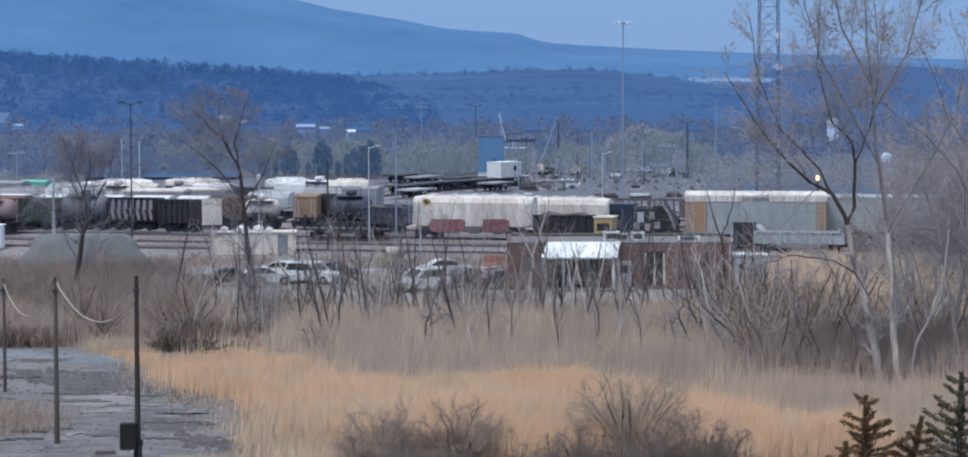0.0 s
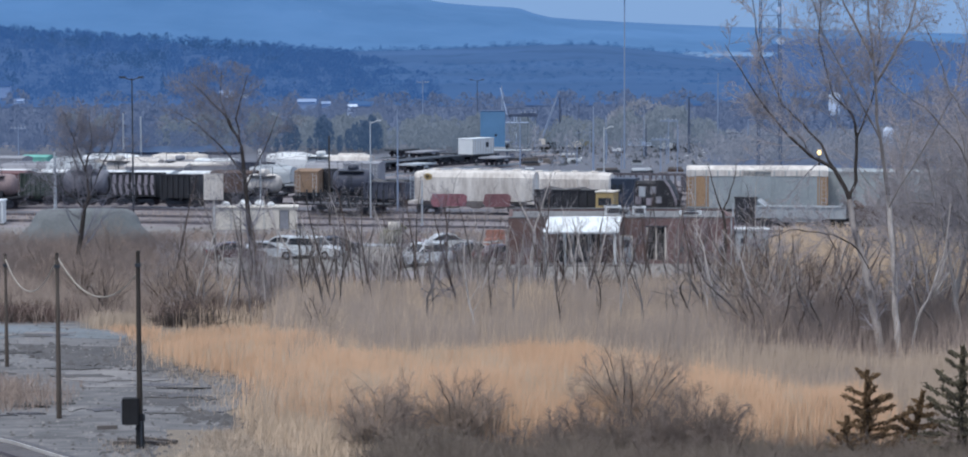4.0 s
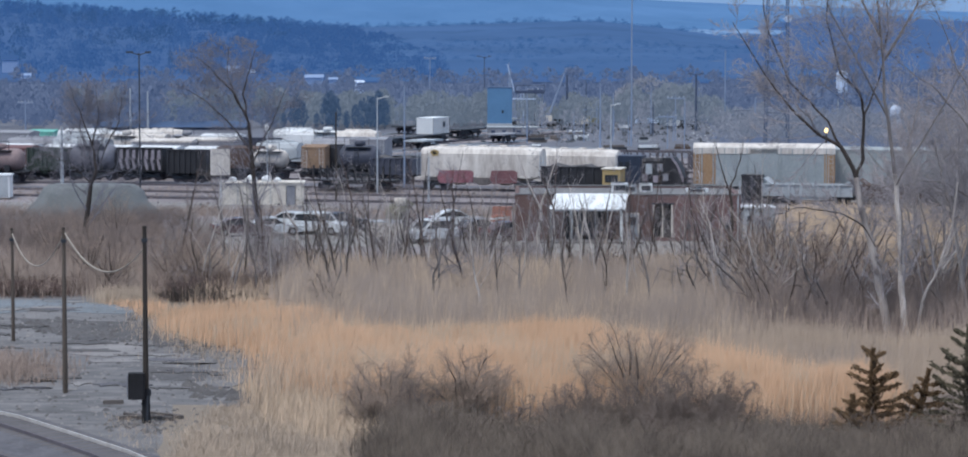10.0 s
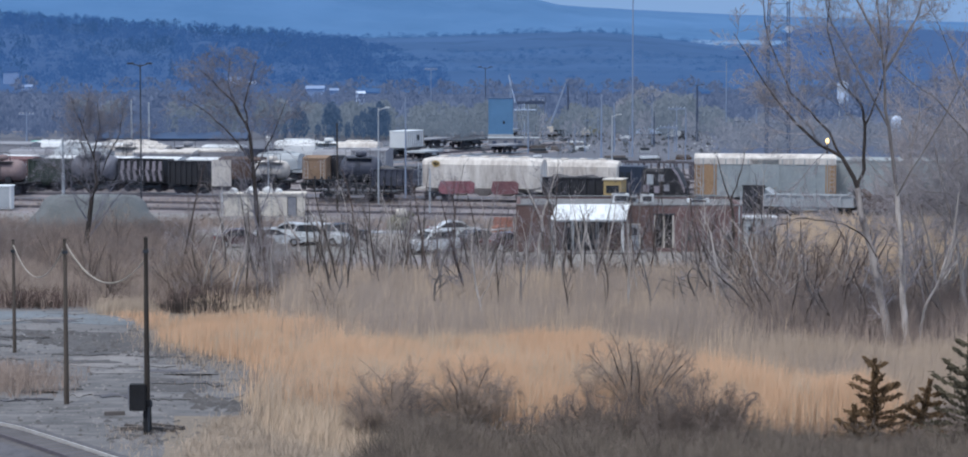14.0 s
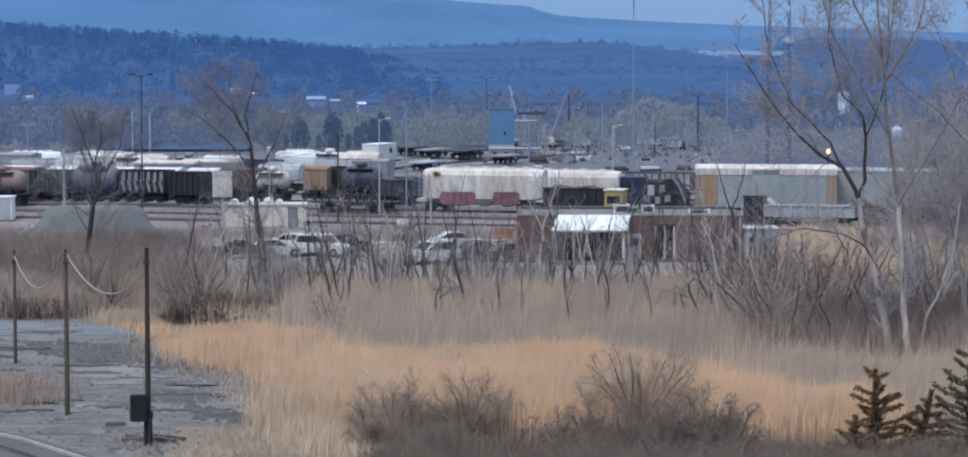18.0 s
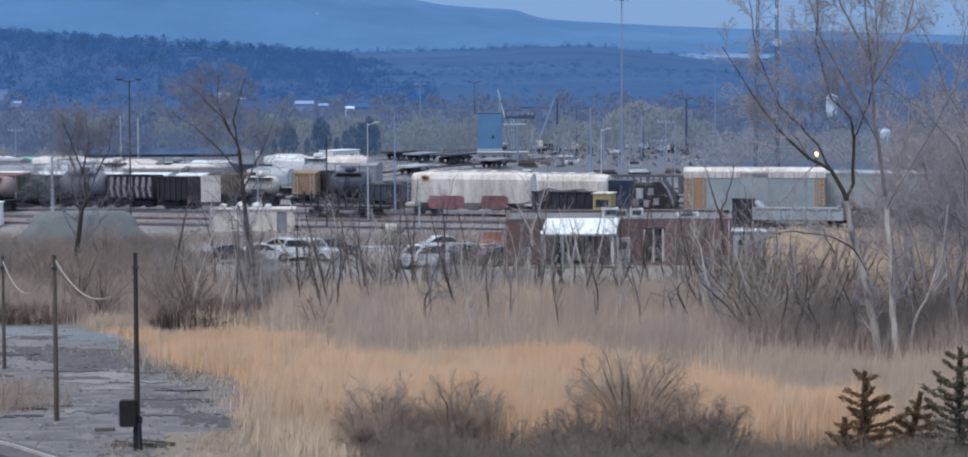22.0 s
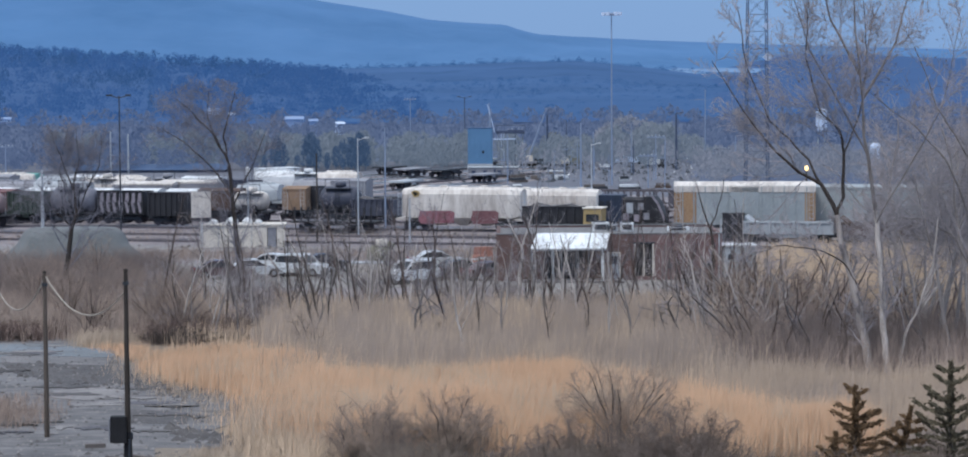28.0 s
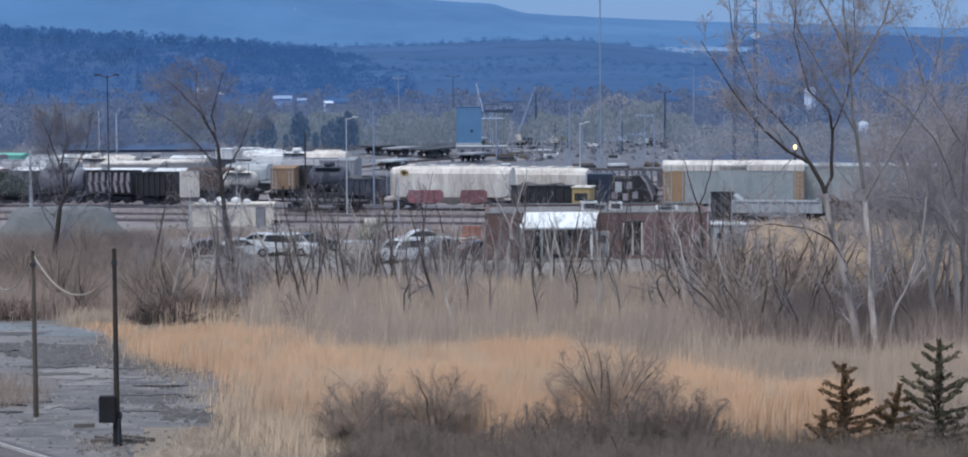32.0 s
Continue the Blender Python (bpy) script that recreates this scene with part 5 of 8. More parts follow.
boxcar(on_track(-122.1, 280), "grey boxcar with a pale roof behind black hoppers", 7.5, 3.5, TANK_GREY, roof=OFFWHITE, ribs=6)
boxcar(on_track(-105.0, 282), "grey boxcar behind black hoppers", 7.0, 3.6, TANK_GREY, roof=OFFWHITE, ribs=6)
boxcar(on_track(-92.8, 268), "brown boxcar behind bare branches", 5.0, 3.4, BROWN_CAR, ribs=5)
covered_hopper(on_track(-78.5, 284), "pale grey covered hopper behind a tank car", 6.0, 3.2, GREY_PAINT)
tank_car(on_track(-81.9, 266), "white tank car beside the pale shed", 4.9, 1.0, OFFWHITE)
boxcar(on_track(-64.1, 270), "faded orange boxcar beside a black tank car", 3.0, 3.55, RUST_ORANGE, ribs=6)
# made-up black stub: stands in for the shaded gap beside the boxcar
open_hopper(on_track(-57.5, 272), "short black filler for the dark gap between cars", 2.0, 3.4, BLACK_CAR)
tank_car(on_track(-47.8, 268), "black tank car beside an orange boxcar", 5.4, 1.25, TANK_BLACK)
flatcar(on_track(-49.5, 254) @ Matrix.Diagonal((1, 1, 0.8, 1)), "low brown flatcar with upright stakes", 8.6, 12, BLACK_CAR)
# added car in place of dark brush, toned to match it
open_hopper(on_track(-34.1, 262), "dark grey hopper car standing in for dark brush", 5.0, 2.6, TANK_BLACK, DARK_SOIL)
open_hopper(on_track(-90.8, 296), "dark open hopper car in a far row", 8.0, 2.9, TANK_BLACK)
covered_hopper(on_track(-56.5, 292), "grey covered hopper car in the yard", 6.5, 3.3, TANK_GREY)
boxcar(on_track(-43.5, 292), "dull grey boxcar in the yard", 4.6, 3.4, TANK_GREY, ribs=4)
covered_hopper(on_track(-71.9, 308), "white covered hopper car in a far row", 6.4, 3.6, WHITE)
tank_car(on_track(-60.1, 308), "white tank car in a far row", 6.0, 1.1, WHITE)
covered_hopper(on_track(-48.2, 308), "white covered hopper car in a far row", 6.2, 3.5, OFFWHITE)
boxcar(on_track(-168.4, 312.5), "teal boxcar in a far row", 4.0, 2.9, TEAL, ribs=5)
covered_hopper(on_track(-155.9, 300), "pale grey covered hopper in a far row", 5.6, 3.2, GREY_PAINT)
boxcar(on_track(-143.3, 300), "white-roofed grey boxcar in a far row", 4.6, 3.3, TANK_GREY, roof=WHITE, ribs=5)
covered_hopper(on_track(-128.7, 300), "off-white covered hopper in a far row", 6.0, 3.2, OFFWHITE)
tank_car(on_track(-114.0, 300), "dull grey tank car in a far row", 5.4, 0.95, TANK_GREY)
boxcar(on_track(-100.3, 300), "white-roofed dark boxcar in a far row", 5.0, 3.2, TANK_BLACK, roof=WHITE, ribs=5)
boxcar(on_track(-180.7, 300), "dull grey boxcar in a far row", 6.0, 3.3, TANK_GREY, ribs=5)
tank_car(on_track(-137.0, 292), "white tank car behind dark hoppers", 8.0, 1.1, OFFWHITE)
for i in range(14):
    x = rng0.uniform(840, 1120)
    d = rng0.uniform(330, 405)
    t = thing("stacked_sleepers", post((x - 784) / 4.23, d, 0.03, rng0.uniform(-20, 20)), "low stack of dark sleepers beside far tracks", "timber stack", "sleeper stacks")
    w = rng0.uniform(0.6, 1.8)
    part("lower_course", Shape().box(-w, w, -0.5, 0.5, 0, 0.35), (SLEEPER, DARK_STEEL, GREY_PAINT, BROWN_CAR)[i % 4], t)
    part("upper_course", Shape().box(-w * 0.9, w * 0.8, -0.45, 0.45, 0.35, rng0.uniform(0.5, 0.9)), (SLEEPER, WHITE, DARK_STEEL)[i % 3], t)
for x, lb in ((680, "long empty flatcar on a far track"), (760, "long empty flatcar on a far track"), (840, "long empty flatcar on a far track")):
    flatcar(on_track((x - 784) / 4.23, 296), lb, 6.4, 0, DARK_STEEL)
flatcar(on_track(32.2, 300), "pale-decked flatcar on a far track", 8.0, 0, OFFWHITE)


# ---------------------------------------------------------------- the moving train
MOVING = [Vector((b * d / 1000, d, 0.36)) for b, d in ((27.4, 384.0), (10.6, 372.0), (-3.8, 364.0), (-17.3, 357.0), (-30.3, 347.0), (-41.6, 339.0), (-49.4, 333.5),
          (-61.5, 328.5), (-71.2, 326.0), (-82.5, 323.5), (-107.4, 320.0), (-138.1, 318.0), (-185.4, 317.0), (-256.3, 316.0), (-398.2, 314.0))]
LENGTHS = [0.0]
for p, q in zip(MOVING, MOVING[1:]):
    LENGTHS.append(LENGTHS[-1] + (q - p).length)


def along(s):
    """The place and heading s metres down the moving train's track."""
    x, y = np.interp(s, LENGTHS, [p.x for p in MOVING]), np.interp(s, LENGTHS, [p.y for p in MOVING])
    x2, y2 = np.interp(s + 3, LENGTHS, [p.x for p in MOVING]), np.interp(s + 3, LENGTHS, [p.y for p in MOVING])
    return pose(x, y, 0.36, 0, 0, math.degrees(math.atan2(y2 - y, x2 - x)) + 180)


for i, (k, n) in enumerate(((0.965, 7), (1.035, 9), (1.07, 9), (1.11, 8))):
    track("far_track_%d" % (i + 1), [(p.x * k, p.y * k) for p in MOVING[:n]], "pale-railed far track beside the rolling train", sleepers=False, rails=GALV)
    for j in range(5):
        q = MOVING[1].lerp(MOVING[n - 2], (j + 0.35 + 0.2 * math.sin(i * 2 + j)) / 5) * k
        w = MOVING[2] - MOVING[n - 2]
        if (i + 2 * j) % 3 == 0:
            flatcar(pose(q.x, q.y, 0.36, 0, 0, math.degrees(math.atan2(w.y, w.x))), ("low empty flatcar on a far track", "pale low flatcar on a far track")[j % 2], 5.5 + (i + j) % 3, 0, (TANK_GREY, RUSTY, DARK_STEEL, GREY_PAINT)[(i + j) % 4])
lumps("yard_clutter", [(-15.9, 346.5), (1.4, 360.4), (5.2, 396.2), (-13.2, 387.6)], 240, 0.3, DARK_STEEL, 28, "dark gear strewn between far tracks", 1.0)
lumps("pale_far_clutter", [(6.5, 364.1), (34.5, 367.8), (40.9, 437.2), (7.5, 419.3)], 160, 0.28, TANK_GREY, 37, "grey gear on the far yard", 1.0)
lumps("pale_yard_clutter", [(-15.9, 346.5), (1.4, 360.4), (5.2, 396.2), (-13.2, 387.6)], 90, 0.25, GREY_PAINT, 29, "pale gear strewn between far tracks", 1.0)
track("moving_train_track", [(p.x, p.y) for p in MOVING], "far track on which the train rolls", sleepers=False, rails=RUSTY)
MOVERS = []
START = LENGTHS[1]


def rolling(car, behind):
    MOVERS.append((car, behind))


tail = flatcar(along(START), "rolling flatcar that carries a white box", 6.6, 0, DARK_STEEL, group="rolling train", name="container_flatcar")
part("box_body", Shape().box(-2.7, 2.7, -1.2, 1.2, 1.18, 3.3, 0.04), WHITE, tail, "white ribbed box body")
part("box_roof", Shape().box(-2.75, 2.75, -1.25, 1.25, 3.3, 3.38, 0.05), WHITE_ROOF, tail)
for i in range(9):
    part("box_rib", Shape().box(-2.6 + 0.65 * i - 0.05, -2.6 + 0.65 * i + 0.05, -1.26, -1.18, 1.2, 3.28), OFFWHITE, tail)
part("box_window", Shape().box(0.6, 1.3, -1.28, -1.18, 2.1, 2.8), DARK_STEEL, tail)
rolling(tail, 0.0)
for i, off in enumerate((7.3, 14.7, 21.7, 27.6)):
    rolling(flatcar(along(START), "rolling empty flatcar with a dark deck", (7.2, 7.2, 6.4, 5.0)[i], 0, DARK_STEEL, group="rolling train"), off)
FRONT_CUT = [(covered_hopper(along(START), "rolling white covered hopper car", 7.9, 3.3, (OFFWHITE, WHITE)[i], group="rolling train", ribs=True), off) for i, off in enumerate((4.1, 12.4))]


# ---------------------------------------------------------------- buildings and yard things
def brick_office():
    """Flat-roofed brick office with a white awning roof over its porch."""
    L, Dp, H = 17.3, 11.0, 3.55
    t = thing("brick_office", post(11.6, 200.0, 0.05, -1.0), "low red-brick office with a white awning over its porch", "building")
    # front wall in stretches round its openings
    def wall(x0, x1, z0, z1, mt=BRICK, y0=0.0, name="wall"):
        part(name, Shape().box(x0, x1, y0, y0 + 0.3, z0, z1), mt, t)
    wall(0, 2.5, 0, H, BRICK_DARK)
    wall(2.5, 3.7, 0, H, BRICK_DARK)
    wall(3.7, 8.0, 2.4, H, BRICK_DARK)
    wall(7.2, 8.6, 0, 2.4, BRICK_DARK)
    wall(8.0, 8.6, 2.4, H, BRICK_DARK)
    wall(8.6, 9.5, 2.15, H, BRICK_DARK)
    wall(9.5, 10.6, 0, H, BRICK_DARK)
    wall(10.6, 12.1, 2.8, H)
    wall(10.6, 12.1, 0, 0.3)
    wall(12.1, L, 0, H)
    part("wall", Shape().box(0, 0.3, 0.3, Dp, 0, H), BRICK_DARK, t)
    part("wall", Shape().box(L - 0.3, L, 0.3, Dp, 0, H), BRICK, t)
    part("wall", Shape().box(0.3, L - 0.3, Dp - 0.3, Dp, 0, H), BRICK, t)
    part("roof", Shape().box(0.3, L - 0.3, 0.3, Dp - 0.3, H - 0.35, H - 0.15), TAR, t, "grey tar roof")
    part("parapet_cap", Shape().box(-0.05, L + 0.05, -0.05, 0.35, H, H + 0.08), TAR, t)
    part("parapet_cap", Shape().box(-0.05, L + 0.05, Dp - 0.35, Dp + 0.05, H, H + 0.08), TAR, t)
    part("brick_band", Shape().box(12.2, L, -0.03, 0.02, 2.75, 2.83), GRAFF_BROWN, t, "pale course of bricks")
    # porch
    part("awning", Shape().poly([(2.6, -2.3, 2.55), (8.35, -2.3, 2.55), (8.75, -0.02, 3.58), (3.15, -0.02, 3.58), (2.6, -2.3, 2.63), (8.35, -2.3, 2.63), (8.75, -0.02, 3.66), (3.15, -0.02, 3.66)],
                                [(0, 1, 2, 3), (4, 5, 6, 7), (0, 1, 5, 4), (1, 2, 6, 5), (2, 3, 7, 6), (3, 0, 4, 7)]), WHITE_ROOF, t, "white sloping metal awning")
    for i in range(9):
        x = 2.8 + i * 0.68
        part("awning_seam", Shape().poly([(x - 0.02, -2.3, 2.64), (x + 0.02, -2.3, 2.64), (x + 0.3, -0.03, 3.70), (x + 0.26, -0.03, 3.70), (x - 0.02, -2.3, 2.6), (x + 0.02, -2.3, 2.6), (x + 0.3, -0.03, 3.63), (x + 0.26, -0.03, 3.63)],
                                         [(0, 1, 2, 3), (0, 1, 5, 4), (1, 2, 6, 5), (2, 3, 7, 6), (3, 0, 4, 7)]), WHITE_ROOF, t)
    part("gutter", Shape().box(2.6, 8.35, -2.36, -2.28, 2.48, 2.62), GREY_PAINT, t)
    for x in (2.8, 4.3, 8.1):
        part("porch_post", Shape().box(x - 0.11, x + 0.11, -2.25, -2.03, 0, 2.55), WHITE if x > 7 else GREY_PAINT, t)
    part("porch_slab", Shape().box(2.0, 9.8, -2.6, -0.02, 0, 0.15), PALE_GRAVEL, t)
    for x0, x1 in ((3.75, 4.9), (4.98, 6.2), (6.28, 7.15)):
        f = part("glass_door", Shape().box(x0, x1, 0.1, 0.18, 0.05, 2.35), GLASS, t)
        part("door_frame", Shape().box(x0, x0 + 0.07, 0.05, 0.22, 0, 2.4).box(x1 - 0.07, x1, 0.05, 0.22, 0, 2.4).box(x0 + 0.07, x1 - 0.07, 0.05, 0.22, 2.32, 2.4), GREY_PAINT, f)
    part("interior_shade", Shape().box(3.6, 7.3, 1.4, 1.5, 0, 2.4), DARK, t)
    d = part("side_door", Shape().box(8.65, 9.45, 0.05, 0.12, 0, 2.1), GREY_PAINT, t, "grey door with a dark window")
    part("door_window", Shape().box(8.8, 9.3, 0.03, 0.1, 1.25, 1.85), GLASS, d)
    part("door_frame", Shape().box(8.56, 8.66, -0.03, 0.2, 0, 2.18).box(9.44, 9.54, -0.03, 0.2, 0, 2.18).box(8.66, 9.44, -0.03, 0.2, 2.1, 2.18), CREAM, d)
    w = part("doorway", Shape().box(10.65, 12.05, 0.16, 0.22, 0.3, 2.8), DARK, t, "double doorway, its unlit inside painted near-black")
    part("jamb", Shape().box(10.6, 10.7, -0.04, 0.25, 0.3, 2.8).box(11.3, 11.4, -0.04, 0.25, 0.3, 2.8).box(12.0, 12.1, -0.04, 0.25, 0.3, 2.8), CREAM, w)
    part("lintel", Shape().box(10.5, 12.2, -0.05, 0.02, 2.8, 2.95), DARK_STEEL, w)
    part("vent", Shape().box(13.2, 13.5, -0.05, 0.02, 0.9, 1.3), DARK_STEEL, t)
    part("vent", Shape().box(16.2, 16.45, -0.05, 0.02, 1.0, 1.4), DARK_STEEL, t)
    part("bollard_light", Shape().box(14.5, 14.62, -0.6, -0.48, 0, 0.9), WHITE, t)
    part("downpipe", Shape().rod((17.1, -0.06, 0), (17.1, -0.06, 3.5), 0.06), GREY_PAINT, t)
    part("low_annex", Shape().box(-0.1, 2.4, -0.5, -0.02, 0, 0.6), BRICK_DARK, t)


def roof_unit(b, d, z, w, h, mt, label):
    t = thing("roof_unit", post(b, d, z), label, "air unit", "roof units")
    part("casing", Shape().box(-w / 2, w / 2, -0.5, 0.5, 0, h, 0.05), mt, t)
    part("fan_grille", Shape().lathe([(h, w * 0.35), (h + 0.08, w * 0.33)], "z", 10), DARK_STEEL, t)
    part("side_louvre", Shape().box(-w * 0.35, w * 0.35, -0.53, -0.45, h * 0.25, h * 0.8), DARK_STEEL, t)


def pale_shed():
    t = thing("pale_shed", post(-100.7, 238.0, 0.03, 3), "cream flat-roofed equipment shed with a grey door", "shed")
    L, H = 7.4, 1.98
    part("wall", Shape().box(0, 5.8, 0, 0.15, 0, H).box(6.7, L, 0, 0.15, 0, H).box(5.8, 6.7, 0, 0.15, 1.78, H), CREAM, t)
    part("wall", Shape().box(0, 0.15, 0.15, 3.2, 0, H), CREAM, t)
    part("wall", Shape().box(L - 0.15, L, 0.15, 3.2, 0, H), CREAM, t)
    part("wall", Shape().box(0.15, L - 0.15, 3.05, 3.2, 0, H), CREAM, t)
    part("roof", Shape().box(-0.12, L + 0.12, -0.12, 3.32, H, H + 0.12), CREAM, t)
    part("door", Shape().box(5.85, 6.65, 0.06, 0.12, 0, 1.76), TANK_GREY, t, "dull grey-green door")
    for x in (1.4, 2.9, 4.4):
        part("panel_seam", Shape().box(x - 0.03, x + 0.03, -0.02, 0.03, 0, H), GREY_PAINT, t)
    for x, r in ((0.9, 0.4), (2.6, 0.55), (4.0, 0.5), (5.0, 0.35)):
        part("roof_vent", Shape().lathe([(H + 0.12, r), (H + 0.12 + r * 0.6, r), (H + 0.12 + r, r * 0.5), (H + 0.12 + r * 1.1, 0.05)], "z", 12, (x, 1.4, 0)), WHITE, t, "white round roof vent", smooth=True)


def stone_pile():
    """A flat-topped heap with slumped sides."""
    rng = random.Random(8)
    v, n, rows = [], 40, 9
    for j in range(rows):
        t = j / (rows - 1)
        for i in range(n):
            a = math.tau * i / n
            r = 1 - 0.40 * t + (0.05 * noise.noise((math.cos(a) * 2, math.sin(a) * 2, t * 3)))
            v.append((6.1 * r * math.cos(a) * (1 if t < 0.99 else 0.98), 3.8 * r * math.sin(a), 3.0 * t ** 0.9 - (0.06 if j == 0 else 0) + 0.12 * noise.noise((math.cos(a) * 5, math.sin(a) * 5, t * 6)) * (j > 0)))
    v.append((0, 0, 3.12))
    f = [(j * n + i, j * n + (i + 1) % n, (j + 1) * n + (i + 1) % n, (j + 1) * n + i) for j in range(rows - 1) for i in range(n)]
    f += [((rows - 1) * n + i, (rows - 1) * n + (i + 1) % n, rows * n) for i in range(n)]
    t = new("gravel_heap", Shape().poly(v, f).mesh("gravel_heap", PILE, True))
    t.matrix_basis = post(-150.8, 221.0, 0.0)
    tagged(t, "grey flat-topped heap of crushed stone", "gravel pile", kind="stuff")
    t2 = new("gravel_heap", t.data)
    t2.matrix_basis = post(-188.3, 205.0, 0.0) @ Matrix.Diagonal((0.75, 0.7, 0.45, 1))
    tagged(t2, "low buff heap of crushed stone", "gravel pile", kind="stuff")


brick_office()
roof_unit(51.6, 206, 3.4, 1.3, 0.75, WHITE, "white air unit on the tar roof")
roof_unit(55.9, 206, 3.4, 0.9, 0.6, GREY_PAINT, "grey air unit on the tar roof")
roof_unit(61.8, 206, 3.4, 1.0, 0.7, WHITE, "small white vent box on the tar roof")
roof_unit(81.5, 206, 3.4, 1.7, 0.35, WHITE, "low white skylight box on the tar roof")
pale_shed()
stone_pile()

def grey_hut():
    t = thing("grey_hut", post(104.8, 199.5, 0.0), "pale grey metal hut beside the brick office", "shed")
    part("wall", Shape().box(-1.2, 1.2, -1.0, 1.0, 0, 2.7, 0.04), GREY_PAINT, t)
    part("roof", Shape().box(-1.3, 1.3, -1.1, 1.1, 2.7, 2.82), WHITE, t)
    part("door", Shape().box(-0.1, 0.8, -1.04, -0.98, 0.05, 2.1), TANK_GREY, t)
    part("vent", Shape().box(-0.9, -0.4, -1.04, -0.98, 1.7, 2.1), DARK_STEEL, t)


def white_cabinet():
    t = thing("relay_cabinet", post(-185.2, 246.0, 0.0), "white signal equipment cabinet beside the tracks", "cabinet")
    part("casing", Shape().box(-0.9, 0.9, -0.8, 0.8, 0.2, 2.3, 0.05), WHITE, t)
    part("lid", Shape().box(-1.0, 1.0, -0.9, 0.9, 2.3, 2.42), WHITE_ROOF, t)
    part("door", Shape().box(-0.7, 0.7, -0.84, -0.78, 0.3, 2.2), GREY_PAINT, t)
    part("plinth", Shape().box(-0.85, 0.85, -0.75, 0.75, 0, 0.2), PALE_GRAVEL, t)


def board_sign():
    t = thing("yard_board", post(-101.4, 226.0, 0.0), "blank pale grey board on a white post", "sign")
    part("board", Shape().box(-0.85, 0.85, -0.06, 0.02, 3.50, 5.81, 0.02), OFFWHITE, t)
    part("post", Shape().rod((0, 0, -0.2), (0, 0, 3.2), 0.11), WHITE, t)


def crate():
    t = thing("dark_crate_car", post(102.8, 244.0, 0.0, -8), "dark brown steel skip by the track", "skip")
    part("body", Shape().prism([(-0.95, 0.3), (0.95, 0.3), (1.0, 2.5), (-1.0, 2.5)], -1.0, 1.0, "y"), BLACK_CAR, t)
    part("rim", Shape().box(-1.06, 1.06, -1.06, 1.06, 2.5, 2.6), BLACK_CAR, t)
    part("skid", Shape().box(-0.9, 0.9, -0.9, 0.9, 0, 0.3), BLACK_CAR, t)
    part("lid_arm", Shape().rod((1.0, -1.02, 0.5), (1.9, -1.02, 1.5), 0.25, 0.2), BLACK_CAR, t)


def yellow_machine():
    """Yellow cab of a track machine by the gondola."""
    t = thing("track_machine", on_track(49.5, 244), "small yellow track machine with dark windows", "vehicle")
    part("cab", Shape().box(-0.85, 0.85, -1.2, 1.2, 0.6, 2.9, 0.08), YELLOW, t)
    part("roof", Shape().box(-0.95, 0.95, -1.3, 1.3, 2.9, 3.0), CREAM, t)
    part("window", Shape().box(-0.6, 0.6, -1.23, -1.15, 1.7, 2.4), GLASS, t)
    part("chassis", Shape().box(-1.4, 1.4, -1.0, 1.0, 0.3, 0.6), BLACK_CAR, t)
    for x in (-0.9, 0.9):
        for y in (-0.75, 0.75):
            part("wheel", Shape().lathe([(y - 0.05, 0.3), (y + 0.05, 0.3)], "y", 12, (x, 0, 0.3)), RUSTY, t)


def lime_tank():
    t = thing("covered_machine", post(-34.1, 206.0, 0.0), "yellow-green covered machine with a pale hood in the car park", "machine")
    part("base", Shape().box(-1.0, 1.0, -0.8, 0.8, 0.3, 1.1, 0.1), LIME, t)
    part("drum", Shape().lathe([(-0.9, 0.3), (-0.5, 0.75), (0.5, 0.7), (0.9, 0.4)], "x", 14, (0.1, 0, 1.7)), LIME, t, smooth=True)
    part("chute", Shape().rod((0.7, 0, 2.0), (1.2, 0, 2.6), 0.2, 0.35), LIME, t)
    part("hood", Shape().box(-0.1, 0.8, -0.5, 0.5, 2.3, 2.9, 0.2), CREAM, t, "pale rounded hood", smooth=True)
    for x in (-0.7, 0.7):
        part("wheel", Shape().lathe([(-0.85, 0.3), (-0.65, 0.3)], "y", 12, (x, 0, 0.3)), TYRE, t)
        part("wheel", Shape().lathe([(0.65, 0.3), (0.85, 0.3)], "y", 12, (x, 0, 0.3)), TYRE, t)


def white_trailer():
    t = thing("box_trailer", post(-37.5, 198.0, 0.0, 0), "low white box trailer in the car park", "trailer")
    part("box", Shape().box(-1.45, 1.45, -0.9, 0.9, 0.45, 1.65, 0.06), CREAM, t)
    part("trim", Shape().box(-1.48, 1.48, -0.93, 0.93, 1.65, 1.72), GREY_PAINT, t)
    part("drawbar", Shape().rod((1.4, 0, 0.5), (2.2, 0, 0.45), 0.06), DARK_STEEL, t)
    for y in (-0.85, 0.85):
        part("wheel", Shape().lathe([(y - 0.1, 0.3), (y + 0.1, 0.3)], "y", 12, (0.1, 0, 0.3)), TYRE, t)


def barrel(b, d):
    t = thing("traffic_barrel", post(b, d, 0.05), "faded orange traffic barrel", "barrel", "traffic barrels")
    part("drum", Shape().lathe([(0, 0.35), (0.1, 0.32), (0.9, 0.25), (1.0, 0.2)], "z", 10), SAFETY, t)
    for z in (0.35, 0.65):
        part("band", Shape().lathe([(z, 0.315), (z + 0.12, 0.30)], "z", 10), WHITE, t)


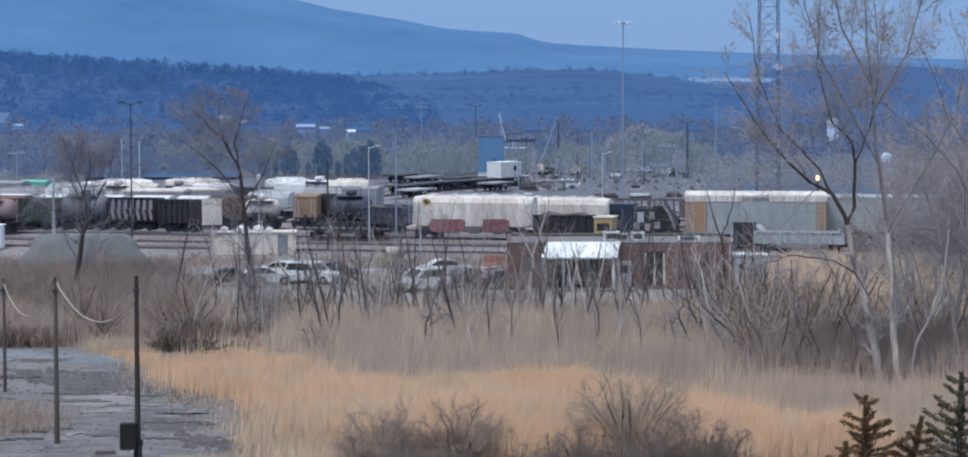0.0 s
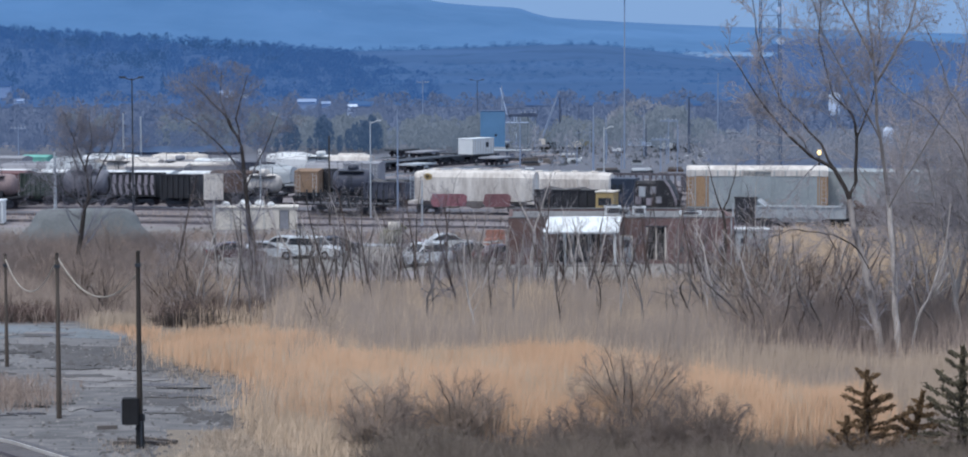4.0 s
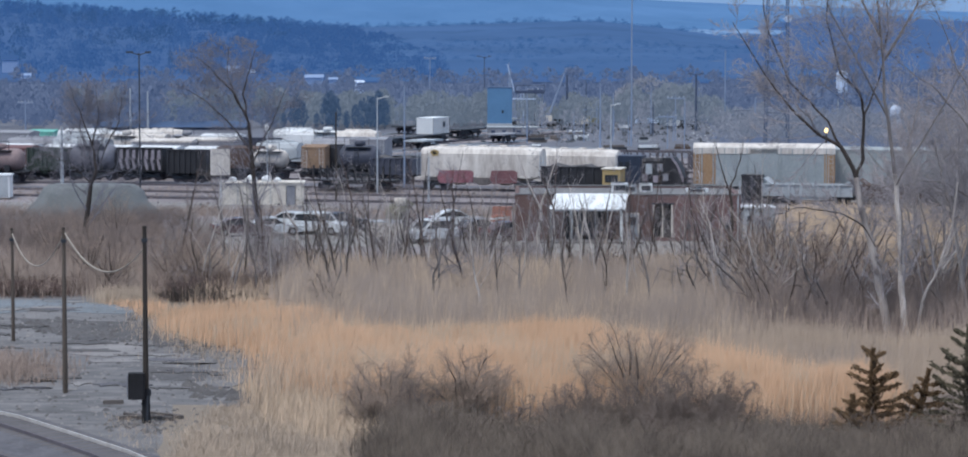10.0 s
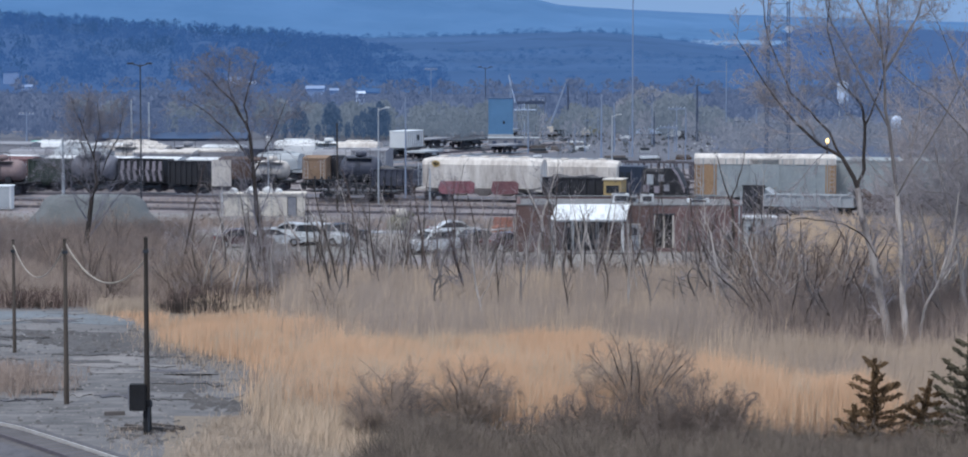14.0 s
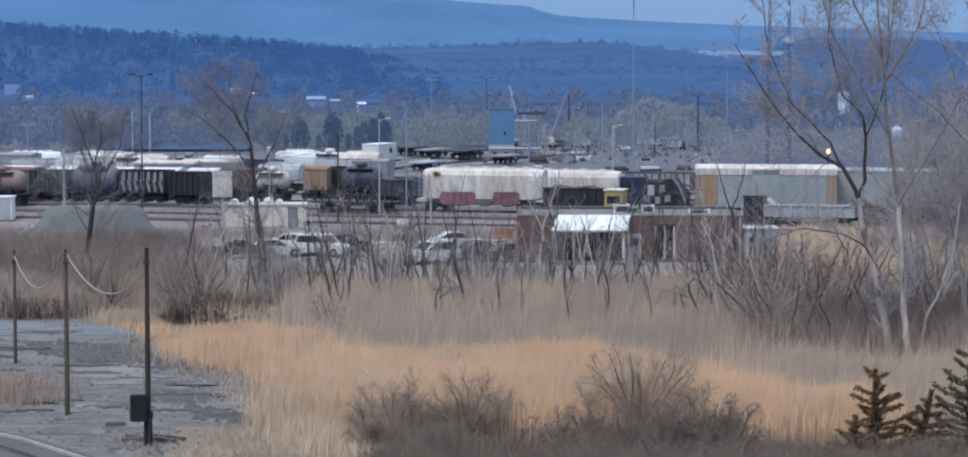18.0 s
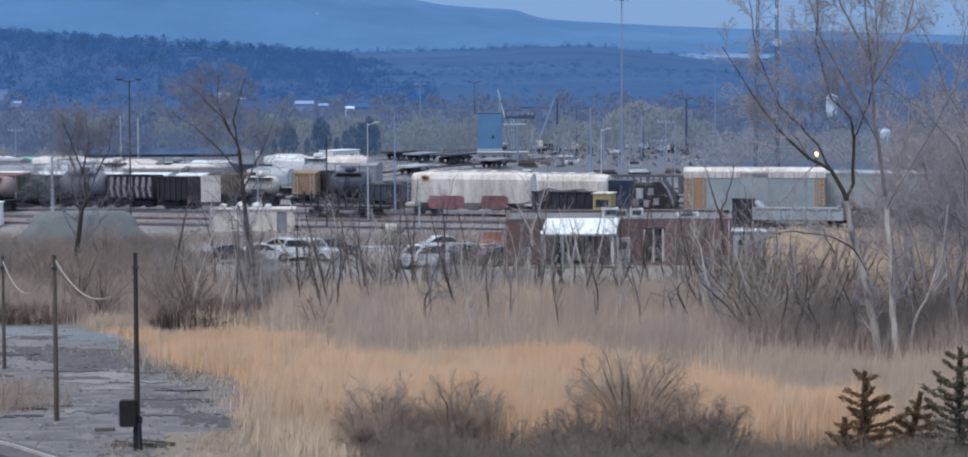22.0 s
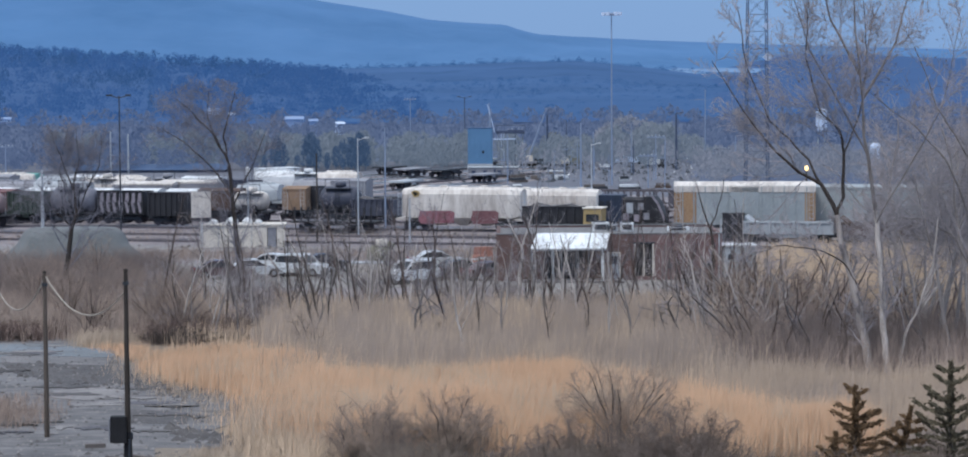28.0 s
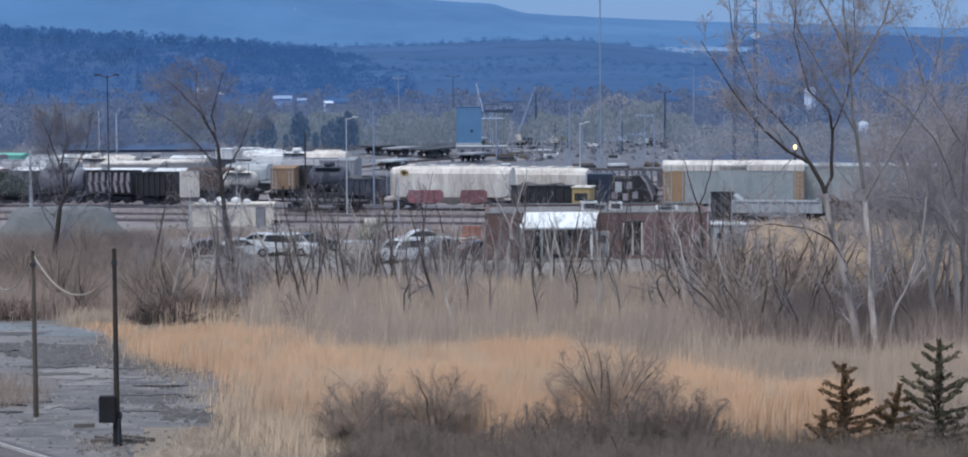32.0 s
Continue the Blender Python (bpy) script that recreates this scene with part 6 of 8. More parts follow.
grey_hut(), white_cabinet(), board_sign(), crate(), yellow_machine(), lime_tank(), white_trailer()
barrel(5.0, 214), barrel(6.6, 214), barrel(3.6, 213)

def orange_fence():
    t = thing("barrier_panel", post(6.6, 216.0, 0.05), "faded orange barrier panel behind parked cars", "barrier")
    part("panel", Shape().box(-0.8, 0.8, -0.05, 0.05, 0.7, 1.5), SAFETY, t)
    for x in (-0.75, 0.75):
        part("foot", Shape().box(x - 0.05, x + 0.05, -0.3, 0.3, 0, 0.7), SAFETY, t)


orange_fence()
CARS = (("suv", 519, 206, -28, AUTO_WHITE, "white suv parked askew behind bare brush"), ("sedan", 556, 210, 20, AUTO_DARK, "dark sedan beyond the white suv"),
        ("sedan", 388, 204, 15, AUTO_MAROON, "maroon sedan half hidden by brush"), ("sedan", 440, 205, 10, AUTO_WHITE, "white sedan behind bare brush"), ("sedan", 462, 211, 170, AUTO_WHITE, "white sedan in the parked row"),
        ("suv", 692, 199, 222, AUTO_WHITE, "white suv parked at an angle in the car park"), ("sedan", 738, 213, 12, AUTO_WHITE, "white sedan in the second row"), ("sedan", 776, 203, 30, AUTO_DARK, "dark sedan parked in the row"),
        ("sedan", 826, 201, 30, AUTO_MAROON, "maroon sedan parked by the office"), ("sedan", 862, 203, 160, AUTO_SILVER, "silver sedan parked by the office"))
for kind, x, d, rz, paint, lb in CARS:
    motor_car(post((x - 784) / 4.23, d, 0.05, rz), lb, paint, kind)


# the blue silo building and what stands by it
def blue_tower():
    t = thing("blue_tower_building", post(5.7, 398.0, 0.0), "tall narrow building in sky-blue metal cladding", "building")
    part("wall", Shape().box(-1.88, 1.88, 0, 4, 0, 6.60), BLUE_SIDE, t)
    part("roof", Shape().box(-1.93, 1.93, -0.05, 4.05, 6.60, 6.69), BLUE_ROOF, t)
    part("window", Shape().box(0.3, 0.6, -0.05, 0.05, 2.8, 3.2), GLASS, t)
    for i in range(5):
        x = -1.7 + 0.85 * i
        part("panel_seam", Shape().box(x - 0.02, x + 0.02, -0.03, 0.02, 1.2, 6.4), BLUE_SIDE, t)
    part("base_wall", Shape().box(-1.95, 1.95, -0.12, 0, 0, 1.2), GREY_PAINT, t)


def gantry():
    t = thing("loading_gantry", post(17.0, 415.0, 0.0), "dark steel loading gantry on thin legs", "gantry")
    for x in (-1.8, -0.4, 1.0, 2.1):
        part("leg", Shape().rod((x, 0, 0), (x, 0, 5.4), 0.09, 0.09, 5), GREY_PAINT, t)
    part("deck", Shape().box(-2.2, 2.4, -0.6, 0.6, 5.3, 5.75), HAZED_STEEL, t)
    part("handrail", Shape().line([(-2.2, -0.6, 5.75), (-2.2, -0.6, 6.6), (2.4, -0.6, 6.6), (2.4, -0.6, 5.75)], 0.05), HAZED_STEEL, t)
    part("brace", Shape().rod((-1.8, 0, 1), (-0.4, 0, 5), 0.06).rod((1.0, 0, 1), (2.1, 0, 5), 0.06), GREY_PAINT, t)
    part("pipe_mast", Shape().rod((-3.1, 0, 0), (-3.0, 0, 9.2), 0.16, 0.1), HAZED_POLE, t)
    part("lower_walkway", Shape().box(-2.6, 1.0, -0.5, 0.5, 4.35, 4.5), HAZED_WHITE, t, "pale lower walkway")
    part("davit", Shape().rod((-3.5, 0, 9.9), (-2.4, 0, 5.6), 0.07, 0.07, 5), HAZED_WHITE, t, "pale slanting davit")
    for x in (-1.3, -0.95):
        part("ladder_rail", Shape().rod((x, -0.7, 0), (x, -0.7, 5.4), 0.05, 0.05, 4), HAZED_WHITE, t)


def yard_block():
    t = thing("low_block_building", post(10.6, 376.0, 0.0), "low grey-blue block wall building below the blue tower", "building")
    part("wall", Shape().box(-3.6, 3.6, 0, 2.5, 0, 1.45, 0.03), TANK_GREY, t)
    part("roof", Shape().box(-3.7, 3.7, -0.1, 2.6, 1.45, 1.6), GREY_PAINT, t)
    for x in (-2.8, -1.2, 0.9, 2.6):
        part("opening", Shape().box(x - 0.3, x + 0.3, -0.03, 0.05, 0.2, 1.1), HAZED_STEEL, t)
    part("buttress", Shape().box(0.1, 0.35, -0.15, 0, 0, 1.4), HAZED_STEEL, t)


def crane():
    t = thing("mobile_crane", post(24.1, 410.0, 0.0), "far mobile crane with a slanting pale boom", "crane")
    part("chassis", Shape().box(-1.3, 1.3, -0.8, 0.8, 0.4, 1.1), TANK_GREY, t)
    part("cab", Shape().box(-0.3, 0.7, -0.6, 0.6, 1.1, 2.0, 0.08), CREAM, t)
    part("boom", Shape().rod((0, 0, 1.5), (2.6, 0, 8.6), 0.2, 0.1), HAZED_POLE, t, "pale lattice boom")
    for x in (-0.9, 0.0, 0.9):
        part("wheel", Shape().lathe([(-0.85, 0.4), (-0.65, 0.4)], "y", 10, (x, 0, 0.4)), TYRE, t)


blue_tower(), gantry(), yard_block(), crane()
rp = random.Random(44)
for i in range(20):
    x, d = rp.uniform(850, 1200), rp.uniform(335, 420)
    kind = rp.choice(("", "", "", "c"))
    pole((x - 784) / 4.23, d, rp.uniform(3.0, 7.5), rp.uniform(0.06, 0.1), rp.choice((HAZED_POLE, HAZED_POLE, HAZED_STEEL)), "thin grey pole on the far yard", kind, "yard_pole", "thin far poles")
for x, y, d, w, mt, lb in ((905, 195, 420, 3.5, AUTO_DARK, "dark lorry parked far off"), (935, 197, 425, 3.0, CREAM, "pale lorry parked far off"), (960, 192, 430, 3.4, LIME, "yellowish lorry parked far off"),
                           (1045, 200, 430, 5.0, HAZED_WHITE, "long white trailer parked far off"), (1085, 203, 420, 2.6, AUTO_WHITE, "white van parked far off"), (1110, 205, 415, 2.6, AUTO_DARK, "dark van parked far off"), (880, 196, 428, 2.8, TANK_GREY, "grey lorry parked far off")):
    t = thing("parked_lorry", post((x - 784) / 4.23, d - 8, 0.03, 8) @ Matrix.Diagonal((0.68, 0.68, 0.68, 1)), lb, "lorry", "far lorries")
    part("load_box", Shape().box(-w / 2, w / 2, -0.9, 0.9, 0.5, 2.0, 0.05), mt, t)
    part("cab", Shape().prism([(w / 2, 0.4), (w / 2 + 1.0, 0.4), (w / 2 + 1.0, 1.1), (w / 2 + 0.7, 1.7), (w / 2, 1.7)], -0.85, 0.85, "y"), mt, t)
    for xx in (-w / 3, w / 2 + 0.4):
        part("wheel", Shape().lathe([(-0.92, 0.3), (-0.7, 0.3)], "y", 10, (xx, 0, 0.3)), TYRE, t)

t = thing("long_blue_roof_shed", post(-121.0, 400.0, -0.75), "long low shed with a slate-blue roof", "building")
part("wall", Shape().box(-11.5, 11.5, 0, 8, 0, 1.2), HAZED_STEEL, t)
part("roof", Shape().prism([(-0.3, 1.2), (8.3, 1.2), (4.0, 2.0)], -11.8, 11.8, "x"), BLUE_ROOF, t)

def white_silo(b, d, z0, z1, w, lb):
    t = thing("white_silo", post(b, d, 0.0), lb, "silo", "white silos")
    part("shell", Shape().lathe([(z0, w * 0.9), (z0 + 0.2, w), (z1 - 0.5, w), (z1, w * 0.5)], "z", 14), HAZED_WHITE, t)
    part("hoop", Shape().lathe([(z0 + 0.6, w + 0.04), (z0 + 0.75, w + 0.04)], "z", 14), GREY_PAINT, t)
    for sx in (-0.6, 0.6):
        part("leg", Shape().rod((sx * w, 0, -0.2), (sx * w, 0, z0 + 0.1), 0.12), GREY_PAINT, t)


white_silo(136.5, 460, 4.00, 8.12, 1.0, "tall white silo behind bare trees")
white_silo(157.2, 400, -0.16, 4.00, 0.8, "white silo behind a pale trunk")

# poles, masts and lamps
pole(56.1, 351, 23.09, 0.11, HAZED_POLE, "tall high-mast light with a ring of floodlights", "m", "high_mast_light", "")
lattice_tower(111.7, 350, 48, 3.0, 2.0, "tall steel lattice radio tower with drum aerials", ((21.27, 1.35), (17.16, 1.35)))
pole(-41.2, 250, 9.58, 0.085, GALV, "galvanised street lamp with two heads in the yard", "l", "street_lamp", "yard lamps")
pole(48.3, 300, 7.32, 0.1, GALV, "galvanised street lamp in the yard", "l", "street_lamp", "yard lamps")
pole(-30.8, 262, 10.34, 0.1, HAZED_POLE, "bare wooden pole in the yard")
pole(44.2, 330, 9.00, 0.13, HAZED_POLE, "pale wooden pole in the yard")
pole(-132.2, 244, 13.84, 0.09, DARK_STEEL, "tall dark lamp pole with floodlights", "t", "street_lamp", "yard lamps")
pole(-57.0, 240, 8.52, 0.1, POLE_DARK, "dark wooden pole by the tracks")
pole(-162.1, 232, 7.43, 0.18, GALV, "galvanised pole by the stone heap", "", "utility_pole")
pole(-135.7, 400, 6.45, 0.17, GALV, "pale tall pole far off")
pole(-129.0, 400, 5.98, 0.17, GALV, "pale tall pole far off")
pole(-141.6, 410, 4.93, 0.12, HAZED_POLE, "pale tall pole far off")
pole(-0.2, 415, 11.14, 0.09, HAZED_STEEL, "dark slender mast behind the blue building", "t", "mast", "")
pole(31.4, 420, 8.10, 0.2, HAZED_STEEL, "dark slender mast far off", "", "mast", "")
pole(80.8, 400, 8.72, 0.2, HAZED_STEEL, "dark floodlight pole far off", "t", "street_lamp", "yard lamps")
pole(91.9, 420, 12.06, 0.12, HAZED_POLE, "thin pale pole far off")
pole(-21.0, 520, 9.66, 0.12, HAZED_POLE, "pale power pole with a crossarm before the hill", "c")
pole(9.2, 430, 9.92, 0.12, HAZED_POLE, "thin pale pole by the blue building")
pole(103.5, 380, 5.81, 0.12, HAZED_POLE, "thin pale pole far off")
pole(-175.9, 400, 4.56, 0.12, HAZED_POLE, "pale far power pole with a crossarm", "c")
for x, top, d in ((693, 262, 238), (1198, 300, 236)):
    pole((x - 784) / 4.23, d, 17 - (top - 40) * d / 4230, 0.1, GALV, "short galvanised signal post", "", "signal_post", "signal posts")

sg = thing("signal_lamp", post(-83.4, 262, 0.0), "white signal lamp on a thin grey post", "signal lamp")
part("shaft", Shape().rod((0, 0, -0.2), (0, 0, 5.7), 0.07, 0.06), GALV, sg)
part("lamp_hood", Shape().lathe([(5.55, 0.1), (5.65, 0.24), (6.25, 0.24), (6.45, 0.08)], "z", 12), WHITE, sg, "white rounded hood")

lp = thing("lit_street_lamp", post(130.8, 258, 0.0), "street lamp with a lit amber head", "lamp")
part("shaft", Shape().rod((0, 0, -0.2), (0, 0, 5.69), 0.12, 0.08), POLE_DARK, lp)
part("lamp_head", Shape().lathe([(5.87, 0.06), (5.99, 0.17), (6.23, 0.17), (6.36, 0.06)], "z", 12), LIT, lp, "glowing amber lamp head")
part("arm", Shape().rod((0, 0, 5.56), (0, 0, 5.87), 0.05), DARK_STEEL, lp)

# three old line poles with a slack cable and a relay box
P_C, P_A, P_B = (-181.6, 137.0), (-161.8, 117.9), (-130.7, 109.0)
tops = []
for (b, d), top, r, mt in ((P_C, 382, 0.11, POLE_WOOD), (P_A, 381, 0.13, POLE_WOOD), (P_B, 378, 0.14, POLE_DARK)):
    h = 17 - (top - 40) * d / 4230
    t = thing("line_pole", post(b, d, 0.0), "old dark wooden line pole beside the lot", "pole", "old line poles")
    part("shaft", Shape().rod((0, 0, -0.3), (0, 0, h), r, r * 0.6, 9), mt, t)
    part("pole_cap", Shape().lathe([(h, r * 0.7), (h + 0.05, r * 0.7), (h + 0.1, 0.02)], "z", 9), POLE_DARK, t)
    part("cable_bracket", Shape().box(-0.12, 0.12, -0.12, 0.12, h - 0.6, h - 0.45), DARK_STEEL, t)
    tops.append(Vector(at(b, d, h)))
part("lower_sleeve", Shape().rod((0, 0, -0.2), (0, 0, 1.5), 0.19, 0.17, 9), DARK, t, "thicker black foot of the pole")
bx = thing("relay_box", post(-133.3, 109.0, 0.0), "dark steel relay box fixed to the old line pole", "box")
part("casing", Shape().box(-0.42, 0.26, -0.35, 0.22, 1.07, 2.17, 0.03), DARK, bx)
part("side_door", Shape().box(-0.48, -0.43, -0.3, 0.18, 1.15, 2.09), TANK_GREY, bx, "worn grey side door")
part("bracket", Shape().rod((0.1, 0, 0.89), (0.4, 0, 0.62), 0.05).box(0.2, 0.5, -0.1, 0.1, 1.20, 1.46), DARK_STEEL, bx)
part("conduit", Shape().rod((0.36, -0.15, 0), (0.36, -0.15, 1.20), 0.06), DARK_STEEL, bx)


def cable(p, q, sag, r):
    pts = []
    for i in range(15):
        u = i / 14
        c = p.lerp(q, u)
        pts.append((c.x, c.y, c.z - sag * 4 * u * (1 - u)))
    out = ([], [])
    tube(out, [Vector(c) for c in pts], r, r, 6)
    t = new("slack_cable", raw_mesh("slack_cable", out[0], out[1], CABLE))
    tagged(t, "pale slack cable slung between old line poles", "cable", "slack cables")


cable(tops[1] + Vector((0.05, 0, -0.15)), tops[2] + Vector((-0.05, 0, -0.9)), 1.35, 0.032)
cable(tops[0] + Vector((0, 0, -0.2)), tops[1] + Vector((0, 0, -0.2)), 1.6, 0.03)
for b, d, rz, l in ((-143.3, 114.5, 10, 0.9), (-129.8, 110.2, -30, 2.6), (-124.5, 110.8, -38, 2.4), (-135.7, 110.0, 8, 1.2)):
    t = new("scrap_timber", Shape().box(-l / 2, l / 2, -0.1, 0.1, 0.02, 0.2, 0.02).mesh("scrap_timber", SLEEPER))
    t.matrix_basis = post(b, d, 0.0, rz)
    tagged(t, "dark weathered timber lying by the pole", "timber", "scrap timbers")


# ---------------------------------------------------------------- plants
REED_BED = [(-16.3, 141.7), (-14.1, 136.7), (-11.2, 133.2), (-9.4, 129.3), (-9.1, 123.4), (-7.9, 116.9), (-6.0, 111.7), (-3.2, 109.6), (3.0, 110.0), (12.0, 110.0), (14.1, 108.6), (16.9, 110.0), (17.0, 113.0), (15.4, 114.8), (12.4, 117.0), (10.1, 120.2), (8.4, 125.0), (6.0, 130.6), (3.6, 131.7), (-2.6, 128.3), (-8.2, 129.7), (-9.5, 140.5), (-16.3, 147.5), (-17.1, 145.1)]
GREY_BED = [(-9.4, 138.9), (-8.2, 129.7), (-2.6, 128.3), (3.6, 131.7), (7.0, 130.2), (13.3, 134.7), (14.4, 142.0), (16.3, 165.4), (-3.3, 166.1), (-11.5, 165.4), (-10.8, 149.4)]
BACK_BED = [(-40.9, 164.0), (-23.8, 164.0), (-18.1, 164.0), (-14.5, 164.0), (-10.5, 158.0), (31.7, 156.0), (36.5, 179.5), (17.5, 176.9), (9.0, 176.0), (-7.7, 176.9), (-15.5, 179.5), (-21.7, 189.1), (-50.8, 197.4)]
blades("golden_reed_bed", REED_BED, 150000, 1.9, 0.12, 0.012, 0.09, REED, 51, "dense golden-tan dead reeds", "reeds", 1.0, 0.35, 0.5, low_west=True)
blades("pale_reeds", REED_BED, 26000, 1.9, 0.16, 0.012, 0.1, REED_PALE, 52, "pale feathery reeds among the golden bed", "reeds", 1.0, 0.4, 0.6, low_west=True)
blades("short_reeds", [(-22.7, 156.0), (-18.9, 152.6), (-16.3, 141.9), (-18.2, 146.3), (-20.6, 152.0)], 1600, 0.45, 0.3, 0.014, 0.25, REED, 66, "short golden reeds at the bed's tip", "reeds", 0.5, 0.5)
blades("ragged_reed_edge", [(-19.2, 148.2), (-18.9, 152.0), (-16.0, 141.9), (-13.6, 136.5), (-11.1, 131.4), (-9.6, 119.3), (-10.9, 119.3), (-11.8, 127.9), (-14.3, 132.7), (-16.7, 138.9)], 5000, 0.34, 0.35, 0.012, 0.35, STRAW, 69, "short ragged reeds along the lot", "reeds", 1.3, 0.6)
blades("reed_fringe", [(-9.9, 126.5), (-9.1, 127.9), (-7.0, 116.3), (-3.7, 108.3), (-4.3, 102.8), (-7.9, 108.3), (-9.7, 115.4)], 14000, 0.8, 0.3, 0.012, 0.2, REED_PALE, 64, "short tan reeds at the lot's edge", "reeds", 0.8, 0.5, 0.5)
blades("grey_low_reeds", [(6.0, 130.6), (13.3, 133.0), (27.0, 133.0), (24.3, 113.0), (16.6, 113.4), (12.4, 117.0), (10.1, 120.2)], 34000, 1.35, 0.25, 0.011, 0.14, REED_DULL, 70, "dull tan stalks below bare trees", "stalks", 0.9, 0.45)
blades("low_reeds", [(6.9, 127.9), (12.7, 127.9), (25.6, 125.6), (22.5, 110.0), (18.8, 110.0), (14.7, 117.5)], 15000, 1.15, 0.25, 0.012, 0.18, REED_GREY, 65, "low pale reeds below bare trees", "reeds", 0.8, 0.4, 0.5)
blades("dull_reed_front", [(-9.4, 124.0), (-6.0, 121.0), (-1.5, 119.5), (1.5, 114.0), (-2.2, 108.6), (-5.2, 109.6), (-8.0, 116.0)], 16000, 1.35, 0.25, 0.011, 0.12, REED_DULL, 72, "dull olive-tan reeds at the front of the bed", "reeds", 1.4, 0.4, 0.4)
blades("grey_stalk_bed", GREY_BED, 60000, 2.0, 0.26, 0.011, 0.11, REED_GREY, 53, "grey dead stalks behind the reeds", "stalks", 1.4, 0.45)
blades("tan_stalk_bed", GREY_BED, 30000, 1.8, 0.26, 0.012, 0.11, REED_PALE, 54, "tan dead stalks behind the reeds", "stalks", 1.4, 0.45)
blades("back_stalks", BACK_BED, 46000, 0.95, 0.35, 0.018, 0.16, REED_GREY, 55, "grey-brown dead weeds at the yard's edge", "weeds", 1.0, 0.5)
blades("back_reeds", [(-16.4, 152.0), (-10.5, 156.0), (31.7, 156.0), (36.5, 179.5), (17.5, 176.9), (-7.7, 176.9), (-15.5, 179.5), (-20.3, 184.2)], 26000, 0.95, 0.35, 0.018, 0.16, REED_PALE, 56, "tan dead grass at the yard's edge", "grass", 1.0, 0.5)
blades("bank_grass", [(-11.8, 113.2), (-9.1, 113.9), (-4.8, 108.3), (-3.0, 95.1), (-11.6, 95.1), (-12.0, 105.9)], 22000, 0.36, 0.3, 0.012, 0.3, STRAW, 57, "short pale dry grass on the bank", "grass", 0.3, 0.4, thin=0.2)
blades("lot_edge_grass", [(-26.8, 130.2), (-23.9, 131.4), (-21.2, 125.6), (-20.3, 120.9), (-24.8, 120.3)], 5000, 0.5, 0.45, 0.012, 0.4, BRUSH, 58, "grey-brown dry weed clump at the lot's edge", "grass", 1.5, 0.6)
blades("pole_weeds", [(-16.4, 110.0), (-12.4, 111.7), (-10.8, 99.2), (-14.1, 101.3)], 700, 0.3, 0.4, 0.01, 0.45, STRAW, 59, "thin dry weeds round the pole's foot", "weeds", 0.4, 0.5, thin=0.35)
blades("far_bank_grass", [(18.7, 189.1), (40.0, 184.2), (50.4, 232.1), (27.7, 230.6)], 16000, 1.1, 0.25, 0.02, 0.15, REED_PALE, 60, "tan dry grass beyond the trees", "grass", 0.8, 0.4)

TWIGGY = [(17, 0.36, 42, 0.15, 0.06, 0.3), (9, 0.5, 42, 0.15, 0.05, 0.12), (6, 0.6, 40, 0.15, 0.05, 0.1)]
FINE = [(13, 0.62, 46, 0.14, 0.03, 0.15), (9, 0.58, 44, 0.15, 0.03, 0.1), (8, 0.56, 40, 0.15, 0.03, 0.1)]
SPARSE = [(7, 0.4, 38, 0.09, 0.08, 0.3), (5, 0.5, 34, 0.1, 0.08, 0.2)]


def path_tree(seed, paths, spec, bark, twig, scale=0.0329, thin=0.008):
    """A tree whose main limbs follow given bends: (points (x, y, z), base radius, tip radius). The first is the trunk."""
    rng = random.Random(seed)
    outs = [([], []), ([], []), ([], [])]
    made = []
    for k, (pts, r0, r1) in enumerate(paths):
        P = [Vector((x * scale, y * scale, z * scale)) for x, y, z in pts]
        fine = [P[0]]
        for a, b in zip(P, P[1:]):
            for u in (0.33, 0.67, 1.0):
                fine.append(a.lerp(b, u) + Vector((rng.gauss(0, 0.04), rng.gauss(0, 0.05), rng.gauss(0, 0.03))) * (1 if u < 1 else 0))
        own = ([], [])
        tube(own, fine, r0, r1, 7)
        name = "limb" if k else "trunk"
        made.append((name, raw_mesh(name, own[0], own[1], bark)))
        branch_out(rng, fine, r0, 0, spec, outs, thin)
    return made + [(n, raw_mesh(n, v, f, m)) for n, (v, f), m in zip(("branchwork", "twig_haze"), outs[1:], (twig, twig)) if f]


def catkins(t, seed, count, x0, x1, z0, z1):
    rng = np.random.default_rng(seed)
    v, f = [], []
    for i in range(count):
        c = np.array([rng.uniform(x0, x1), rng.normal(0, 1.2), rng.uniform(z0, z1)])
        k = len(v)
        v += [c + rng.normal(0, 0.035, 3) for _ in range(4)]
        f += [(k, k + 1, k + 2), (k, k + 2, k + 3), (k + 1, k + 2, k + 3)]
    return tagged(part("catkin_haze", raw_mesh("catkin_haze", v, f, BUD), None, t), kind="stuff")


